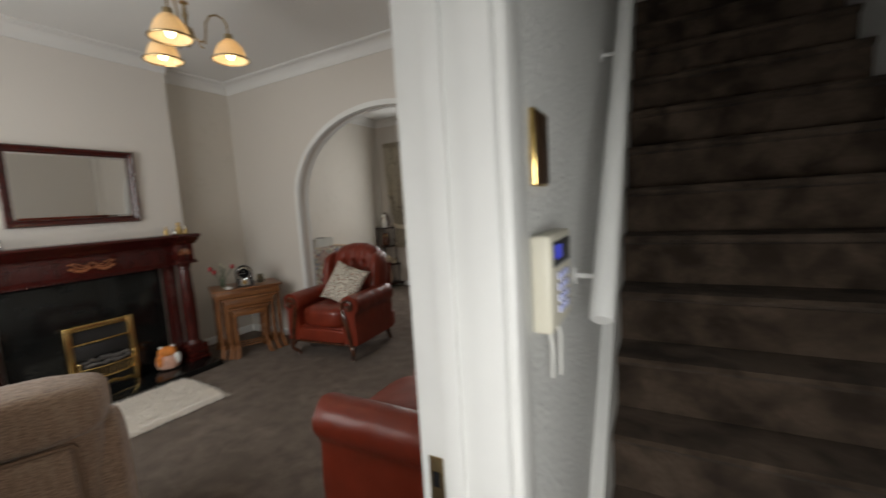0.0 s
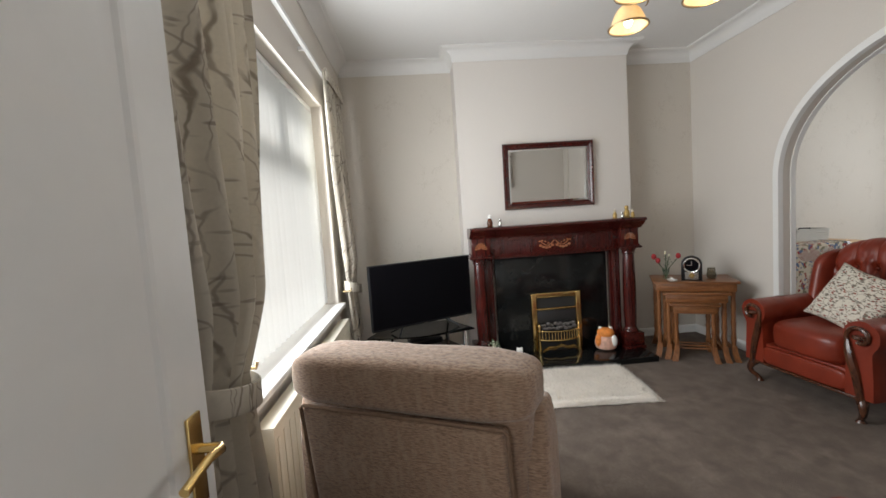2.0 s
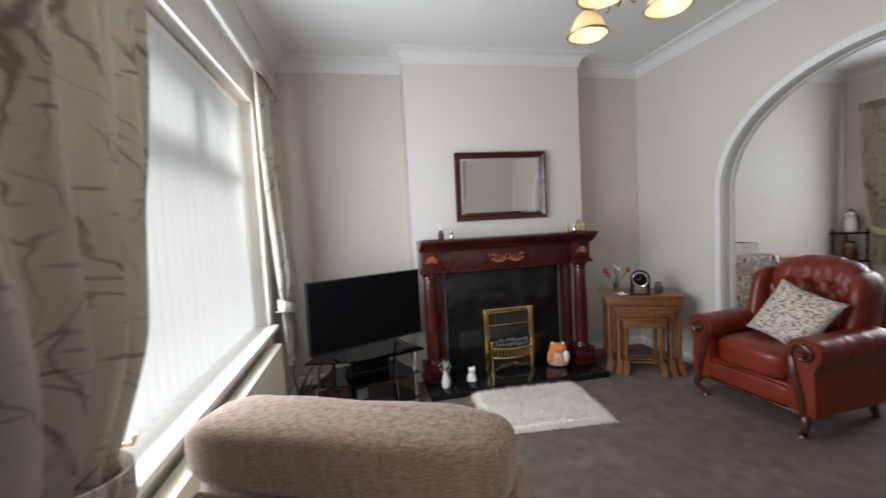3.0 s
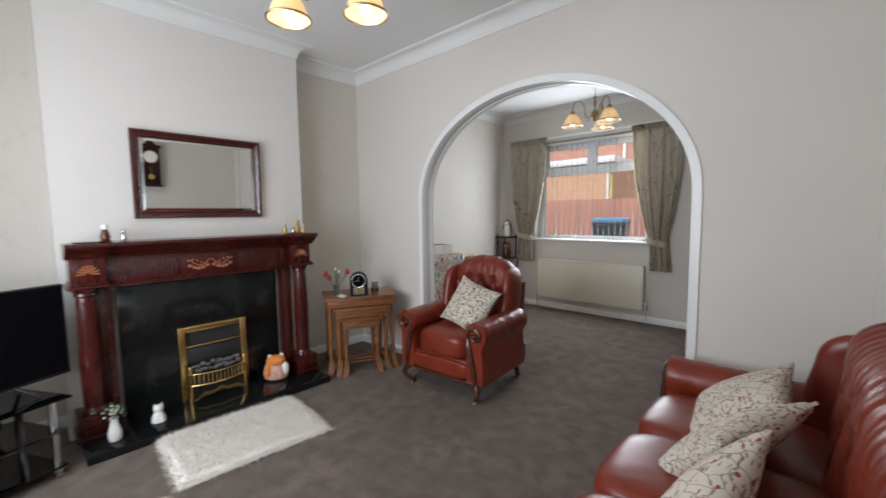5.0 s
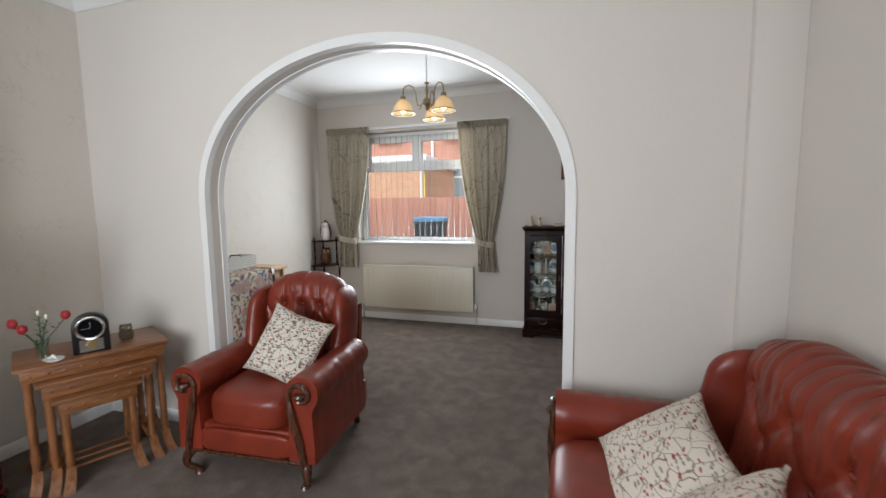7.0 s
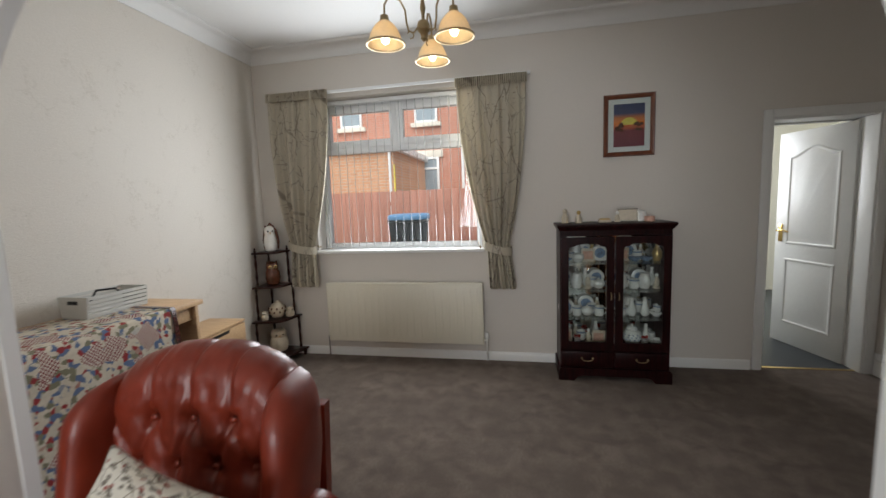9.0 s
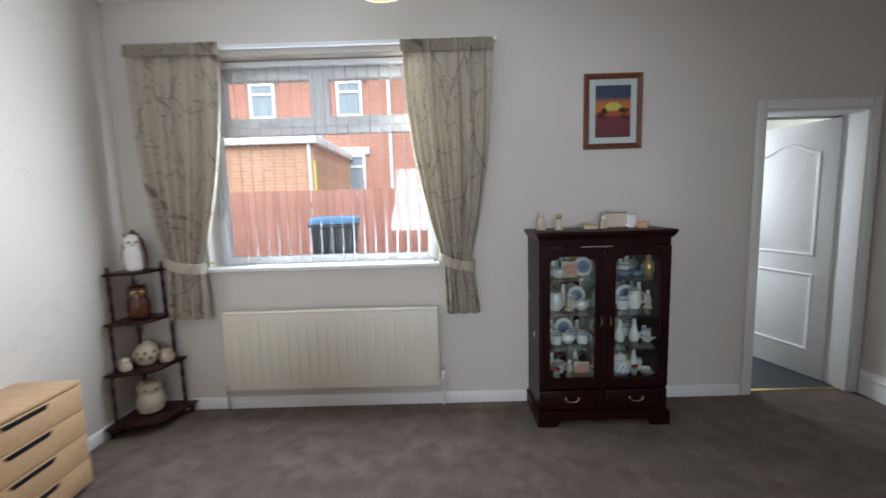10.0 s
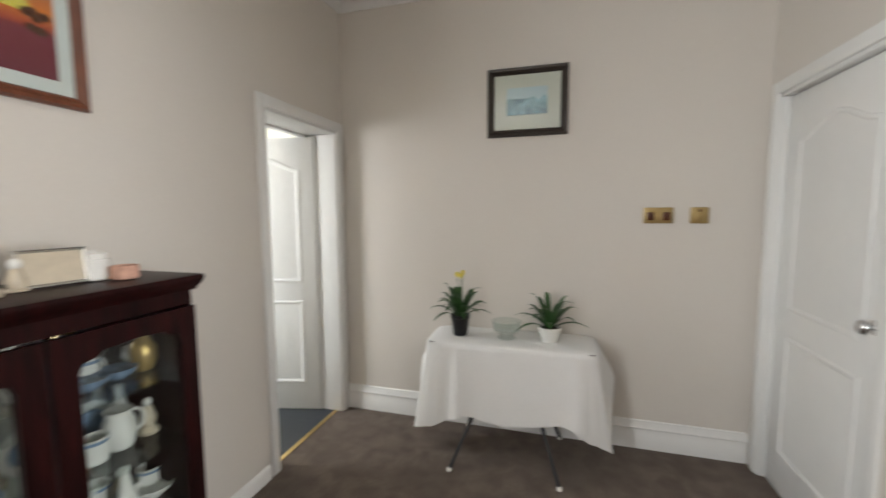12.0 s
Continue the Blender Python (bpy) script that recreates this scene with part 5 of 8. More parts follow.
box_device("set_top_box", "black set-top box on the glass shelf", "set-top box", (-2.93, 0.80, 0.263), 104, (0.30, 0.20, 0.05), M_BLACK)
box_device("video_player", "black video player with silver edge on the shelf", "player", (-2.95, 0.83, 0.314), 108, (0.26, 0.18, 0.045), M_BLACK)
spk = box_device("music_box", "dark red wooden music box with silver handle", "box", (-2.86, 0.52, 0.071), 92, (0.15, 0.17, 0.15), M_MAHOG, M_MAHOG)
bm = bmesh.new()
box(bm, -0.028, -0.092, 0.055, 0.028, -0.086, 0.075, 0.002)
part("handle", bm, M_SILVER, spk, "silver handle plate")
bm = bmesh.new()
sheet(bm, 8, 6, lambda u, v: ((u - 0.5) * 0.15, (v - 0.5) * 0.15, 0.152 + 0.012 * math.sin(3 * u + 2 * v)))
thicken(bm, 0.004)
part("cloth", bm, M_CERAMIC, spk, "folded white cloth")
box_device("small_speaker", "small grey speaker on the bottom shelf", "speaker", (-2.90, 0.74, 0.071), 110, (0.10, 0.10, 0.12), M_BLACK, material("grey_speaker_front", (0.2, 0.2, 0.2), 0.5))
for k, pts in enumerate(([(-2.72, 0.33, 0.62), (-2.76, 0.30, 0.45), (-2.86, 0.28, 0.30), (-2.98, 0.30, 0.12), (-3.10, 0.34, 0.01)], [(-2.98, 0.45, 0.40), (-2.92, 0.36, 0.30), (-2.90, 0.31, 0.20), (-2.97, 0.29, 0.14), (-3.04, 0.33, 0.22), (-3.0, 0.38, 0.32), (-3.1, 0.5, 0.44)], [(-3.0, 0.50, 0.40), (-2.95, 0.40, 0.26), (-2.99, 0.30, 0.10), (-3.15, 0.29, 0.02), (-3.3, 0.4, 0.01)])):
    c = thing("cable", "loose dark cable behind the television stand", "cable", "television cables")
    bm = bmesh.new()
    fine = []
    for i in range(len(pts) - 1):
        p0, p1, p2, p3 = [Vector(pts[min(max(i + q, 0), len(pts) - 1)]) for q in (-1, 0, 1, 2)]
        for s in range(6):
            t = s / 6
            fine.append(0.5 * (2 * p1 + (p2 - p0) * t + (2 * p0 - 5 * p1 + 4 * p2 - p3) * t * t + (3 * p1 - p0 - 3 * p2 + p3) * t ** 3))
    fine.append(Vector(pts[-1]))
    tube(bm, fine, 0.004, 6)
    part("flex", bm, M_BLACK, c)


# ---- nest of tables ----
def nest_table(name, at, turn, w, d, h, label):
    root = thing(name, label, "side table", "nest of three tables", at, turn)
    bm = bmesh.new()
    box(bm, -w / 2, -d / 2, h - 0.02, w / 2, d / 2, h, 0.005, 3)
    part("tabletop", bm, M_OAK, root)
    bm = bmesh.new()
    a = 0.022
    box(bm, -w / 2 + a, -d / 2 + a, h - 0.085, w / 2 - a, -d / 2 + a + 0.02, h - 0.0205, 0.002)
    for k in range(int(w / 0.07)):
        puff(bm, (-w / 2 + 0.055 + k * (w - 0.11) / max(1, int(w / 0.07) - 1), -d / 2 + a, h - 0.052), (0.022, 0.010, 0.016), 2, 10, 6)
    part("apron", bm, M_OAK, root, "carved oak apron")
    for s in (-1, 1):
        bm = bmesh.new()
        x0, x1 = sorted((s * (w / 2 - a), s * (w / 2 - a - 0.018)))
        box(bm, x0, -d / 2 + a + 0.021, h - 0.085, x1, d / 2 - a, h - 0.0205, 0.002)
        part("side_apron", bm, M_OAK, root)
        bm = bmesh.new()
        box(bm, s * (w / 2 - 0.05) - 0.009, -d / 2 + 0.05, 0.085, s * (w / 2 - 0.05) + 0.009, d / 2 - 0.05, 0.105, 0.003)
        part("stretcher", bm, M_OAK_V, root)
        for q in (-1, 1):
            bm = bmesh.new()
            x, y = s * (w / 2 - 0.045), q * (d / 2 - 0.045)
            pts = [(x, y, h - 0.085)]
            rs = [0.02]
            for k in range(1, 15):
                t = k / 14
                z = h - 0.085 - (h - 0.205) * t
                pts.append((x, y, z))
                rs.append(0.0175 + 0.0035 * (1 if k in (4, 8, 12) else 0))
            tube(bm, pts, rs, 12)
            rings = []
            for t in (0, 0.25, 0.5, 0.75, 1.0):
                f = 0.035 * t * t
                hw2 = 0.019 + 0.004 * t
                rings.append([(x + i * hw2 + s * f * 0.6, y + j * hw2 + q * f, 0.125 * (1 - t)) for i, j in ((-1, -1), (1, -1), (1, 1), (-1, 1))])
            loft(bm, rings)
            part("leg", bm, M_OAK_V, root, "turned oak leg with splayed foot")
    if w < 0.4:
        for k in range(3):
            bm = bmesh.new()
            y = -d / 2 + 0.08 + k * (d - 0.16) / 2
            box(bm, -w / 2 + 0.06, y - 0.008, 0.088, w / 2 - 0.06, y + 0.008, 0.102, 0.003)
            part("cross_rail", bm, M_OAK, root)
    return root


nest_table("side_table_large", (-2.987, 3.245, 0), 63, 0.64, 0.42, 0.675, "large carved oak table of a nest, holding the clock")
nest_table("side_table_middle", (-2.934, 3.218, 0), 63, 0.50, 0.37, 0.585, "middle carved oak table tucked under the larger")
nest_table("side_table_small", (-2.887, 3.177, 0), 63, 0.365, 0.32, 0.495, "smallest carved oak table of the nest")


def mantel_clock(at, turn):
    root = thing("mantel_clock", "arched glass carriage clock with silver dial", "clock", at=at, turn=turn)
    h, w = 0.215, 0.078
    pts = [(-w, 0.0), (w, 0.0), (w, h - w * 0.9)] + [(w * math.cos(math.pi * k / 14), h - w * 0.9 + w * 0.9 * math.sin(math.pi * k / 14)) for k in range(1, 14)] + [(-w, h - w * 0.9)]
    bm = bmesh.new()
    prism(bm, pts, "y", -0.03, 0.03, 0.006)
    part("case", bm, M_BLACK, root, "glossy black arched case")
    bm = bmesh.new()
    tube(bm, [(0.058 * math.cos(a), -0.033, 0.135 + 0.058 * math.sin(a)) for a in [2 * math.pi * k / 28 for k in range(29)]], 0.009, 8)
    part("bezel", bm, M_SILVER, root, "silver bezel")
    bm = bmesh.new()
    tube(bm, [(0, -0.0305, 0.135), (0, -0.033, 0.135)], 0.052, 28)
    part("dial", bm, M_SCREEN, root, "black dial")
    bm = bmesh.new()
    box(bm, -0.002, -0.036, 0.135, 0.002, -0.0345, 0.170)
    box(bm, -0.038, -0.036, 0.133, 0, -0.0345, 0.137)
    part("clock_hand", bm, M_SILVER, root)
    bm = bmesh.new()
    box(bm, -0.05, -0.032, 0.012, 0.05, -0.0302, 0.075)
    part("lower_panel", bm, M_SILVER, root)
    bm = bmesh.new()
    prism(bm, [(0, 0.018), (0.026, 0.045), (0, 0.072), (-0.026, 0.045)], "y", -0.040, -0.0325)
    part("ornament", bm, M_BRASS, root)
    return root


mantel_clock((-2.88, 3.175, 0.676), 56)


def flower_glass(at):
    root = thing("flower_vase", "clear glass vase with two red roses and greenery", "vase", at=at)
    bm = bmesh.new()
    lathe(bm, [(0.022, 0.0), (0.028, 0.004), (0.026, 0.05), (0.030, 0.095), (0.028, 0.095), (0.024, 0.05), (0.024, 0.01), (0.0, 0.008)], seg=18)
    part("glass", bm, M_GLASS, root)
    for n, (dx, dy, h, rose) in enumerate(((-0.02, -0.095, 0.20, True), (0.0, -0.07, 0.165, True), (0.03, 0.10, 0.20, True), (0.0, 0.0, 0.235, False), (0.015, 0.025, 0.21, False))):
        bm = bmesh.new()
        tube(bm, [(0, 0, 0.01), (dx * 0.3, dy * 0.3, h * 0.55), (dx, dy, h)], 0.0028, 6)
        rng = random.Random(n)
        for k in range(14 if not rose else 6):
            t = 0.35 + 0.6 * k / (14 if not rose else 6)
            a = k * 2.4
            p = Vector((dx * t * t, dy * t * t, h * t))
            q = p + Vector((math.cos(a), math.sin(a), 0.5)) * 0.028
            s = Vector((-math.sin(a), math.cos(a), 0)) * 0.007
            vs = [bm.verts.new(c) for c in (p, (p + q) / 2 + s, q, (p + q) / 2 - s)]
            bm.faces.new(vs)
        stem = part("stem", bm, M_LEAF, root)
        bm = bmesh.new()
        if rose:
            for k in range(4):
                puff(bm, (dx + 0.006 * math.cos(k * 2), dy + 0.006 * math.sin(k * 2), h + 0.012), (0.036 - 0.004 * k, 0.036 - 0.004 * k, 0.040 + 0.004 * k), 2.2, 10, 7)
            part("rose", bm, M_ROSE, stem, "dark red rose head")
        else:
            puff(bm, (dx, dy, h + 0.01), (0.016, 0.016, 0.03), 2, 8, 6)
            part("bud", bm, M_BUD, stem, "pale flower bud")
    return root


flower_glass((-3.0, 3.02, 0.676))


def owl(at, turn, h, mat, label, w=0.42, eye_mat=None, head_mat=None, group=""):
    """A small owl figure: body, eyes and beak."""
    root = thing("owl_ornament", label, "ornament", group, at, turn)
    bm = bmesh.new()
    lathe(bm, [(w * h * 0.32, 0), (w * h * 0.46, 0.05 * h), (w * h * 0.55, 0.3 * h), (w * h * 0.50, 0.55 * h), (w * h * 0.42, 0.64 * h), (w * h * 0.46, 0.78 * h), (w * h * 0.40, 0.92 * h), (w * h * 0.2, 0.99 * h), (0.001, h)], seg=18)
    part("body", bm, mat, root)
    for s in (-1, 1):
        bm = bmesh.new()
        puff(bm, (s * w * h * 0.19, -w * h * 0.42, 0.79 * h), (0.15 * h, 0.05 * h, 0.15 * h), 2, 12, 8)
        e = part("eye", bm, eye_mat or M_CERAMIC, root)
        bm = bmesh.new()
        puff(bm, (s * w * h * 0.19, -w * h * 0.49, 0.79 * h), (0.07 * h, 0.02 * h, 0.07 * h), 2, 10, 6)
        part("pupil", bm, M_BLACK, e)
        bm = bmesh.new()
        prism(bm, [(s * w * h * 0.12, 0.92 * h), (s * w * h * 0.42, 0.86 * h), (s * w * h * 0.36, 1.03 * h)], "y", -0.03 * h, 0.03 * h)
        part("ear", bm, head_mat or mat, root)
    bm = bmesh.new()
    lathe(bm, [(0.03 * h, 0.05 * h), (0.001, -0.03 * h)], (0, -w * h * 0.46, 0.70 * h), 8)
    part("beak", bm, M_GOLD, root)
    return root


owl((-2.90, 3.37, 0.676), 55, 0.095, glass("frosted_glass", (0.55, 0.52, 0.44), 0.3), "small frosted glass owl beside the clock", 0.75, M_SILVER)
dish = thing("trinket_dish", "small white porcelain trinket dish", "dish", at=(-2.90, 3.01, 0.676))
bm = bmesh.new()
lathe(bm, [(0.02, 0), (0.03, 0.004), (0.052, 0.016), (0.05, 0.018), (0.028, 0.008), (0.0, 0.006)], seg=20, squash=0.75)
part("bowl", bm, M_CERAMIC, dish)
bm = bmesh.new()
tube(bm, [(-0.03, 0, 0.016), (-0.01, 0.004, 0.028), (0.01, 0, 0.024), (0.03, -0.004, 0.02)], [0.004, 0.009, 0.008, 0.004], 8)
part("figure", bm, M_CERAMIC, dish)

# ---- ornaments round the fire ----
def posy(at):
    root = thing("flower_vase", "white vase with small white flowers on the hearth", "vase", at=at)
    bm = bmesh.new()
    lathe(bm, [(0.028, 0), (0.034, 0.01), (0.036, 0.05), (0.022, 0.10), (0.018, 0.125), (0.024, 0.14), (0.02, 0.14), (0.0, 0.12)], seg=18)
    part("vase", bm, M_CERAMIC, root)
    rng = random.Random(8)
    bm, bf = bmesh.new(), bmesh.new()
    for k in range(60):
        a, r, z = rng.uniform(0, 6.3), 0.055 * math.sqrt(rng.random()), rng.uniform(0.155, 0.215)
        p = Vector((r * math.cos(a), r * math.sin(a), z))
        if k % 2:
            puff(bf, p, (0.014, 0.014, 0.012), 2, 6, 4)
        d = Vector((math.cos(a * 3), math.sin(a * 3), 0.6)) * 0.016
        s = Vector((-d.y, d.x, 0)) * 0.5
        vs = [bm.verts.new(c) for c in (p - d, p + s, p + d, p - s)]
        bm.faces.new(vs)
    tube(bm, [(0, 0, 0.11), (0, 0, 0.17)], 0.01, 6)
    part("foliage", bm, M_LEAF, root)
    part("blossom", bf, M_BUD, root, "tiny white blossoms")


posy((-2.955, 1.425, 0.051))


def cat(at, turn, h, mat, label):
    root = thing("cat_ornament", label, "ornament", at=at, turn=turn)
    bm = bmesh.new()
    lathe(bm, [(0.30 * h, 0), (0.34 * h, 0.06 * h), (0.30 * h, 0.3 * h), (0.2 * h, 0.52 * h), (0.17 * h, 0.58 * h)], seg=14)
    part("body", bm, mat, root)
    bm = bmesh.new()
    puff(bm, (0, -0.05 * h, 0.74 * h), (0.46 * h, 0.38 * h, 0.40 * h), 2.2, 14, 10)
    part("head", bm, mat, root)
    for s in (-1, 1):
        bm = bmesh.new()
        prism(bm, [(s * 0.04 * h, 0.88 * h), (s * 0.22 * h, 0.82 * h), (s * 0.18 * h, 1.03 * h)], "y", -0.09 * h, -0.02 * h)
        part("ear", bm, mat, root)
        bm = bmesh.new()
        tube(bm, [(s * 0.1 * h, -0.2 * h, 0.4 * h), (s * 0.11 * h, -0.3 * h, 0.05 * h)], [0.07 * h, 0.08 * h], 8)
        part("paw", bm, mat, root)
    return root


cat((-3.02, 1.66, 0.051), 85, 0.125, M_CERAMIC, "white china cat on the hearth")


def plush(at, turn):
    root = thing("soft_toy_doorstop", "round orange, white and pink plush doorstop", "doorstop", at=at, turn=turn)
    bm = bmesh.new()
    lathe(bm, [(0.06, 0.0), (0.088, 0.015), (0.098, 0.06), (0.088, 0.115), (0.07, 0.15)], seg=18, squash=0.8)
    part("body", bm, M_PINK, root, "peach plush body")
    bm = bmesh.new()
    puff(bm, (0, -0.008, 0.155), (0.15, 0.125, 0.095), 2.3, 18, 12)
    part("head", bm, M_ORANGE, root, "orange plush head")
    for s in (-1, 1):
        bm = bmesh.new()
        puff(bm, (s * 0.065, -0.045, 0.09), (0.06, 0.05, 0.11), 2.2, 12, 8)
        part("wing", bm, M_CERAMIC if s > 0 else M_ORANGE, root)
        bm = bmesh.new()
        puff(bm, (s * 0.045, 0, 0.195), (0.035, 0.03, 0.035), 2.2, 10, 6)
        part("ear", bm, M_CERAMIC, root)
    return root


plush((-3.12, 2.50, 0.051), 70)


def figurine(at, h, mats, label):
    root = thing("figurine", label, "ornament", "mantel ornaments", at)
    bm = bmesh.new()
    lathe(bm, [(0.26 * h, 0), (0.28 * h, 0.05 * h), (0.2 * h, 0.1 * h), (0.24 * h, 0.3 * h), (0.15 * h, 0.6 * h), (0.1 * h, 0.68 * h)], seg=14)
    part("body", bm, mats[0], root)
    bm = bmesh.new()
    puff(bm, (0, 0, 0.80 * h), (0.32 * h, 0.32 * h, 0.34 * h), 2.1, 12, 8)
    part("head", bm, mats[1], root)
    return root


MZ = 1.2515
figurine((-3.09, 1.475, MZ), 0.115, (M_CERBROWN, M_CERAMIC), "brown and white china figure on the mantel")
figurine((-3.09, 1.565, MZ), 0.075, (M_SILVER, M_SILVER), "small silver ball figure on the mantel")
figurine((-3.10, 2.62, MZ), 0.085, (M_GOLD, M_CERCREAM), "gilt china figure on the mantel")
figurine((-3.07, 2.675, MZ), 0.06, (M_SILVER, M_SILVER), "small silver figure on the mantel")
figurine((-3.10, 2.73, MZ), 0.115, (M_GOLD, M_GOLD), "gilt bear figure on the mantel")
figurine((-3.06, 2.765, MZ), 0.075, (M_GOLD, M_CERCREAM), "gilt and cream figure at the mantel end")


# ---- rug ----
def shaggy_rug(x0, x1, y0, y1, turn):
    root = thing("rug", "thick white shaggy rug before the hearth", "rug", at=((x0 + x1) / 2, (y0 + y1) / 2, 0.001), turn=turn)
    M_RUG = material("white_shag_wool", (0.82, 0.77, 0.70), 0.95, spread=0.10, grain=70, big=10, bump=0.8, bump_scale=150, spec=0.05)
    w, d = (x1 - x0) / 2, (y1 - y0) / 2
    bm = bmesh.new()
    n = 46
    def fn(u, v):
        x, y = (2 * u - 1), (2 * v - 1)
        e = max(abs(x), abs(y))
        z = 0.040 * (1 - max(0, (e - 0.9) / 0.1) ** 2) + 0.010 * noise.noise(Vector((x * 9, y * 13, 0))) + 0.006 * noise.noise(Vector((x * 25, y * 30, 3)))
        return (x * w + 0.008 * noise.noise(Vector((y * 12, x * 9, 5))), y * d + 0.008 * noise.noise(Vector((x * 12, y * 9, 7))), max(0.003, z))
    sheet(bm, n, n, fn)
    part("woven_base", bm, M_RUG, root)
    rng = random.Random(3)
    verts, faces = [], []
    for k in range(14000):
        x, y = rng.uniform(-w, w), rng.uniform(-d, d)
        e = max(abs(x) / w, abs(y) / d)
        lean = Vector((rng.gauss(0, 0.5) + (1.2 * x / w if e > 0.9 else 0), rng.gauss(0, 0.5) + (1.2 * y / d if e > 0.9 else 0), 1.0 - 0.6 * (e > 0.95))).normalized()
        p = Vector((x, y, 0.018 * (1 - max(0, (e - 0.9) / 0.1))))
        q = p + lean * rng.uniform(0.035, 0.055)
        q.z = max(q.z, 0.004)
        s = Vector((rng.uniform(-1, 1), rng.uniform(-1, 1), 0)).normalized() * 0.0035
        i = len(verts)
        verts += [p - s, p + s, q]
        faces.append((i, i + 1, i + 2))
    me = bpy.data.meshes.new("shag")
    me.from_pydata([tuple(v) for v in verts], [], faces)
    me.materials.append(M_RUG)
    ob = new("shag", me)
    ob.parent = root
    tagged(ob, kind="stuff")


shaggy_rug(-2.80, -2.175, 1.59, 2.43, -4)

# ---- lights, radiators, curtains ----
M_SHADE = translucent("amber_glass_shade", (0.88, 0.76, 0.56), 0.5, 0.08)
M_BULB = bpy.data.materials.new("lit_bulb")
M_BULB.use_nodes = True
M_BULB.node_tree.nodes["Principled BSDF"].inputs["Emission Color"].default_value = (1.0, 0.78, 0.48, 1)
M_BULB.node_tree.nodes["Principled BSDF"].inputs["Emission Strength"].default_value = 14.0


def chandelier(x, y, a0, label, watts, drop=0.0):
    root = thing("chandelier", label, "ceiling light", "matching chandeliers", (x, y, CEIL - drop))
    bm = bmesh.new()
    lathe(bm, [(0.055, drop), (0.055, drop - 0.008), (0.045, drop - 0.02), (0.012, drop - 0.034), (0.008, drop - 0.05), (0.003, drop - 0.05), (0.003, -0.052), (0.0, -0.052)], seg=20)
    part("ceiling_rose", bm, M_ANTIQUE, root)
    for k in range(8):
        bm = bmesh.new()
        z = -0.058 - k * 0.026
        a = (k % 2) * math.pi / 2
        tube(bm, [(0.007 * math.cos(t) * math.cos(a), 0.007 * math.cos(t) * math.sin(a), z - 0.016 * math.sin(t)) for t in [2 * math.pi * i / 12 for i in range(13)]], 0.0018, 5)
        part("chain_link", bm, M_ANTIQUE, root)
    bm = bmesh.new()
    lathe(bm, [(0.004, -0.25), (0.02, -0.258), (0.024, -0.264), (0.008, -0.275), (0.011, -0.30), (0.016, -0.33), (0.009, -0.36), (0.009, -0.385), (0.03, -0.40), (0.036, -0.42), (0.034, -0.445), (0.02, -0.46), (0.014, -0.475), (0.018, -0.485), (0.006, -0.50), (0.0, -0.505)], seg=18)
    part("stem", bm, M_ANTIQUE, root)
    R = 0.215
    for k in range(3):
        a = radians(a0 + 120 * k)
        c, s = math.cos(a), math.sin(a)
        bm = bmesh.new()
        pts = [(0.03, -0.43), (0.055, -0.46), (0.085, -0.455), (0.095, -0.41), (0.10, -0.35), (0.125, -0.305), (0.16, -0.29), (0.195, -0.305), (0.212, -0.335), (R, -0.39)]
        tube(bm, [(r * c, r * s, z) for r, z in pts], 0.0055, 8)
        tube(bm, [((0.075 + 0.018 * math.cos(t)) * c, (0.075 + 0.018 * math.cos(t)) * s, -0.475 + 0.018 * math.sin(t)) for t in [0.4 + i * 0.5 for i in range(10)]], 0.004, 6)
        arm = part("arm", bm, M_ANTIQUE, root, "curved antique brass arm")
        bm = bmesh.new()
        lathe(bm, [(0.012, 0.0), (0.022, -0.006), (0.024, -0.028), (0.027, -0.032), (0.027, -0.04), (0.0, -0.04)], (R * c, R * s, -0.385), 16)
        part("lamp_holder", bm, M_ANTIQUE, arm)
        bm = bmesh.new()
        outer = [(0.028, -0.035), (0.045, -0.05), (0.066, -0.075), (0.080, -0.105), (0.088, -0.13), (0.100, -0.15)]
        inner = [(r - 0.003, z) for r, z in outer][::-1]
        lathe(bm, outer + inner, (R * c, R * s, -0.385), 28, False)
        part("shade", bm, M_SHADE, arm, "amber glass bell shade")
        bm = bmesh.new()
        tube(bm, [(R * c + 0.101 * math.cos(t), R * s + 0.101 * math.sin(t), -0.536) for t in [2 * math.pi * i / 28 for i in range(29)]], 0.0058, 6)
        part("rim", bm, M_ANTIQUE, arm, "dark shade rim")
        bm = bmesh.new()
        puff(bm, (R * c, R * s, -0.385 - 0.118), (0.046, 0.046, 0.066), 2, 16, 10)
        part("bulb", bm, M_BULB, arm, "lit warm bulb")
        lamp = new("bulb_light", bpy.data.lights.new("bulb_light", "POINT"))
        lamp.data.energy, lamp.data.color, lamp.data.shadow_soft_size = watts, (1.0, 0.78, 0.52), 0.025
        lamp.location = (x + R * c, y + R * s, CEIL - 0.385 - 0.165)
    return root


chandelier(-1.556, 2.084, 67.7, "antique brass three-arm chandelier with lit amber shades, lounge", 1.1)
chandelier(-1.60, 5.20, 90, "antique brass three-arm chandelier with lit amber shades, dining room", 1.1, 0.05)


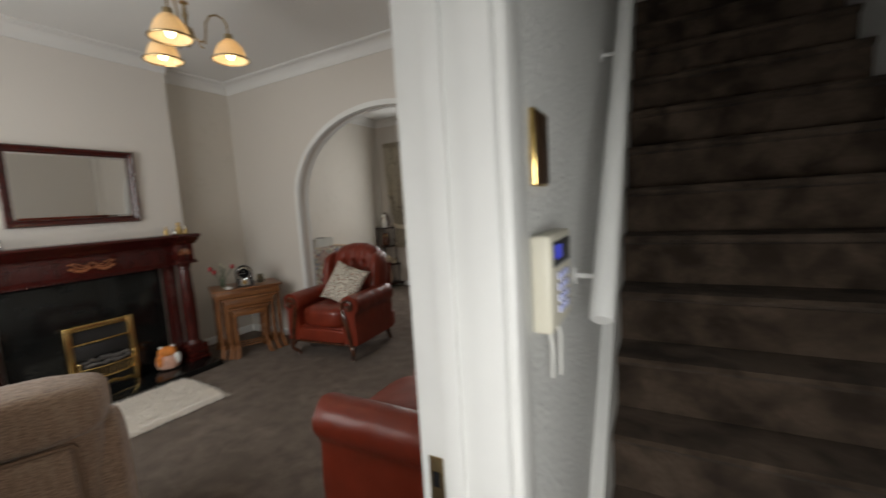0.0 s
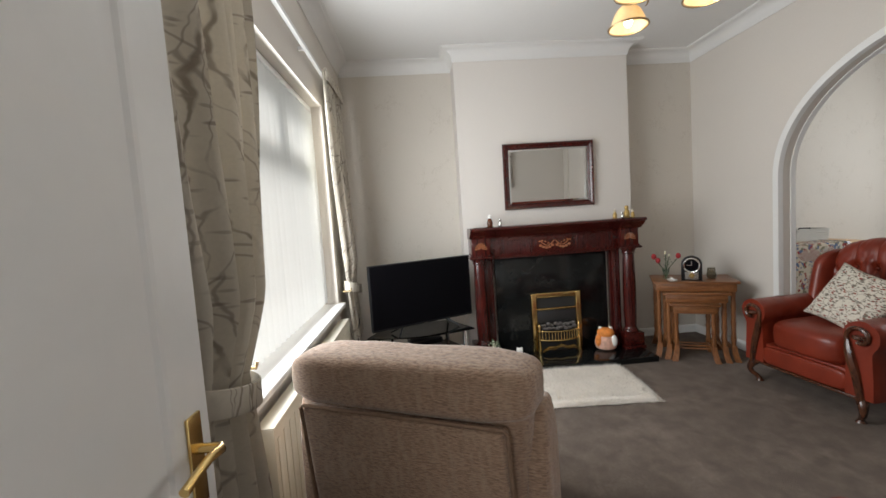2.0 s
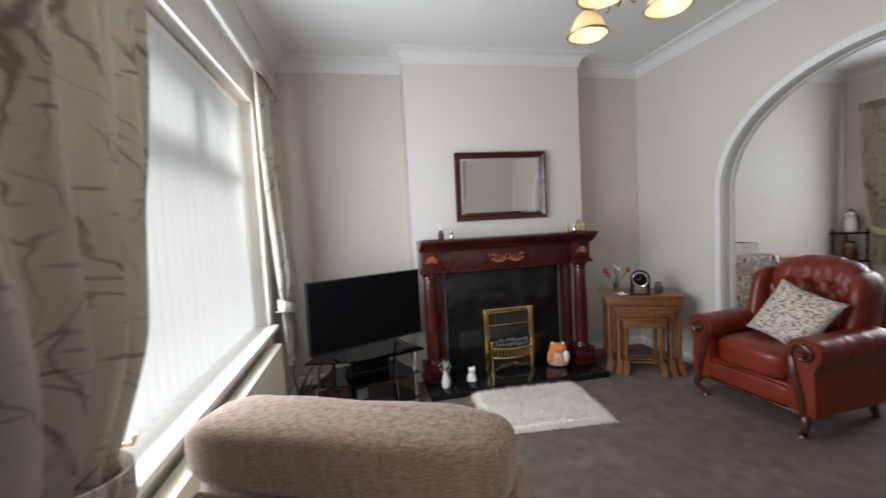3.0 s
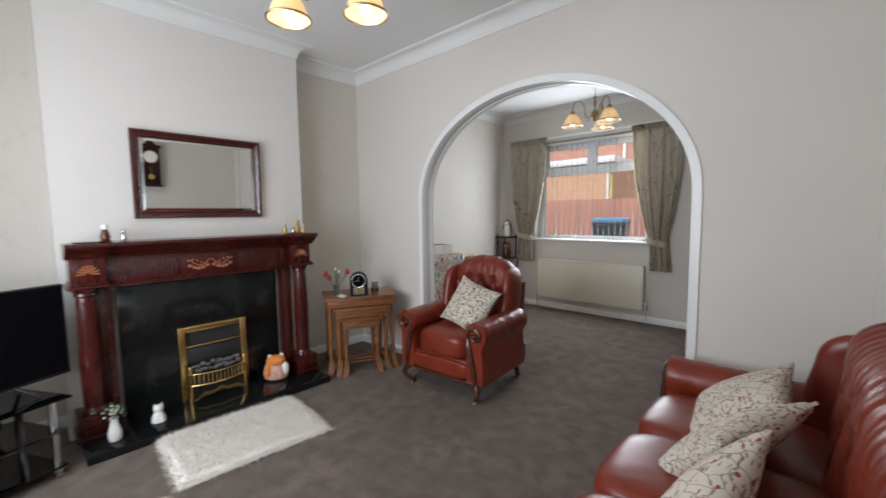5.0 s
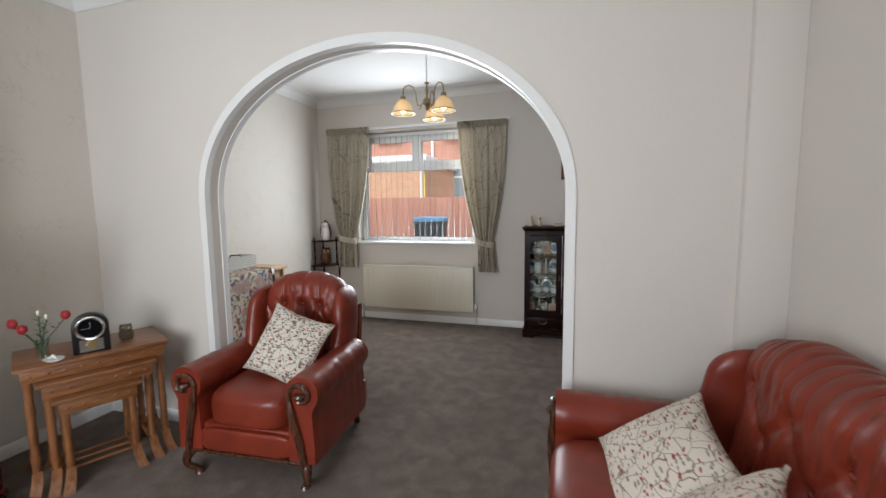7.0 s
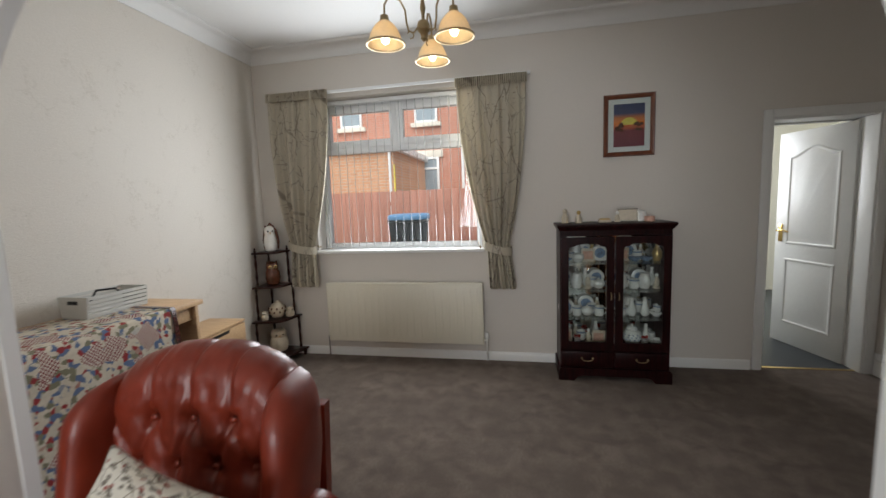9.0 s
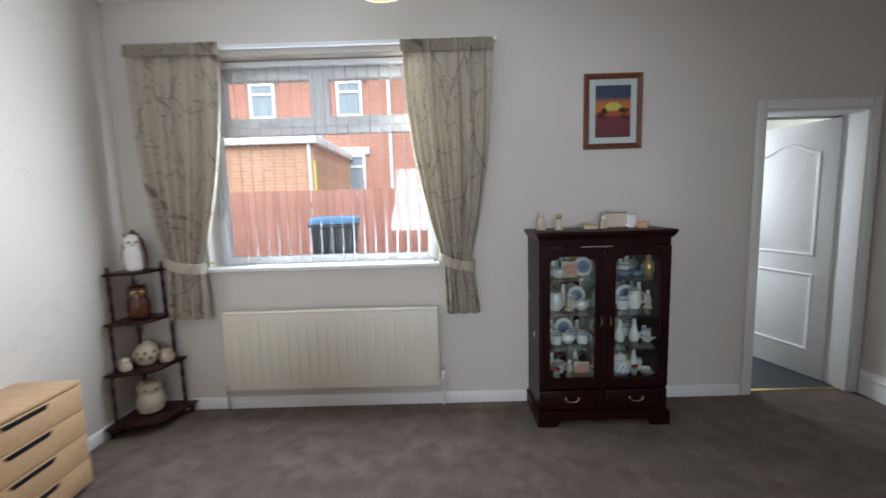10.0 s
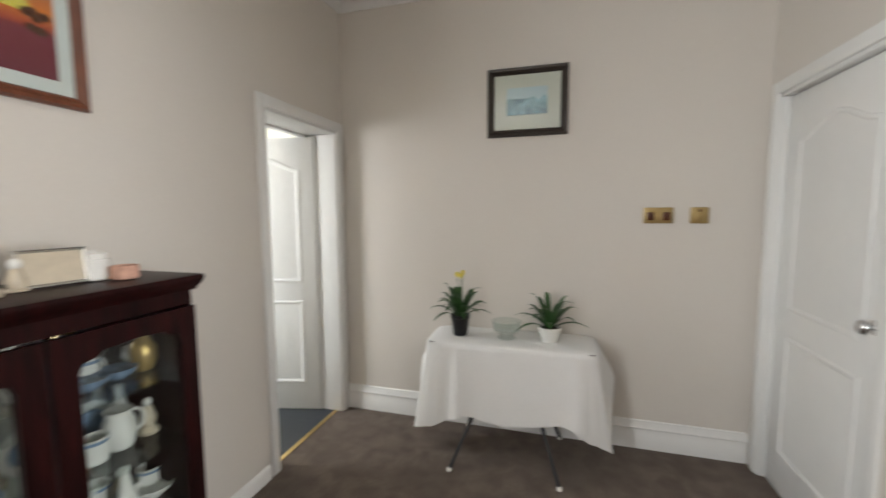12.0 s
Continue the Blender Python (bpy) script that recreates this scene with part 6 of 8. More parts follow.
def radiator(at, turn, w, h, label, ribs=22):
    """A pressed steel panel; its front towards -y, its back on the wall at y 0."""
    root = thing("radiator", label, "radiator", at=at, turn=turn)
    bm = bmesh.new()
    box(bm, -w / 2, -0.095, 0, w / 2, -0.075, h, 0.006, 3)
    part("panel", bm, M_CREAM, root)
    for k in range(ribs):
        x = -w / 2 + w * (k + 0.5) / ribs
        bm = bmesh.new()
        box(bm, x - 0.011, -0.0985, 0.04, x + 0.011, -0.0952, h - 0.045, 0.0015)
        part("rib", bm, M_CREAM, root)
    bm = bmesh.new()
    box(bm, -w / 2 - 0.004, -0.098, h - 0.012, w / 2 + 0.004, -0.03, h + 0.006, 0.004)
    part("top_grille", bm, M_CREAM, root)
    for s in (-1, 1):
        bm = bmesh.new()
        box(bm, s * (w / 2 + 0.002) - 0.003, -0.096, 0.0, s * (w / 2 + 0.002) + 0.003, -0.03, h, 0.002)
        part("side_cover", bm, M_CREAM, root)
        bm = bmesh.new()
        box(bm, s * w * 0.36 - 0.02, -0.075, 0.1, s * w * 0.36 + 0.02, 0, h - 0.1)
        part("bracket", bm, M_CREAM, root)
    bm = bmesh.new()
    x = w / 2 + 0.03
    tube(bm, [(w / 2 - 0.01, -0.06, 0.03), (x, -0.06, 0.03)], 0.010, 10)
    tube(bm, [(x, -0.06, 0.05), (x, -0.06, -0.10), (x, -0.03, -at[2] + 0.03), (x, -0.03, -at[2])], 0.0075, 8)
    lathe(bm, [(0.014, 0.0), (0.018, 0.01), (0.018, 0.045), (0.012, 0.055), (0.0, 0.056)], (x, -0.06, 0.045), 14)
    part("valve", bm, M_CERAMIC, root, "white thermostatic valve with pipe")
    bm = bmesh.new()
    tube(bm, [(-w / 2 + 0.01, -0.06, 0.03), (-w / 2 - 0.025, -0.06, 0.03), (-w / 2 - 0.025, -0.06, -at[2])], 0.0075, 8)
    part("pipe", bm, M_CHROME, root)
    return root


radiator((-2.16, N3, 0.168), 0, 1.45, 0.545, "long cream panel radiator under the back window")
radiator((-1.72, S, 0.14), 180, 1.56, 0.53, "cream panel radiator under the front window", 24)


def curtain(name, at, turn, top, tie, bottom, zt, ztie, zb, pleats, mat, label, depth=0.035, seed=0):
    """A gathered curtain tied back: x spans (from, to) at its top, tie and foot."""
    root = thing(name, label, "curtain", at=at, turn=turn)
    bm = bmesh.new()
    def fn(u, v):
        z = zt + (zb - zt) * v
        if z > ztie:
            t = (zt - z) / (zt - ztie)
            s = t ** 2.2
            a, b = top[0] + (tie[0] - top[0]) * s, top[1] + (tie[1] - top[1]) * s
            # cloth swells out over the tie
            amp = depth * (0.55 + 0.9 * t - 0.8 * max(0, t - 0.85) / 0.15)
        else:
            t = (ztie - z) / max(1e-3, ztie - zb)
            a, b = tie[0] + (bottom[0] - tie[0]) * t ** 0.7, tie[1] + (bottom[1] - tie[1]) * t ** 0.7
            amp = depth * (0.65 + 0.4 * t)
        ph = 2 * math.pi * pleats * (u + 0.015 * math.sin(5 * v + seed))
        y = -amp * (0.5 + 0.5 * math.sin(ph)) - 0.35 * amp * math.sin(ph * 0.43 + seed + 2 * v)
        x = a + (b - a) * u + 0.25 * (b - a) / pleats * math.sin(ph * 0.5 + seed) * 0.5
        return (x, y - 0.01, z + 0.006 * math.sin(ph) * (v > 0.98))
    sheet(bm, pleats * 10, 46, fn)
    thicken(bm, 0.003)
    part("cloth", bm, mat, root, sharp=70)
    bm = bmesh.new()
    sheet(bm, pleats * 40, 4, lambda u, v: (top[0] - 0.004 + (top[1] - top[0] + 0.008) * u, -0.030 - 0.011 * math.sin(2 * math.pi * pleats * 5 * u + 0.8 * math.sin(9 * u)) * (1 - 0.3 * v) - 0.012 * v, zt + 0.004 - 0.078 * v))
    thicken(bm, 0.003)
    hd = part("heading", bm, mat, root, "pencil pleat heading")
    bm = bmesh.new()
    cx, hw = (tie[0] + tie[1]) / 2, abs(tie[1] - tie[0]) / 2 + 0.022
    rings = []
    for i in range(25):
        a = 2 * math.pi * i / 24
        sag = -0.035 * math.cos(a + (0.5 if top[0] < tie[0] else math.pi - 0.5))
        px, py = cx + hw * math.cos(a), -0.035 + (depth + 0.018) * math.sin(a)
        rings.append([(px, py, ztie - 0.036 + sag), (px, py - 0.004, ztie - 0.033 + sag), (px, py - 0.004, ztie + 0.033 + sag), (px, py, ztie + 0.036 + sag)])
    loft(bm, rings, True, False)
    part("tieback", bm, mat, root, "curtain tieback of the same cloth")
    bm = bmesh.new()
    hx = cx + (hw + 0.03) * (1 if tie[0] + tie[1] > top[0] + top[1] else -1) * -1
    tube(bm, [(hx, 0.008, ztie), (hx, -0.05, ztie), (hx, -0.055, ztie + 0.02)], 0.006, 8)
    part("hook", bm, M_ANTIQUE, root, "dark metal tieback hook")
    return root


# back window (hung on the north wall; local x runs along the wall)
curtain("curtain", (0, N3 - 0.055, 0), 0, (-3.35, -2.76), (-3.215, -2.985), (-3.24, -2.97), 2.455, 1.06, 0.68, 7, M_CURTAIN2, "beige twig-print curtain tied back beside the back window", 0.04, 0)
curtain("curtain", (0, N3 - 0.055, 0), 0, (-1.61, -1.035), (-1.385, -1.195), (-1.37, -1.14), 2.435, 1.03, 0.67, 7, M_CURTAIN2, "beige twig-print curtain tied back, cabinet side", 0.04, 2)
# front window: local frame turned by 180 degrees
curtain("curtain", (0, S + 0.07, 0), 180, (0.40, 1.06), (0.50, 0.74), (0.44, 0.80), 2.44, 0.94, 0.30, 7, M_CURTAIN, "pale twig-print curtain tied back beside the lounge door", 0.055, 1)
curtain("curtain", (0, S + 0.06, 0), 180, (2.42, 3.0), (2.66, 2.98), (2.68, 3.01), 2.42, 0.86, 0.46, 6, M_CURTAIN, "pale twig-print curtain tied back beside the television", 0.045, 3)
for nm, x0, x1, y, z in (("curtain_rail", -3.34, -1.0, N3 - 0.03, 2.445), ("curtain_rail", -3.05, -0.38, S + 0.045, 2.43)):
    r = thing(nm, "white curtain rail over the window", "curtain rail", at=(x0, y, z))
    bm = bmesh.new()
    box(bm, 0, -0.012, -0.012, x1 - x0, 0.012, 0.012, 0.003)
    part("track", bm, M_UPVC, r)
    for k in range(4):
        bm = bmesh.new()
        xx = 0.1 + (x1 - x0 - 0.2) * k / 3
        yw = (N3 if y > 3 else S) - y
        box(bm, xx - 0.012, min(0, yw), -0.008, xx + 0.012, max(0, yw), 0.012, 0.002)
        part("bracket", bm, M_UPVC, r)

# ---- hall ----
sw = thing("light_switch", "brass-edged dark light switch plate in the hall", "light switch", at=(H0 + 0.0065, 1.275, 1.46), turn=90)
bm = bmesh.new()
box(bm, -0.038, -0.010, -0.06, 0.038, 0, 0.06, 0.004)
part("plate", bm, M_BRASS, sw)
bm = bmesh.new()
box(bm, -0.034, -0.0125, -0.055, 0.034, -0.0095, 0.055, 0.002)
part("insert", bm, material("dark_brown_insert", (0.045, 0.024, 0.012), 0.55, spread=0.1, bump=0.02, spec=0.2), sw, "dark brown insert")

kp = thing("alarm_keypad", "cream alarm keypad with small blue display", "alarm keypad", at=(H0 + 0.0065, 1.295, 1.255), turn=90)
bm = bmesh.new()
box(bm, -0.075, -0.032, -0.085, 0.075, 0, 0.07, 0.006, 3)
part("case", bm, M_CREAM, kp)
M_LCD = material("blue_display", (0.03, 0.04, 0.35), 0.3, spread=0.05, bump=0.0)
M_LCD.node_tree.nodes["Principled BSDF"].inputs["Emission Color"].default_value = (0.05, 0.08, 1.0, 1)
M_LCD.node_tree.nodes["Principled BSDF"].inputs["Emission Strength"].default_value = 0.8
bm = bmesh.new()
box(bm, -0.06, -0.0335, 0.018, 0.06, -0.0325, 0.058)
part("display_window", bm, M_BLACK, kp)
bm = bmesh.new()
box(bm, -0.052, -0.0345, 0.03, -0.01, -0.0338, 0.052)
part("display", bm, M_LCD, kp, "lit blue display")
M_KEY = material("pale_blue_keys", (0.52, 0.55, 0.85), 0.5, bump=0.0)
for r in range(4):
    for c in range(3):
        bm = bmesh.new()
        box(bm, -0.03 + c * 0.024, -0.036, -0.06 + r * 0.018, -0.014 + c * 0.024, -0.0322, -0.048 + r * 0.018, 0.001)
        part("key", bm, M_KEY, kp)
for k, (dx, l) in enumerate(((-0.03, 0.10), (0.03, 0.12))):
    bm = bmesh.new()
    tube(bm, [(dx, -0.014, -0.085), (dx + 0.01, -0.018, -0.12), (dx + 0.03, -0.012, -0.085 - l)], 0.0035, 6)
    part("wire", bm, M_CERAMIC, kp, "loose white wire")

rail = thing("handrail", "white painted round handrail up the stairs", "handrail")
bm = bmesh.new()
p0 = Vector((H0 + 0.075, 1.49, 1.12))
dv = Vector((0, GOING, RISE)).normalized()
tube(bm, [p0, p0 + dv * 0.006, p0 + dv * 3.0], [0.022, 0.025, 0.025], 18)
part("rail", bm, M_WHITE, rail)
for s in (0.14, 1.0, 1.9, 2.8):
    p = p0 + dv * s
    bm = bmesh.new()
    tube(bm, [(H0 + 0.006, p.y + 0.005, p.z - 0.03), (H0 + 0.012, p.y + 0.005, p.z - 0.03)], 0.02, 14)
    tube(bm, [(H0 + 0.01, p.y + 0.005, p.z - 0.03), (H0 + 0.05, p.y + 0.005, p.z - 0.032), (H0 + 0.075, p.y, p.z - 0.015)], 0.006, 8)
    part("bracket", bm, M_WHITE, rail)
st = thing("strike_plate", "worn brass strike plate on the door lining", "strike plate", at=(0.52, 1.0965, 0.975))
bm = bmesh.new()
box(bm, -0.012, -0.0025, -0.035, 0.012, 0, 0.035, 0.001)
part("plate", bm, M_ANTIQUE, st)
# black block for the dark of the latch hole, the plate is uncut
bm = bmesh.new()
box(bm, -0.006, -0.004, -0.012, 0.006, -0.0026, 0.012)
part("latch_hole_shade", bm, M_BLACK, st)

# ---- dining room ----
def display_cabinet():
    root = thing("display_cabinet", "dark mahogany display cabinet with two glazed doors", "cabinet", at=(-0.408, N3 - 0.003, 0))
    hw, d, h = 0.395, 0.35, 1.205
    for name, x0, y0, z0, x1, y1, z1 in (
            ("side_panel", -hw, -d + 0.02, 0.06, -hw + 0.018, 0, h - 0.02),
            ("side_panel", hw - 0.018, -d + 0.02, 0.06, hw, 0, h - 0.02),
            ("back_board", -hw + 0.018, -0.008, 0.06, hw - 0.018, 0, h - 0.02),
            ("bottom_board", -hw + 0.018, -d + 0.02, 0.235, hw - 0.018, -0.008, 0.25),
            ("divider", -0.010, -d + 0.02, 0.06, 0.010, -0.01, 0.235),
            ("top_rail", -hw + 0.018, -d + 0.02, h - 0.075, hw - 0.018, -0.008, h - 0.02)):
        bm = bmesh.new()
        box(bm, x0, y0, z0, x1, y1, z1)
        part(name, bm, M_CABINET, root)
    bm = bmesh.new()
    box(bm, -hw + 0.02, -0.0115, 0.252, hw - 0.02, -0.0085, h - 0.077)
    part("mirror_back", bm, M_MIRROR, root, "mirrored inner back")
    bm = bmesh.new()
    rings = []
    for o, z in ((0.006, h - 0.03), (0.010, h - 0.018), (0.016, h - 0.012), (0.022, h), (0.024, h + 0.008), (0.022, h + 0.016), (0.018, h + 0.018)):
        rings.append([(-hw - o, -d - o + 0.01, z), (hw + o, -d - o + 0.01, z), (hw + o, 0, z), (-hw - o, 0, z)])
    loft(bm, rings)
    part("cornice_top", bm, M_CABINET, root, "moulded top board")
    bm = bmesh.new()
    prism(bm, [(-hw - 0.015, 0.0), (-hw + 0.10, 0.0), (-hw + 0.13, 0.035), (-hw + 0.17, 0.042), (hw - 0.17, 0.042), (hw - 0.13, 0.035), (hw - 0.10, 0.0), (hw + 0.015, 0.0), (hw + 0.015, 0.085), (hw, 0.10), (-hw, 0.10), (-hw - 0.015, 0.085)], "y", -d - 0.006, -d + 0.019)
    for s in (-1, 1):
        x0, x1 = sorted((s * (hw + 0.0005), s * (hw + 0.015)))
        box(bm, x0, -d + 0.019, 0, x1, 0, 0.085)
    part("plinth", bm, M_CABINET, root)
    for s in (-1, 1):
        # glazed door with a shaped head
        a, b = (0.004, hw - 0.006)
        z0, z1 = 0.255, h - 0.08
        x0, x1 = a + 0.055, b - 0.055
        head = [(x1, z1 - 0.10), (x1 - 0.01, z1 - 0.075), (x1 - 0.045, z1 - 0.068), (x1 - 0.06, z1 - 0.055), ((x0 + x1) / 2, z1 - 0.05), (x0 + 0.06, z1 - 0.055), (x0 + 0.045, z1 - 0.068), (x0 + 0.01, z1 - 0.075), (x0, z1 - 0.10)]
        hole = [(x0, z0 + 0.055), (x1, z0 + 0.055)] + head
        outer = [(a, z0), (b, z0)] + [(b, z1)] * 4 + [((a + b) / 2, z1)] + [(a, z1)] * 4
        bm = bmesh.new()
        ring = []
        for p, q in zip(hole, outer):
            ring.append([(s * p[0], -d + 0.019, p[1]), (s * q[0], -d + 0.019, q[1]), (s * q[0], -d, q[1]), (s * p[0], -d - 0.002, p[1])])
        ring.append(ring[0])
        loft(bm, ring, True, False)
        bmesh.ops.dissolve_degenerate(bm, dist=1e-5, edges=bm.edges)
        door = part("door", bm, M_CABINET, root)
        bm = bmesh.new()
        pts = [(s * p[0], p[1]) for p in hole]
        prism(bm, pts, "y", -d + 0.008, -d + 0.011)
        g = part("glass_pane", bm, M_GLASS, door)
        g.visible_shadow = False
        bm = bmesh.new()
        tube(bm, [(s * 0.028, -d - 0.001, 0.70), (s * 0.028, -d - 0.018, 0.69), (s * 0.028, -d - 0.018, 0.655), (s * 0.028, -d - 0.001, 0.645)], 0.004, 8)
        part("handle", bm, M_ANTIQUE, door, "small antique brass handle")
        bm = bmesh.new()
        x0, x1 = sorted((s * 0.006, s * (hw - 0.006)))
        box(bm, x0, -d, 0.11, x1, -d + 0.0195, 0.232, 0.004)
        dr = part("drawer", bm, M_CABINET, root)
        bm = bmesh.new()
        xc = s * hw / 2
        tube(bm, [(xc + 0.04 * math.cos(t), -d - 0.012, 0.182 + 0.018 * math.sin(t)) for t in [math.pi + math.pi * k / 10 for k in range(11)]], 0.004, 8)
        for q in (-1, 1):
            puff(bm, (xc + q * 0.04, -d - 0.006, 0.184), (0.018, 0.014, 0.018), 2, 10, 6)
        part("drawer_pull", bm, M_ANTIQUE, dr, "antique brass swan-neck pull")
    for k, z in enumerate((0.475, 0.695, 0.91)):
        bm = bmesh.new()
        box(bm, -hw + 0.02, -d + 0.03, z, hw - 0.02, -0.012, z + 0.006)
        sh = part("glass_shelf", bm, M_GLASS, root)
        sh.visible_shadow = False
    return root


display_cabinet()
CX, CY = -0.408, N3 - 0.14


# small china, built once and then copied
def china(kind):
    n = lambda label: thing(kind, label, "china", "china in the cabinet")
    if kind == "mug":
        r = n("white china mug with a printed band")
        bm = bmesh.new()
        lathe(bm, [(0.030, 0), (0.034, 0.004), (0.036, 0.075), (0.033, 0.075), (0.031, 0.01), (0, 0.008)], seg=16)
        part("cup", bm, M_CERAMIC, r)
        bm = bmesh.new()
        tube(bm, [(0.034 + 0.022 * math.sin(t), 0, 0.038 + 0.024 * math.cos(t)) for t in [math.pi * k / 8 for k in range(9)]], 0.004, 6)
        part("handle", bm, M_CERAMIC, r)
        bm = bmesh.new()
        lathe(bm, [(0.0362, 0.06), (0.0368, 0.062), (0.037, 0.068), (0.0365, 0.07)], seg=16, caps=False)
        part("band", bm, M_CERBLUE, r, "printed blue band")
    elif kind == "jug":
        r = n("white china jug with handle")
        bm = bmesh.new()
        lathe(bm, [(0.030, 0), (0.036, 0.01), (0.045, 0.05), (0.042, 0.085), (0.034, 0.105), (0.038, 0.12), (0.035, 0.12), (0.0, 0.10)], seg=16)
        part("body", bm, M_CERAMIC, r)
        bm = bmesh.new()
        tube(bm, [(0.038 + 0.028 * math.sin(t), 0, 0.07 + 0.036 * math.cos(t)) for t in [math.pi * k / 8 for k in range(9)]], 0.005, 6)
        part("handle", bm, M_CERAMIC, r)
    elif kind == "bud_vase":
        r = n("slim white bud vase")
        bm = bmesh.new()
        lathe(bm, [(0.022, 0), (0.03, 0.01), (0.034, 0.04), (0.018, 0.09), (0.011, 0.125), (0.015, 0.145), (0.011, 0.145), (0.0, 0.12)], seg=16)
        part("body", bm, M_CERAMIC, r)
    elif kind == "ginger_jar":
        r = n("round white ginger jar with painted sprigs")
        bm = bmesh.new()
        lathe(bm, [(0.04, 0), (0.045, 0.005), (0.068, 0.05), (0.070, 0.085), (0.05, 0.115), (0.036, 0.12)], seg=20)
        part("body", bm, M_CERAMIC, r)
        bm = bmesh.new()
        lathe(bm, [(0.04, 0.12), (0.042, 0.135), (0.03, 0.15), (0.008, 0.155), (0.008, 0.165), (0, 0.168)], seg=18)
        part("lid", bm, M_CERAMIC, r)
        bm = bmesh.new()
        for k in range(16):
            a = -math.pi / 2 + 0.22 * (k - 8) * 0.7
            puff(bm, (0.069 * math.cos(a), 0.069 * math.sin(a), 0.07 + 0.022 * math.sin(k * 2.1)), (0.016, 0.016, 0.011), 2, 6, 4)
        part("painted_sprig", bm, M_CERBLUE, r, "blue-green painted sprigs")
    elif kind == "bowl":
        r = n("shallow white china bowl")
        bm = bmesh.new()
        lathe(bm, [(0.022, 0), (0.025, 0.006), (0.05, 0.025), (0.058, 0.042), (0.054, 0.042), (0.046, 0.026), (0.0, 0.012)], seg=20)
        part("body", bm, M_CERAMIC, r)
    elif kind == "plate":
        r = n("standing decorated china plate")
        bm = bmesh.new()
        tube(bm, [(0, 0.012, 0.066), (0, 0.004, 0.066), (0, 0.0, 0.066)], [0.064, 0.064, 0.05], 24)
        part("rim", bm, M_CERAMIC, r)
        bm = bmesh.new()
        tube(bm, [(0, 0.0, 0.066), (0, -0.003, 0.066)], 0.04, 20)
        part("painted_centre", bm, M_CERBLUE, r, "painted centre")
    elif kind == "tall_figure":
        r = n("cream and green china figure")
        bm = bmesh.new()
        lathe(bm, [(0.026, 0), (0.028, 0.01), (0.018, 0.025), (0.024, 0.05), (0.014, 0.085), (0.009, 0.092)], seg=12)
        part("body", bm, M_CERCREAM, r)
        bm = bmesh.new()
        puff(bm, (0, 0, 0.104), (0.026, 0.026, 0.03), 2, 10, 8)
        part("head", bm, M_CERAMIC, r)
    elif kind == "red_posy":
        r = n("small china posy of red flowers")
        bm = bmesh.new()
        lathe(bm, [(0.018, 0), (0.024, 0.01), (0.02, 0.03), (0.024, 0.04)], seg=12)
        part("pot", bm, M_CERAMIC, r)
        bm = bmesh.new()
        for k in range(7):
            puff(bm, (0.017 * math.cos(k * 2.4), 0.017 * math.sin(k * 2.4), 0.05 + 0.006 * (k % 3)), (0.022, 0.022, 0.018), 2, 8, 6)
        part("flowers", bm, M_CERRED, r, "red china flowers")
    elif kind == "glass_vase":
        r = n("pale yellow glass bottle vase")
        bm = bmesh.new()
        lathe(bm, [(0.022, 0), (0.034, 0.03), (0.036, 0.07), (0.02, 0.10), (0.012, 0.115), (0.014, 0.13), (0.009, 0.142), (0, 0.15)], seg=16)
        part("body", bm, M_GOLD, r)
    elif kind == "card":
        r = n("small framed floral card")
        bm = bmesh.new()
        box(bm, -0.05, 0, 0, 0.05, 0.006, 0.105, 0.001)
        part("board", bm, M_CERCREAM, r)
        bm = bmesh.new()
        box(bm, -0.038, -0.002, 0.02, 0.038, -0.0003, 0.085)
        part("floral_print", bm, M_PINK, r, "pink floral print")
    elif kind == "teapot":
        r = n("small white teapot with blue spots")
        bm = bmesh.new()
        lathe(bm, [(0.026, 0), (0.03, 0.004), (0.048, 0.03), (0.042, 0.058), (0.022, 0.066), (0.006, 0.072), (0.007, 0.082), (0, 0.084)], seg=16)
        part("body", bm, M_CERAMIC, r)
        bm = bmesh.new()
        tube(bm, [(-0.04, 0, 0.025), (-0.06, 0, 0.038), (-0.07, 0, 0.06)], [0.011, 0.008, 0.005], 8)
        part("spout", bm, M_CERAMIC, r)
        bm = bmesh.new()
        tube(bm, [(0.042 + 0.022 * math.sin(t), 0, 0.036 + 0.02 * math.cos(t)) for t in [math.pi * k / 8 for k in range(9)]], 0.004, 6)
        part("handle", bm, M_CERBLUE, r)
    elif kind == "blue_dish":
        r = n("blue and teal glass dish")
        bm = bmesh.new()
        lathe(bm, [(0.02, 0), (0.045, 0.02), (0.05, 0.034), (0.045, 0.034), (0.0, 0.012)], seg=16)
        part("body", bm, M_CERBLUE, r)
    return r


LAYOUT = {0.252: "card red_posy tall_figure card mug . ginger_jar red_posy bowl", 0.482: "plate mug teapot mug . mug bud_vase bud_vase bowl", 0.702: "mug jug tall_figure teapot . jug mug jug tall_figure", 0.917: "blue_dish teapot card plate . card blue_dish blue_dish glass_vase"}
LAYOUT_BACK = {0.252: "bud_vase tall_figure red_posy bud_vase . card tall_figure . teapot", 0.482: "card tall_figure plate tall_figure . plate jug mug .", 0.702: "plate tall_figure bud_vase plate . plate teapot plate bud_vase", 0.917: "plate jug plate bud_vase . jug plate tall_figure ."}
LAYOUT_MID = {0.252: "tall_figure mug . red_posy . . mug bud_vase .", 0.482: "red_posy . mug . . teapot . tall_figure mug", 0.702: ". tall_figure mug . . mug . tall_figure .", 0.917: "mug . glass_vase mug . tall_figure mug . teapot"}
made = {}
rng = random.Random(21)
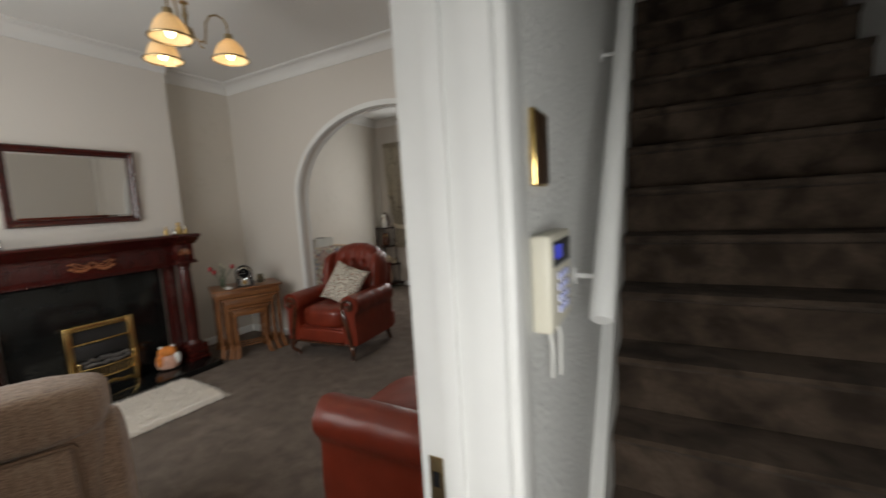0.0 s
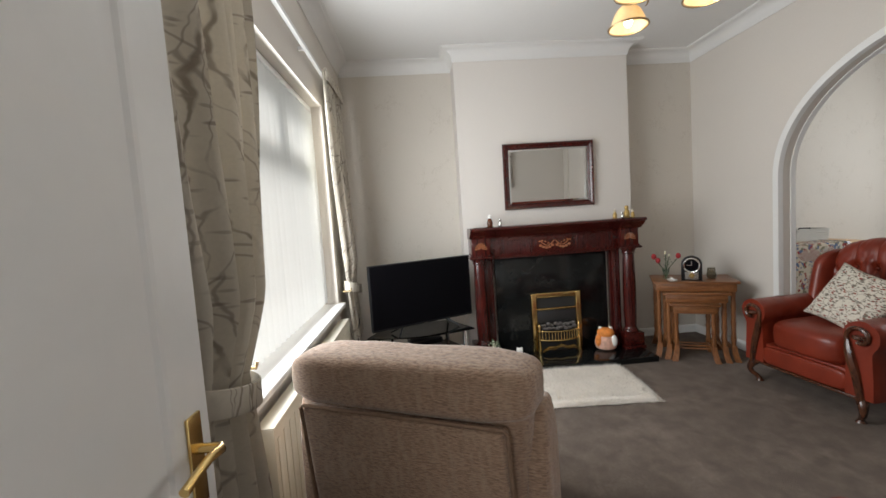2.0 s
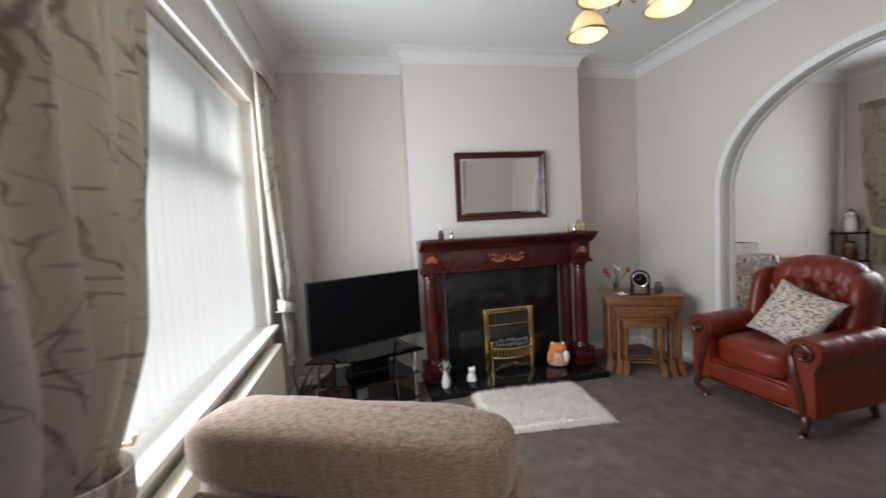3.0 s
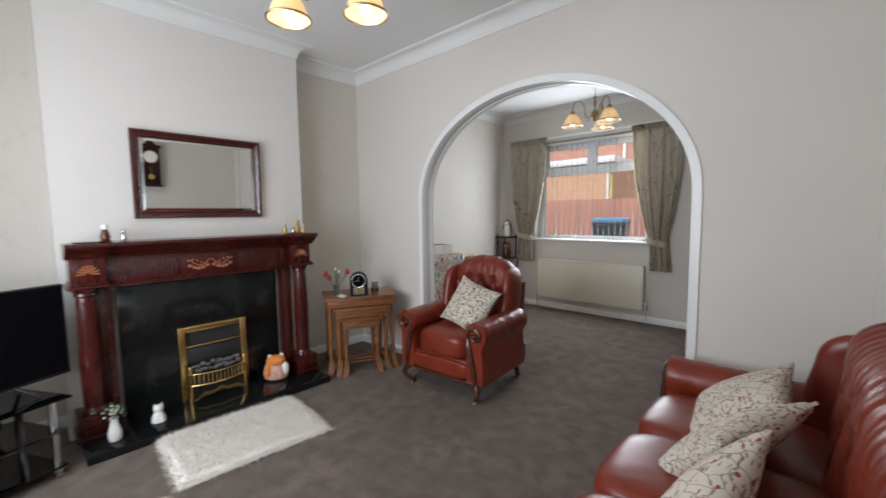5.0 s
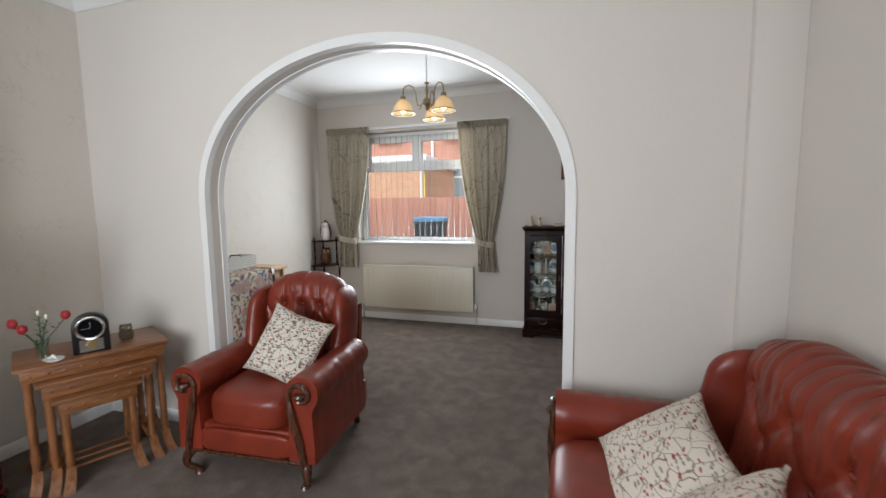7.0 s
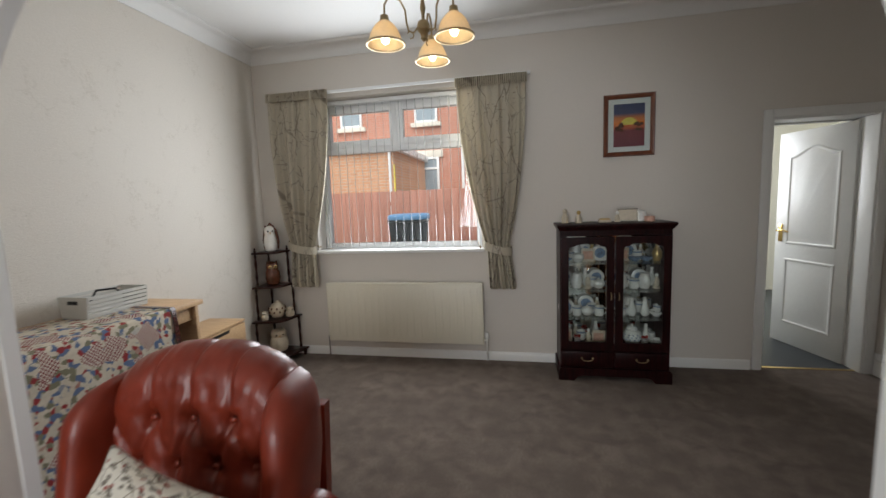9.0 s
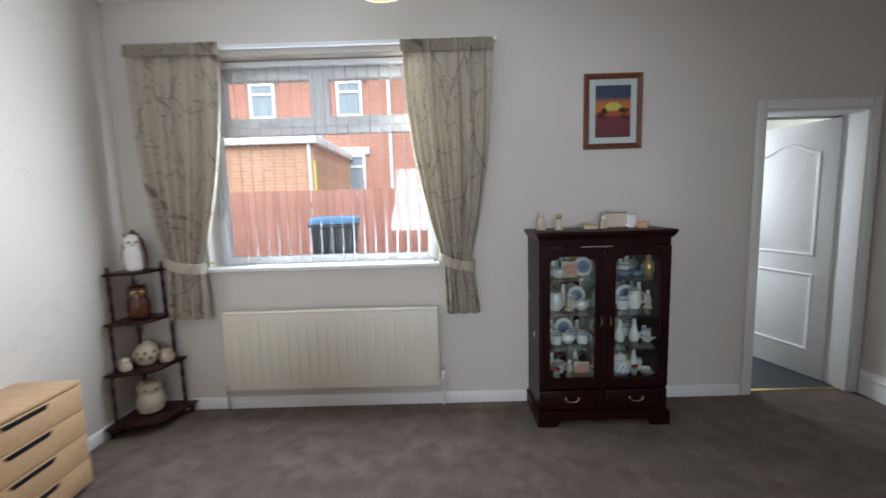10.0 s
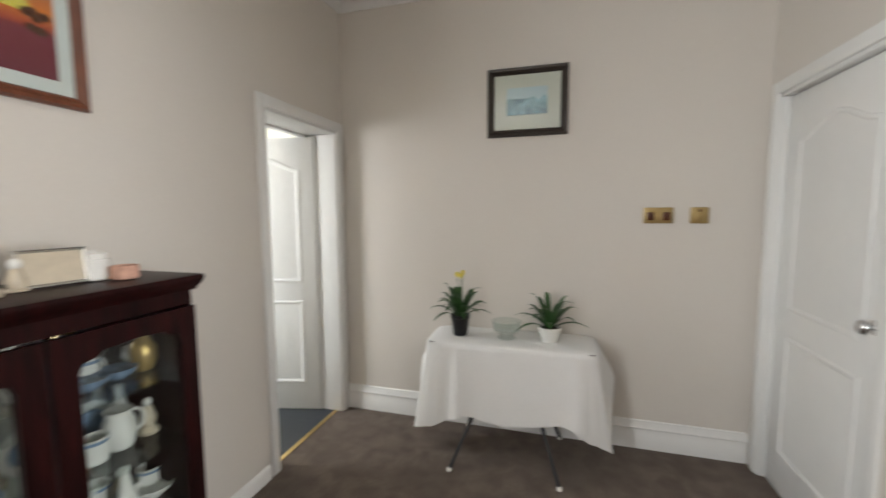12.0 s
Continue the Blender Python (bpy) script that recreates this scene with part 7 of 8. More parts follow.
for rows, y, f in ((LAYOUT, CY - 0.05, 1.0), (LAYOUT_BACK, CY + 0.075, 0.95), (LAYOUT_MID, CY + 0.015, 0.9)):
    for z, names in rows.items():
        names = names.split()
        for k, kind in enumerate(names):
            if kind == ".":
                continue
            x = CX - 0.335 + 0.67 * k / (len(names) - 1) + (0.035 if f == 0.9 else 0.0)
            m = pose(x + rng.uniform(-0.008, 0.008), y + rng.uniform(-0.012, 0.012), z, 0, 0, rng.uniform(-25, 25) if kind not in ("card", "plate") else rng.uniform(-8, 8))
            if kind in made:
                copy_thing(made[kind], m)
            else:
                made[kind] = china(kind)
                made[kind].matrix_basis = m

TZ = 1.2245
for x, y, h, mats, label in ((-0.75, 6.26, 0.115, (M_CERCREAM, M_CERCREAM), "cream and green china cottage figure"), (-0.65, 6.22, 0.10, (M_CERCREAM, M_GOLD), "cream and gilt china figure"), (-0.36, 6.25, 0.085, (M_CERCREAM, M_CERAMIC), "cream shell figure by the photo frame")):
    figurine((x, y, TZ), h, mats, label + " on the cabinet")
c = thing("trinket_box", "low gilt trinket box on the cabinet", "box", at=(-0.46, 6.21, TZ))
bm = bmesh.new()
box(bm, -0.045, -0.025, 0, 0.045, 0.025, 0.022, 0.005)
part("base", bm, M_CERCREAM, c)
bm = bmesh.new()
puff(bm, (0, 0, 0.026), (0.086, 0.048, 0.014), 3, 14, 8)
part("lid", bm, M_GOLD, c)
c = thing("photo_frame", "small silver frame with a pale card", "photo frame", at=(-0.29, 6.245, TZ), turn=-6)
c.matrix_world = pose(-0.285, 6.25, TZ + 0.050, 0, 0, -6) @ pose(0, 0, 0, -8, 0, 0)
picture_frame(c, 0.075, 0.05, 0.01, 0.012, M_SILVER)
bm = bmesh.new()
box(bm, -0.065, -0.004, -0.04, 0.065, -0.001, 0.04)
part("card", bm, M_CERCREAM, c)
c = thing("candle_pot", "white pot and small pink pot on the cabinet", "pot", at=(-0.185, 6.25, TZ))
bm = bmesh.new()
lathe(bm, [(0.028, 0), (0.034, 0.005), (0.035, 0.06), (0.030, 0.062), (0.034, 0.078), (0.0, 0.088)], seg=18)
part("pot", bm, M_CERAMIC, c)
c = thing("candle_pot", "small pink lidded pot on the cabinet", "pot", at=(-0.145, 6.19, TZ))
bm = bmesh.new()
lathe(bm, [(0.03, 0), (0.035, 0.004), (0.036, 0.03), (0.034, 0.04), (0.0, 0.044)], seg=18)
part("pot", bm, M_PINK, c)


# ---- pictures ----
def sunset_print():
    m = material("sunset_print", (0.5, 0.2, 0.1), 0.5, bump=0.0)
    n, l = m.node_tree.nodes, m.node_tree.links
    tc, sp, cr = n.new("ShaderNodeTexCoord"), n.new("ShaderNodeSeparateXYZ"), n.new("ShaderNodeValToRGB")
    l.new(tc.outputs["Generated"], sp.inputs[0])
    l.new(sp.outputs["Z"], cr.inputs[0])
    e = cr.color_ramp.elements
    e[0].position, e[0].color = 0.0, (0.16, 0.012, 0.03, 1)
    e[1].position, e[1].color = 1.0, (0.02, 0.03, 0.10, 1)
    for p, c in ((0.38, (0.20, 0.015, 0.03, 1)), (0.42, (0.45, 0.06, 0.02, 1)), (0.56, (0.75, 0.20, 0.02, 1)), (0.68, (0.55, 0.16, 0.04, 1)), (0.78, (0.05, 0.06, 0.15, 1))):
        k = e.new(p)
        k.color = c
    l.new(cr.outputs[0], n["Principled BSDF"].inputs["Base Color"])
    return m


def framed(name, label, at, turn, w, h, fw, mat, board, fill):
    root = thing(name, label, "picture", at=at, turn=turn)
    picture_frame(root, w, h, fw, 0.025, mat)
    bm = bmesh.new()
    box(bm, -w + fw, -0.008, -h + fw, w - fw, -0.002, h - fw)
    part("mount", bm, board, root, "pale picture mount")
    fill(root)
    bm = bmesh.new()
    box(bm, -w + fw, -0.0135, -h + fw, w - fw, -0.012, h - fw)
    g = part("glass", bm, M_GLASS, root)
    g.visible_shadow = False
    return root


M_BOARD = material("mount_board_white", (0.72, 0.72, 0.70), 0.8, bump=0.02)
M_BOARDC = material("mount_board_cream", (0.66, 0.62, 0.54), 0.8, bump=0.02)
M_FRAMEBR = wood("red_brown_frame", (0.17, 0.05, 0.02), (0.10, 0.028, 0.012), 0.35, (1, 1, 8), 0.3)
M_FRAMEDK = material("bronze_frame", (0.035, 0.026, 0.02), 0.35, 0.3, spread=0.2, grain=60, bump=0.1)


def fill_sunset(root):
    bm = bmesh.new()
    box(bm, -0.115, -0.0095, -0.165, 0.115, -0.0082, 0.165)
    part("print", bm, sunset_print(), root, "sunset print from navy through orange to crimson")
    bm = bmesh.new()
    pts = [(0.062 * math.cos(math.pi * k / 18), 0.035 + 0.055 * math.sin(math.pi * k / 18) - 0.03) for k in range(19)]
    prism(bm, pts, "y", -0.0105, -0.0096)
    part("sun_shape", bm, M_YELLOW, root, "yellow half sun")
    bm = bmesh.new()
    rng = random.Random(5)
    for s in (-1, 1):
        for k in range(9):
            puff(bm, (s * 0.07 + rng.uniform(-0.022, 0.022), -0.0105, -0.015 + rng.uniform(-0.03, 0.03)), (0.03, 0.002, 0.024), 2, 8, 6)
    part("tree_shapes", bm, M_CERBROWN, root, "dark tree silhouettes")


def fill_landscape(root):
    M_LAND = material("pale_blue_landscape", (0.24, 0.36, 0.42), 0.7, spread=0.75, grain=22, big=14, bump=0.0)
    M_SKYP = material("pale_sky_wash", (0.55, 0.64, 0.68), 0.7, spread=0.1, grain=20, bump=0.0)
    bm = bmesh.new()
    box(bm, -0.12, -0.0095, -0.075, 0.12, -0.0082, 0.085)
    part("print", bm, M_SKYP, root, "small pale landscape print")
    for z, amp, seed in ((0.02, 0.03, 1), (-0.02, 0.02, 4)):
        bm = bmesh.new()
        prism(bm, [(-0.12, -0.075)] + [(0.12, -0.075)] + [(0.12 - 0.24 * k / 20, z + amp * noise.noise(Vector((k * 0.35, seed, 0)))) for k in range(21)], "y", -0.0105 - seed * 0.0002, -0.0096)
        part("hills", bm, M_LAND, root, "blue-grey hills")


framed("picture_sunset", "framed sunset print in a red-brown wooden frame", (-0.243, N3 - 0.001, 1.976), 0, 0.191, 0.240, 0.036, M_FRAMEBR, M_BOARD, fill_sunset)
framed("picture_landscape", "framed pale landscape print in a dark bronze frame", (E2 - 0.001, 5.17, 2.073), -90, 0.238, 0.203, 0.042, M_FRAMEDK, M_BOARDC, fill_landscape)

for nm, y, w, gangs, label in (("wall_socket", 4.43, 0.152, 2, "brass double wall socket"), ("wall_switch", 4.225, 0.09, 1, "brass single switch plate")):
    s = thing(nm, label + " high on the wall", "socket", at=(E2 - 0.0005, y, 1.39), turn=-90)
    bm = bmesh.new()
    box(bm, -w / 2, -0.009, -0.045, w / 2, 0, 0.045, 0.004)
    part("plate", bm, M_DULLBRASS, s)
    for g in range(gangs):
        x = (g - (gangs - 1) / 2) * 0.085
        bm = bmesh.new()
        box(bm, x - 0.020, -0.0115, -0.028, x + 0.020, -0.0088, 0.018, 0.002)
        part("insert", bm, M_CERBROWN if gangs == 2 else M_DULLBRASS, s)
        bm = bmesh.new()
        box(bm, x - 0.007, -0.014, 0.020, x + 0.007, -0.0088, 0.034, 0.001)
        part("rocker", bm, M_CERBROWN if gangs == 1 else M_DULLBRASS, s)


# ---- side table with white cloth ----
def cloth_table():
    root = thing("folding_table", "small folding table on dark crossed metal legs", "table", at=(1.335, 5.23, 0), turn=-90)
    # local: x along the wall towards -y, front towards -y local = -x world
    bm = bmesh.new()
    box(bm, -0.46, -0.165, 0.645, 0.46, 0.165, 0.665, 0.02, 3)
    part("tabletop", bm, M_DKWOOD, root)
    for s in (-1, 1):
        bm = bmesh.new()
        tube(bm, [(s * 0.03, 0.10, 0.64), (s * 0.29, -0.335, 0.012)], 0.010, 8)
        part("leg", bm, M_DARK, root, "dark metal leg")
        bm = bmesh.new()
        tube(bm, [(s * 0.10, -0.14, 0.64), (s * 0.29, 0.15, 0.012)], 0.010, 8)
        part("leg", bm, M_DARK, root, "dark metal leg")
        for y in (-0.335, 0.15):
            bm = bmesh.new()
            puff(bm, (s * 0.29, y, 0.012), (0.03, 0.03, 0.024), 2.5, 10, 6)
            part("foot_cap", bm, M_CERAMIC, root, "white rubber foot cap")
    return root


cloth_table()


def tablecloth():
    root = thing("tablecloth", "white cotton tablecloth hanging in folds over the small table", "tablecloth", at=(1.335, 5.23, 0.668), turn=-90)
    M_CLOTH = material("white_cotton_cloth", (0.80, 0.79, 0.77), 0.9, spread=0.03, grain=120, big=6, bump=0.25, bump_scale=350, spec=0.1)
    bm = bmesh.new()
    hx, hy, r = 0.475, 0.175, 0.05
    n = 160
    def ring_pt(i):
        # walk round the rounded table edge
        a = 2 * math.pi * i / n
        c, s = math.cos(a), math.sin(a)
        p = 9.0
        x, y = hx * math.copysign(abs(c) ** (2 / p), c), hy * math.copysign(abs(s) ** (2 / p), s)
        return x, y, a
    def drop(x, y, a):
        if y > hy * 0.93 and abs(x) < hx * 0.9:
            return 0.05
        corner = (abs(x) / hx) ** 6
        if y > 0 and abs(x) > hx * 0.9:
            return 0.30 - 0.2 * (y / hy)
        base = 0.42 + 0.12 * corner
        return base + 0.03 * math.sin(13 * x + 0.6) if y < 0 else 0.34
    rows = []
    for t in (0.0, 0.35, 0.7, 0.97):
        rows.append([(t * ring_pt(i)[0], t * ring_pt(i)[1], 0.001 + 0.0006 * math.sin(i)) for i in range(n)])
    for t in (0.02, 0.08, 0.2, 0.4, 0.6, 0.8, 1.0):
        ring = []
        for i in range(n):
            x, y, a = ring_pt(i)
            d = drop(x, y, a)
            fold = 0.020 * t ** 0.8 * math.sin(30 * x + 3 * math.sin(4 * x)) + 0.010 * t * math.sin(47 * x + 1)
            fx = 0.02 * t * math.sin(26 * y) if abs(x) > hx * 0.95 else 0
            out = 0.006 + 0.03 * t
            sx = math.copysign(1, x) * (abs(x) / hx) ** 8
            sy = math.copysign(1, y) * (abs(y) / hy) ** 8
            wx = x + sx * (out + 0.06 * t * (abs(x) > hx * 0.9) + fx)
            wy = y + sy * ((out + fold) if y < 0 else 0.004)
            ring.append((wx, min(wy, 0.185), -d * t))
        rows.append(ring)
    loft(bm, rows, True, False)
    bm.verts.ensure_lookup_table()
    cen = bm.verts[:n]
    bmesh.ops.pointmerge(bm, verts=cen, merge_co=(0, 0, 0.001))
    part("cloth", bm, M_CLOTH, root, sharp=80)


tablecloth()
TT = 0.6715


def arching_leaf(bm, base, a, length, rise, width, droop=1.0, seg=7):
    pts = []
    for k in range(seg + 1):
        t = k / seg
        r = length * t
        z = rise * math.sin(min(1.0, t * 1.1) * math.pi * 0.5) - droop * 0.35 * length * t * t
        pts.append(Vector((base[0] + r * math.cos(a), base[1] + r * math.sin(a), base[2] + z)))
    side = Vector((-math.sin(a), math.cos(a), 0))
    rows = []
    for k, p in enumerate(pts):
        t = k / seg
        w = width * math.sin(math.pi * min(0.98, 0.12 + 0.88 * t)) ** 0.7
        rows.append([bm.verts.new(p - side * w + Vector((0, 0, 0.25 * w))), bm.verts.new(p), bm.verts.new(p + side * w + Vector((0, 0, 0.25 * w)))])
    for p, q in zip(rows, rows[1:]):
        for i in range(2):
            bm.faces.new((p[i], p[i + 1], q[i + 1], q[i]))


def potted_plant(name, at, pot, pot_mat, leaves, label, flower=None, seed=0):
    root = thing(name, label, "plant", at=at)
    r, h = pot
    bm = bmesh.new()
    lathe(bm, [(r * 0.72, 0), (r * 0.76, 0.004), (r, h * 0.85), (r * 1.06, h * 0.86), (r * 1.06, h), (r * 0.95, h), (r * 0.9, h * 0.85), (0.0, h * 0.84)], seg=22)
    part("pot", bm, pot_mat, root)
    bm = bmesh.new()
    lathe(bm, [(0, h * 0.845), (r * 0.92, h * 0.86), (0.0, h * 0.88)], seg=14, caps=False)
    part("soil", bm, material("potting_soil", (0.03, 0.02, 0.014), 0.95, bump=0.6), root)
    rng = random.Random(seed)
    for k in range(leaves[0]):
        bm = bmesh.new()
        a = k * 2.399 + rng.uniform(-0.2, 0.2)
        lo = k / leaves[0]
        arching_leaf(bm, (0.012 * math.cos(a), 0.012 * math.sin(a), h * 0.86), a, leaves[1] * (1.05 - 0.55 * lo) * rng.uniform(0.85, 1.1), leaves[2] * (0.35 + 0.75 * lo) * rng.uniform(0.85, 1.15), leaves[3] * rng.uniform(0.8, 1.1), leaves[4] * (1.2 - lo))
        part("leaf", bm, M_LEAF, root, sharp=80)
    if flower:
        for k in range(3):
            bm = bmesh.new()
            a = k * 2.1
            p = (0.02 * math.cos(a), 0.02 * math.sin(a), h + leaves[2] * 1.12 + 0.012 * k)
            tube(bm, [(0, 0, h * 0.9), p], 0.002, 5)
            stem = part("stem", bm, M_LEAF, root)
            bm = bmesh.new()
            lathe(bm, [(0.002, 0), (0.012, 0.014), (0.014, 0.03), (0.004, 0.036)], p, 8, True)
            part("bloom", bm, flower, stem, "yellow bloom")
    return root


potted_plant("lily_plant", (1.325, 5.535, TT), (0.056, 0.125), M_BLACK, (30, 0.18, 0.19, 0.019, 0.8), "leafy green lily with yellow buds in a black pot", M_YELLOW, 2)
potted_plant("fern_plant", (1.335, 5.01, TT), (0.062, 0.085), M_CERAMIC, (22, 0.20, 0.185, 0.017, 0.75), "green fern in a white painted china pot", None, 6)
g = thing("glass_bowl", "clear cut-glass bowl on the white cloth", "bowl", at=(1.325, 5.255, TT))
bm = bmesh.new()
lathe(bm, [(0.05, 0), (0.055, 0.006), (0.03, 0.014), (0.04, 0.022), (0.078, 0.05), (0.085, 0.105), (0.080, 0.105), (0.074, 0.052), (0.0, 0.028)], seg=24)
part("bowl", bm, M_GLASS, g)


# ---- corner shelf ----
def corner_shelf():
    root = thing("corner_shelf", "dark wooden four-tier corner shelf with turned spindles", "shelf", at=(W + 0.022, N3 - 0.022, 0))
    tiers = ((0.06, 0.385), (0.385, 0.335), (0.70, 0.29), (1.015, 0.255))
    for z, r in tiers:
        bm = bmesh.new()
        arc = []
        for k in range(17):
            a = -math.pi / 2 * k / 16
            rr = r * (0.92 - 0.10 * math.sin(2 * a) ** 2 * -1 + 0.03 * math.cos(8 * a))
            arc.append((rr * math.cos(a), rr * math.sin(a)))
        prism(bm, [(0.0, 0.0)] + arc, "z", z, z + 0.018, 0.004)
        part("shelf_board", bm, M_DKWOOD, root)
    prof = lambda x, y, z0, z1: [((x, y, z0), 0.010), ((x, y, z0 + 0.02), 0.013), ((x, y, z0 + 0.04), 0.008), ((x, y, z0 + (z1 - z0) * 0.3), 0.013), ((x, y, (z0 + z1) / 2), 0.008), ((x, y, z0 + (z1 - z0) * 0.7), 0.013), ((x, y, z1 - 0.04), 0.008), ((x, y, z1 - 0.02), 0.013), ((x, y, z1), 0.010)]
    for k in range(4):
        z0 = 0.0 if k == 0 else tiers[k - 1][0] + 0.018
        z1 = tiers[k][0]
        r = tiers[k][1] * 0.86
        for x, y in ((r, -0.02), (0.02, -r), (0.015, -0.015)):
            bm = bmesh.new()
            q = prof(x, y, z0, z1) if k else [((x, y, 0), 0.012), ((x, y, 0.05), 0.018), ((x, y, z1), 0.012)]
            tube(bm, [p for p, _ in q], [s for _, s in q], 10)
            part("spindle", bm, M_DKWOOD, root)
            if k == 3:
                bm = bmesh.new()
                lathe(bm, [(0.010, 0), (0.012, 0.01), (0.006, 0.02), (0.010, 0.032), (0.0, 0.045)], (x, y, z1 + 0.018), 10)
                part("finial", bm, M_DKWOOD, root)


corner_shelf()
SX, SY = W + 0.15, N3 - 0.15
owl((SX, SY, 1.0335), 40, 0.24, M_CERAMIC, "tall white and brown china owl on the top shelf", 0.44, M_CERAMIC, M_CERBROWN)
c = thing("owl_hood", "brown glazed hood over the tall owl", "ornament", at=(SX, SY + 0.012, 1.0335))
bm = bmesh.new()
tube(bm, [(-0.07, 0.0, 0.02), (-0.075, 0.0, 0.10), (-0.055, 0.0, 0.19), (0.0, 0.0, 0.252), (0.055, 0.0, 0.19), (0.075, 0.0, 0.10), (0.07, 0.0, 0.02)], [0.006, 0.012, 0.015, 0.018, 0.015, 0.012, 0.006], 10)
part("hood", bm, M_CERBROWN, c)
owl((SX - 0.005, SY, 0.7185), 40, 0.22, M_CERBROWN, "brown glazed owl with amber face on the shelf", 0.55, M_GOLD)
c = thing("pierced_lantern", "round cream pottery lantern with pierced sides", "lantern", at=(SX + 0.005, SY + 0.01, 0.4035))
bm = bmesh.new()
lathe(bm, [(0.04, 0), (0.05, 0.004), (0.074, 0.05), (0.075, 0.085), (0.05, 0.125), (0.025, 0.14), (0.022, 0.155), (0.0, 0.158)], seg=22)
part("body", bm, M_CERCREAM, c)
# brown spots on the unbroken body imitate the shade inside its piercings
for k in range(18):
    bm = bmesh.new()
    a = 2 * math.pi * k / 9 + (k // 9) * 0.35
    puff(bm, (0.073 * math.cos(a), 0.073 * math.sin(a), 0.055 + 0.035 * (k // 9)), (0.016, 0.016, 0.024), 2, 8, 6)
    part("piercing_shade", bm, M_CERBROWN, c, "dark pierced opening")
owl((SX - 0.045, SY - 0.115, 0.4035), 25, 0.085, M_CERCREAM, "small cream owl on the shelf", 0.7, M_CERAMIC, M_CERBROWN)
owl((SX + 0.12, SY + 0.035, 0.4035), 45, 0.09, M_CERCREAM, "small round cream owl on the shelf", 0.85, M_CERCREAM)
owl((SX + 0.01, SY - 0.01, 0.0785), 40, 0.215, M_CERCREAM, "large cream pottery owl on the lowest shelf", 0.72, M_CERCREAM)


# ---- drawers and desk ----
def drawer_unit(at, turn):
    root = thing("drawer_unit", "pale birch drawer unit with slot handles", "drawers", at=at, turn=turn)
    w, d, h = 0.58, 0.31, 0.58
    bm = bmesh.new()
    box(bm, -w / 2, -d / 2 + 0.02, 0.03, w / 2, d / 2, h - 0.018, 0.002)
    box(bm, -w / 2 + 0.02, -d / 2 + 0.04, 0.0, w / 2 - 0.02, d / 2 - 0.02, 0.03)
    part("body", bm, M_BIRCH, root)
    bm = bmesh.new()
    box(bm, -w / 2, -d / 2, h - 0.0175, w / 2, d / 2, h, 0.002)
    part("top", bm, M_BIRCH, root)
    n = 4
    hh = (h - 0.055) / n
    for k in range(n):
        z0 = 0.034 + k * hh
        bm = bmesh.new()
        box(bm, -w / 2 + 0.003, -d / 2 + 0.001, z0, w / 2 - 0.003, -d / 2 + 0.0195, z0 + hh - 0.005, 0.0015)
        dr = part("drawer", bm, M_BIRCH, root)
        # the slot's inner shade is a flat black plate, nothing is cut out
        bm = bmesh.new()
        pts = [(-0.11, z0 + hh - 0.012), (-0.095, z0 + hh - 0.034), (0.095, z0 + hh - 0.034), (0.11, z0 + hh - 0.012)]
        prism(bm, pts, "y", -d / 2 - 0.001, -d / 2 + 0.0005)
        part("slot_handle", bm, M_BLACK, dr, "dark cut-out slot handle")
    return root


drawer_unit((-3.375, 5.345, 0), 93)


def desk():
    root = thing("desk", "pale wooden desk under a printed cloth", "desk", at=(-3.275, 4.53, 0), turn=90)
    # local: x along the wall (+y world), front towards -y local = +x world
    bm = bmesh.new()
    box(bm, -0.50, -0.245, 0.86, 0.50, 0.245, 0.888, 0.003)
    part("desktop", bm, M_BIRCH, root)
    for s in (-1, 1):
        bm = bmesh.new()
        box(bm, s * 0.47 - 0.012, -0.22, 0, s * 0.47 + 0.012, 0.23, 0.86, 0.002)
        part("side_panel", bm, M_BIRCH, root)
    bm = bmesh.new()
    box(bm, -0.455, -0.20, 0.77, 0.455, -0.18, 0.858, 0.002)
    part("front_rail", bm, M_BIRCH, root)
    return root


desk()


def tapestry_cloth():
    """Woven runner with printed patches, checks and a dark red border."""
    m = material("tapestry_runner", (0.56, 0.50, 0.40), 0.95, spread=0.15, grain=70, big=10, bump=0.3, bump_scale=300, spec=0.05)
    n, l = m.node_tree.nodes, m.node_tree.links
    src, b = base_of(m)
    co = scaled(m, (1, 1, 1))
    v = n.new("ShaderNodeTexVoronoi")
    v.inputs["Scale"].default_value = 46
    l.new(co, v.inputs["Vector"])
    sep = n.new("ShaderNodeSeparateColor")
    l.new(v.outputs["Color"], sep.inputs[0])
    out = node_mix(m, ramp_node(m, sep.outputs[0], 0.76, 0.78), src, (0.12, 0.16, 0.26))
    out = node_mix(m, ramp_node(m, sep.outputs[1], 0.84, 0.86), out, (0.20, 0.19, 0.13))
    out = node_mix(m, ramp_node(m, sep.outputs[2], 0.88, 0.90), out, (0.28, 0.05, 0.05))
    ch = n.new("ShaderNodeTexChecker")
    ch.inputs["Scale"].default_value = 110
    ch.inputs["Color1"].default_value, ch.inputs["Color2"].default_value = (0.20, 0.04, 0.05, 1), (0.62, 0.57, 0.48, 1)
    l.new(co, ch.inputs["Vector"])
    big = n.new("ShaderNodeTexVoronoi")
    big.inputs["Scale"].default_value = 11.0
    l.new(co, big.inputs["Vector"])
    sp2 = n.new("ShaderNodeSeparateColor")
    l.new(big.outputs["Color"], sp2.inputs[0])
    out = node_mix(m, ramp_node(m, sp2.outputs[0], 0.80, 0.81), out, ch.outputs["Color"])
    l.new(out, b.inputs["Base Color"])
    return m


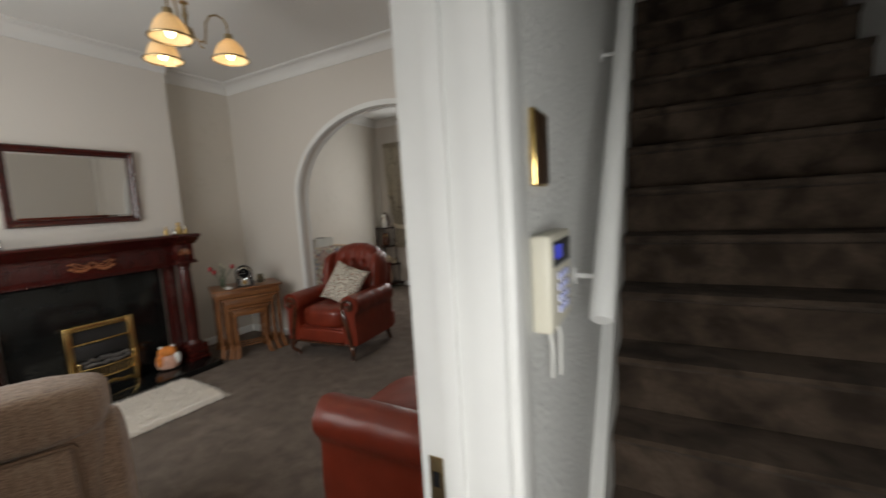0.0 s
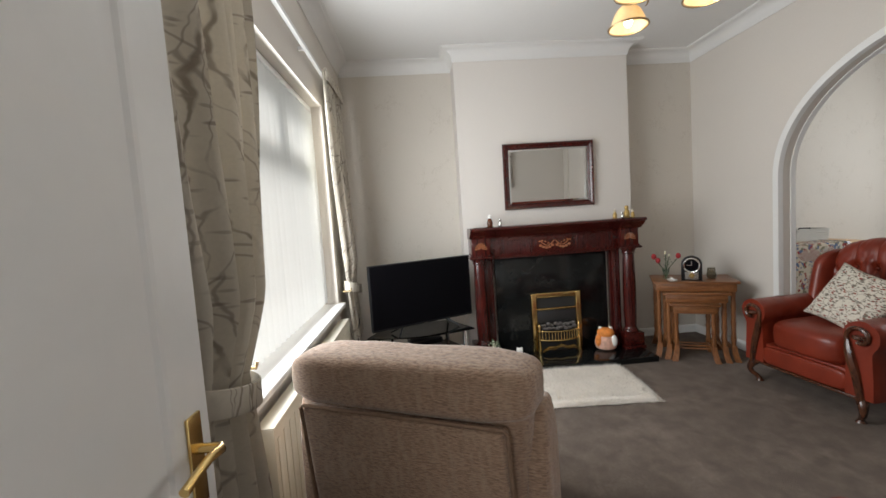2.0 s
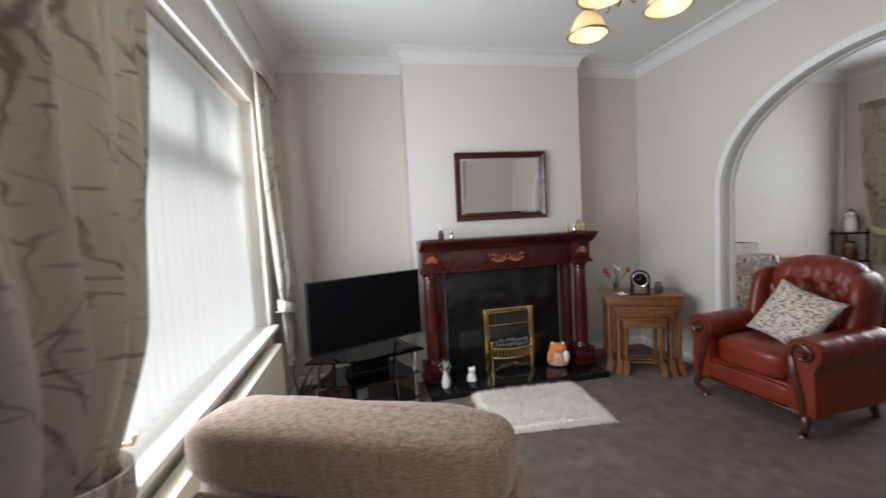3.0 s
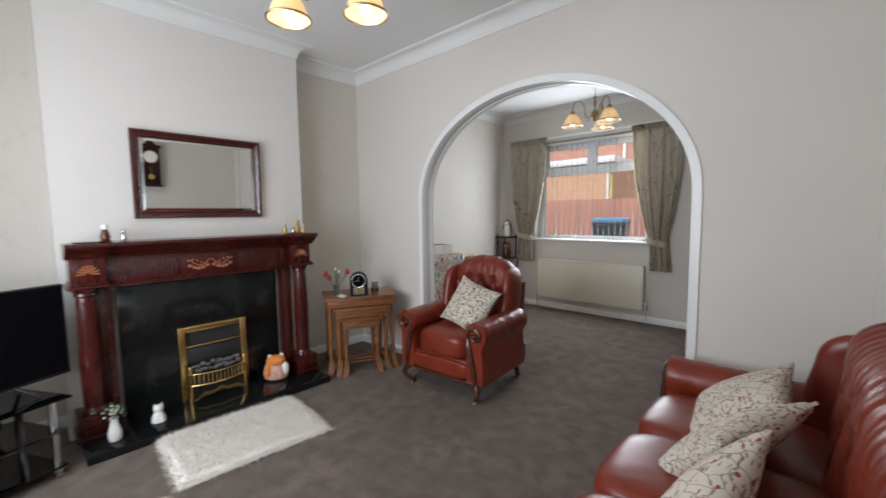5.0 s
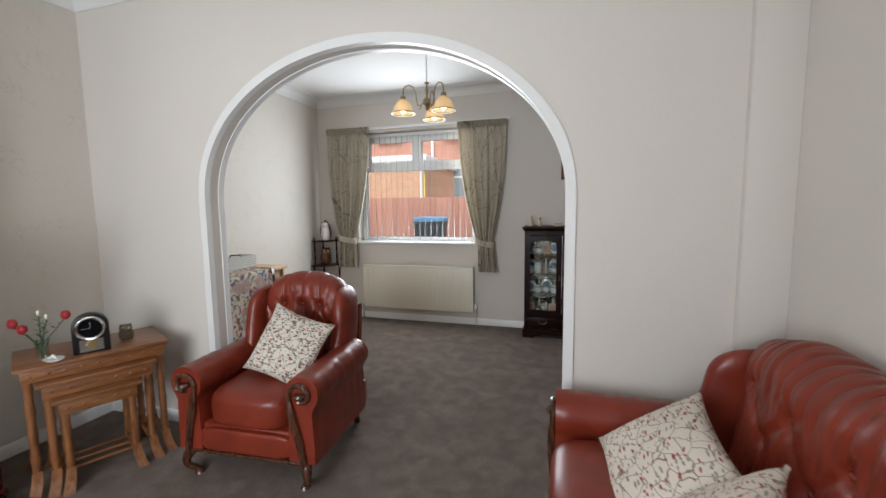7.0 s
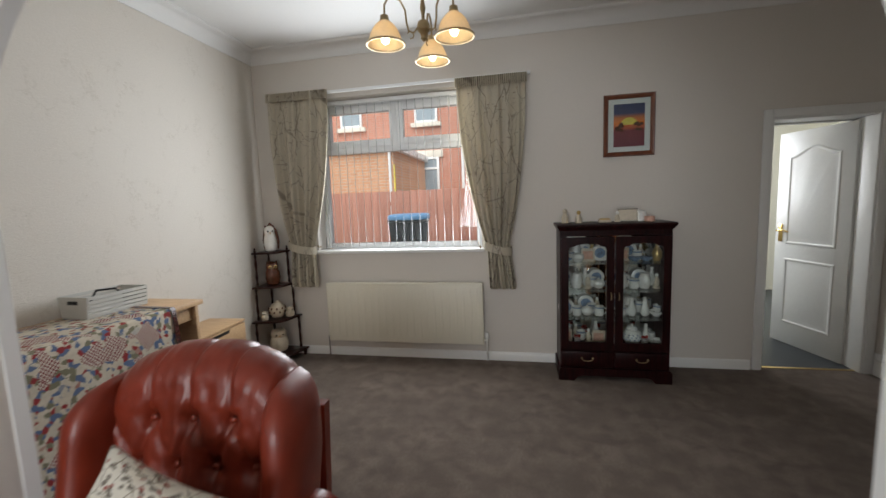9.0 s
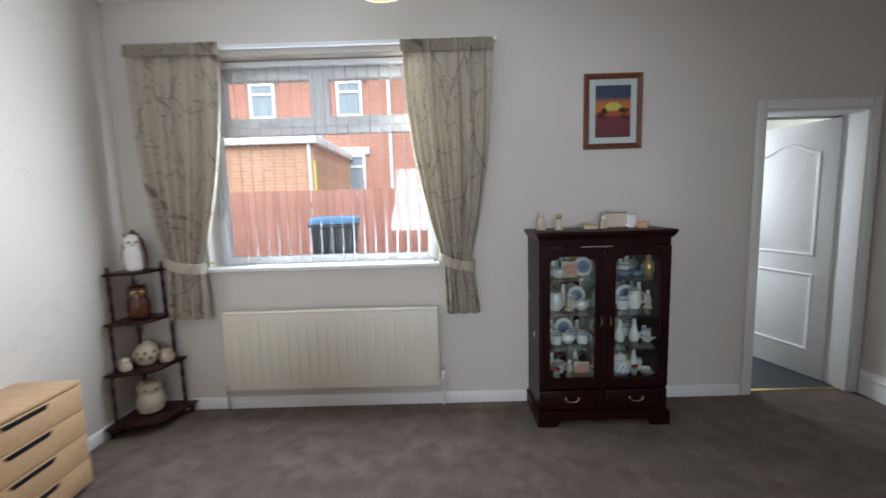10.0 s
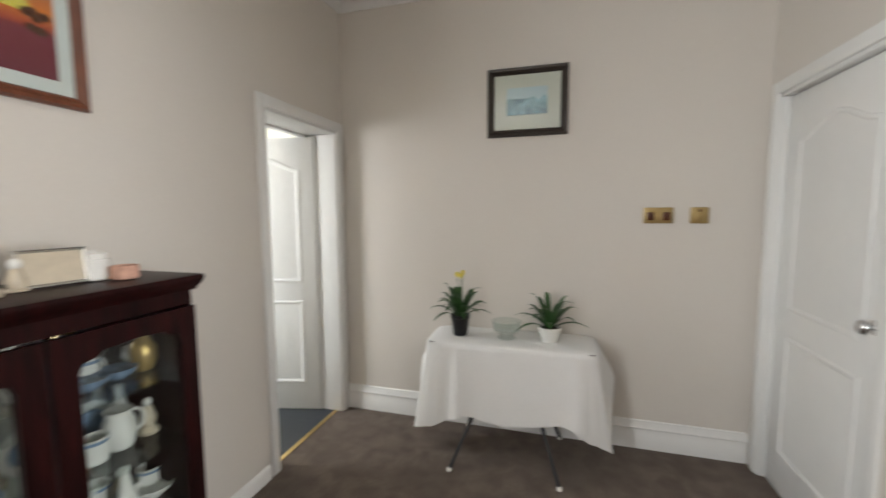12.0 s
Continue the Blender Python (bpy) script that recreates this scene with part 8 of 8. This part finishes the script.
r = thing("table_runner", "cream tapestry runner printed with blue and red motifs, over the desk", "table runner", at=(-3.275, 4.45, 0.889), turn=90)
M_TAP = tapestry_cloth()
bm = bmesh.new()
path = [(0.20, 0.003), (0.0, 0.004), (-0.20, 0.004), (-0.248, 0.003), (-0.258, -0.01), (-0.262, -0.08), (-0.27, -0.25), (-0.266, -0.42), (-0.275, -0.62)]
sheet(bm, 40, len(path) - 1, lambda u, v: (-0.42 + 0.78 * u, path[round(v * (len(path) - 1))][0] - (0.010 * math.sin(24 * u) * max(0, -path[round(v * (len(path) - 1))][1])), path[round(v * (len(path) - 1))][1]))
thicken(bm, 0.003)
part("cloth", bm, M_TAP, r, sharp=80)
for x0 in (-0.42, 0.33):
    bm = bmesh.new()
    sheet(bm, 4, len(path) - 1, lambda u, v: (x0 + 0.03 * u, path[round(v * (len(path) - 1))][0] - 0.004 - 0.004 * (path[round(v * (len(path) - 1))][1] < -0.05), path[round(v * (len(path) - 1))][1] + 0.0045))
    thicken(bm, 0.002)
    part("border", bm, M_MAHOG, r, "dark red woven border")

bk = thing("storage_basket", "grey-white slatted plastic basket on the desk", "basket", at=(-3.37, 4.72, 0.8935), turn=88)
M_BASKET = material("grey_white_plastic", (0.52, 0.51, 0.47), 0.5, spread=0.05, bump=0.05)
for s, nm in ((-1, "end"), (1, "end")):
    bm = bmesh.new()
    prism(bm, [(-0.085, 0), (0.085, 0), (0.10, 0.115), (-0.10, 0.115)], "x", *sorted((s * 0.16, s * 0.166)))
    p = part(nm, bm, M_BASKET, bk)
    # a black plate on the solid end gives the hand hole's darkness
    bm = bmesh.new()
    box(bm, s * 0.166 - 0.001, -0.035, 0.075, s * 0.166 + 0.002, 0.035, 0.095, 0.001)
    part("hand_hole", bm, M_BLACK, p, "dark hand hole")
for s in (-1, 1):
    for k in range(5):
        bm = bmesh.new()
        z = 0.008 + k * 0.0225
        y = s * (0.086 + 0.013 * k / 4)
        box(bm, -0.16, y - 0.002, z, 0.16, y + 0.002, z + 0.017)
        part("slat", bm, M_BASKET, bk)
bm = bmesh.new()
box(bm, -0.16, -0.085, 0, 0.16, 0.085, 0.004)
part("bottom", bm, M_BASKET, bk)
bm = bmesh.new()
tube(bm, [(-0.1, -0.03, 0.08), (-0.03, 0.02, 0.122), (0.05, -0.01, 0.118), (0.1, 0.03, 0.09)], 0.006, 6)
part("coiled_flex", bm, M_BLACK, bk, "black coiled flex inside")
bl = thing("storage_box", "bright blue plastic box beneath the desk", "box", at=(-3.24, 4.42, 0.0), turn=90)
M_BLUE = material("blue_plastic", (0.01, 0.07, 0.32), 0.4, spread=0.05, bump=0.02)
bm = bmesh.new()
loft(bm, [[(sx * a, sy * b, z) for sx, sy in ((-1, -1), (1, -1), (1, 1), (-1, 1))] for a, b, z in ((0.23, 0.15, 0), (0.26, 0.18, 0.34), (0.27, 0.19, 0.34), (0.27, 0.19, 0.365))])
part("tub", bm, M_BLUE, bl)
bm = bmesh.new()
puff(bm, (0, 0, 0.40), (0.40, 0.28, 0.09), 3, 18, 10)
part("folded_cloth", bm, M_TAP, bl, "folded printed cloth on top")

# pine bookcase beside the closed door
pb = thing("pine_bookcase", "narrow plain pine bookcase against the wall", "bookcase", at=(0.02, N2A + 0.09, 0))
M_PINE = wood("orange_pine", (0.46, 0.20, 0.07), (0.34, 0.13, 0.045), 0.4, (1, 1, 12), 0.2)
for x0, x1, z0, z1, nm in ((-0.20, -0.18, 0, 1.2, "side"), (0.17, 0.19, 0, 1.2, "side"), (-0.18, 0.17, 0.04, 0.06, "shelf"), (-0.18, 0.17, 0.42, 0.44, "shelf"), (-0.18, 0.17, 0.8, 0.82, "shelf"), (-0.18, 0.17, 1.18, 1.2, "top")):
    bm = bmesh.new()
    box(bm, x0, -0.085, z0, x1, 0.09, z1, 0.003)
    part(nm, bm, M_PINE, pb)
bm = bmesh.new()
box(bm, -0.18, -0.085, 0.06, 0.17, -0.079, 1.18)
part("back", bm, M_PINE, pb)

# ---- outside: back yard, fence and houses ----
M_GROUND = material("concrete_ground", (0.24, 0.23, 0.21), 0.9, spread=0.15, grain=20, big=1.5, bump=0.3)
M_FENCE = material("stained_fence_wood", (0.40, 0.19, 0.14), 0.8, spread=0.15, grain=14, big=2.5, bump=0.2, by_object=0.12)
M_STONE = material("pale_stone", (0.70, 0.66, 0.58), 0.8, spread=0.1, bump=0.2)
M_SLATE = material("roof_slate", (0.09, 0.09, 0.10), 0.6, spread=0.3, grain=12, bump=0.2)


def brick(name, a, b_, mortar):
    m = material(name, a, 0.85, spread=0.15, grain=30, bump=0.2)
    n, l = m.node_tree.nodes, m.node_tree.links
    t = n.new("ShaderNodeTexBrick")
    t.inputs["Color1"].default_value, t.inputs["Color2"].default_value, t.inputs["Mortar"].default_value = (*a, 1), (*b_, 1), (*mortar, 1)
    t.inputs["Scale"].default_value, t.inputs["Brick Width"].default_value, t.inputs["Row Height"].default_value, t.inputs["Mortar Size"].default_value = 1.0, 0.225, 0.075, 0.008
    mp = n.new("ShaderNodeMapping")
    mp.inputs["Rotation"].default_value = (radians(90), 0, 0)
    tc = n.new("ShaderNodeTexCoord")
    l.new(tc.outputs["Object"], mp.inputs["Vector"])
    l.new(mp.outputs[0], t.inputs["Vector"])
    l.new(t.outputs["Color"], n["Principled BSDF"].inputs["Base Color"])
    return m


M_BRICKO = brick("orange_brick", (0.66, 0.36, 0.21), (0.58, 0.30, 0.17), (0.56, 0.46, 0.36))
M_BRICKR = brick("red_brick", (0.52, 0.21, 0.14), (0.45, 0.17, 0.11), (0.46, 0.38, 0.32))
bm = bmesh.new()
box(bm, -400, -400, -0.5, 400, 400, -0.13)
structure("ground", bm, M_GROUND, "bare ground reaching to the distance", "ground")
bm = bmesh.new()
box(bm, -9, N3 + 0.3, -0.1, 0.2, 30, 0.2)
structure("pavement_yard", bm, M_GROUND, "concrete back yard", "yard")

fence = thing("fence", "red-brown stained board fence across the yard", "fence", at=(-7.6, 11.0, 0.2))
bm = bmesh.new()
box(bm, -0.068, -0.011, 0, 0.068, 0.011, 1.50, 0.004)
bmesh.ops.recalc_face_normals(bm, faces=bm.faces)
board = mesh_of("board", bm)
board.materials.append(M_FENCE)
for k in range(56):
    ob = new("board", board)
    ob.parent = fence
    ob.matrix_local = pose(0.07 + k * 0.142, 0.012 * (k % 2), 0.004 * math.sin(k * 2.3), 0, 0.2 * math.sin(k * 1.9), 0)
for z in (0.35, 1.2):
    bm = bmesh.new()
    box(bm, 0, 0.026, z, 8.0, 0.07, z + 0.08, 0.004)
    part("rail", bm, M_FENCE, fence)
for k in range(5):
    bm = bmesh.new()
    box(bm, k * 1.98, 0.072, 0, k * 1.98 + 0.09, 0.16, 1.52, 0.005)
    part("post", bm, M_FENCE, fence)


def wheelie_bin(at, turn):
    root = thing("wheelie_bin", "dark grey wheeled bin with pale blue lid", "bin", at=at, turn=turn)
    M_BIN = material("dark_grey_plastic", (0.05, 0.06, 0.065), 0.5, spread=0.1, bump=0.05)
    M_LID = material("blue_lid_plastic", (0.16, 0.36, 0.62), 0.4, spread=0.1, bump=0.05)
    bm = bmesh.new()
    loft(bm, [[(sx * a, sy * b, z) for sx, sy in ((-1, -1), (1, -1), (1, 1), (-1, 1))] for a, b, z in ((0.22, 0.24, 0.05), (0.285, 0.33, 0.95), (0.30, 0.35, 0.96), (0.30, 0.35, 1.0))])
    part("body", bm, M_BIN, root)
    bm = bmesh.new()
    puff(bm, (0, 0, 1.03), (0.63, 0.75, 0.10), 5, 24, 10)
    part("lid", bm, M_LID, root)
    for s in (-1, 1):
        bm = bmesh.new()
        tube(bm, [(s * 0.20, 0.28, 0.10), (s * 0.25, 0.28, 0.10)], 0.10, 18)
        part("wheel", bm, M_BLACK, root)
    bm = bmesh.new()
    tube(bm, [(-0.25, 0.40, 0.95), (0.25, 0.40, 0.95)], 0.015, 8)
    part("handle", bm, M_BIN, root)
    for k in range(5):
        bm = bmesh.new()
        x = -0.2 + 0.1 * k
        tube(bm, [(x * 0.8, -0.25, 0.12), (x, -0.335, 0.93)], 0.012, 6)
        part("rib", bm, M_BIN, root)
    return root


wheelie_bin((-2.78, 8.9, 0.2), 12)


def house_window(root, x, y, z, w, h, lights=2):
    """A white sash in a stone-dressed opening; the front towards -y."""
    bm = bmesh.new()
    f = 0.07
    box(bm, x - w / 2, y - 0.03, z, x - w / 2 + f, y + 0.05, z + h, 0.005)
    box(bm, x + w / 2 - f, y - 0.03, z, x + w / 2, y + 0.05, z + h, 0.005)
    box(bm, x - w / 2 + f, y - 0.03, z, x + w / 2 - f, y + 0.05, z + f, 0.005)
    box(bm, x - w / 2 + f, y - 0.03, z + h - f, x + w / 2 - f, y + 0.05, z + h, 0.005)
    box(bm, x - w / 2 + f, y - 0.03, z + h * 0.66, x + w / 2 - f, y + 0.05, z + h * 0.66 + f, 0.005)
    win = part("window", bm, M_UPVC, root)
    bm = bmesh.new()
    box(bm, x - w / 2 + f, y + 0.0, z + f, x + w / 2 - f, y + 0.01, z + h - f)
    part("pane", bm, M_HPANE, win)
    bm = bmesh.new()
    box(bm, x - w / 2 - 0.12, y - 0.08, z - 0.13, x + w / 2 + 0.12, y + 0.05, z - 0.001, 0.008)
    part("sill", bm, M_STONE, win)
    bm = bmesh.new()
    box(bm, x - w / 2 - 0.14, y - 0.025, z + h + 0.001, x + w / 2 + 0.14, y + 0.05, z + h + 0.22, 0.008)
    part("lintel", bm, M_STONE, win)


M_HPANE = material("house_window_pane", (0.30, 0.36, 0.40), 0.05, spread=0.1, bump=0.0)
ext = thing("brick_extension", "orange brick rear extension with flat roof and white fascia", "building", at=(-9.0, 12.5, 0.0))
bm = bmesh.new()
box(bm, 0, 0, 0, 4.85, 3.4, 2.75)
part("wall", bm, M_BRICKO, ext)
bm = bmesh.new()
box(bm, -0.1, -0.12, 2.751, 4.97, 3.4, 2.93, 0.01)
part("fascia", bm, M_UPVC, ext, "white fascia board")
bm = bmesh.new()
tube(bm, [(4.78, -0.05, 0), (4.78, -0.05, 2.75)], 0.035, 10)
part("downpipe", bm, M_UPVC, ext)
bm = bmesh.new()
box(bm, 4.86, -0.03, 0.9, 4.89, 0.03, 2.4)
part("gas_pipe", bm, M_YELLOW, ext, "yellow gas pipe")

house = thing("terraced_house", "two-storey red brick terraced house with white windows", "house", at=(0, 15.9, 0))
bm = bmesh.new()
box(bm, -12, 0, 0, 3, 6, 5.6)
part("wall", bm, M_BRICKR, house)
bm = bmesh.new()
prism(bm, [(-0.35, 5.5), (3.0, 7.8), (6.3, 5.5), (6.3, 5.65), (3.0, 8.0), (-0.35, 5.68)], "x", -12.2, 3.2)
part("roof", bm, M_SLATE, house)
bm = bmesh.new()
box(bm, -12, -0.16, 5.45, 3, -0.03, 5.58, 0.01)
part("gutter", bm, M_UPVC, house)
for x, z, w, h in ((-4.1, 1.75, 0.85, 1.15), (-4.05, 4.0, 0.75, 1.0), (-1.3, 1.75, 0.9, 1.15), (-1.3, 4.0, 0.75, 1.0), (-6.6, 4.0, 0.75, 1.0), (-9.0, 4.0, 0.75, 1.0)):
    house_window(house, x, -0.05, z, w, h)
for x in (-4.95, -2.9):
    bm = bmesh.new()
    tube(bm, [(x, -0.07, 0), (x, -0.07, 5.45)], 0.05, 10)
    part("downpipe", bm, M_UPVC, house)
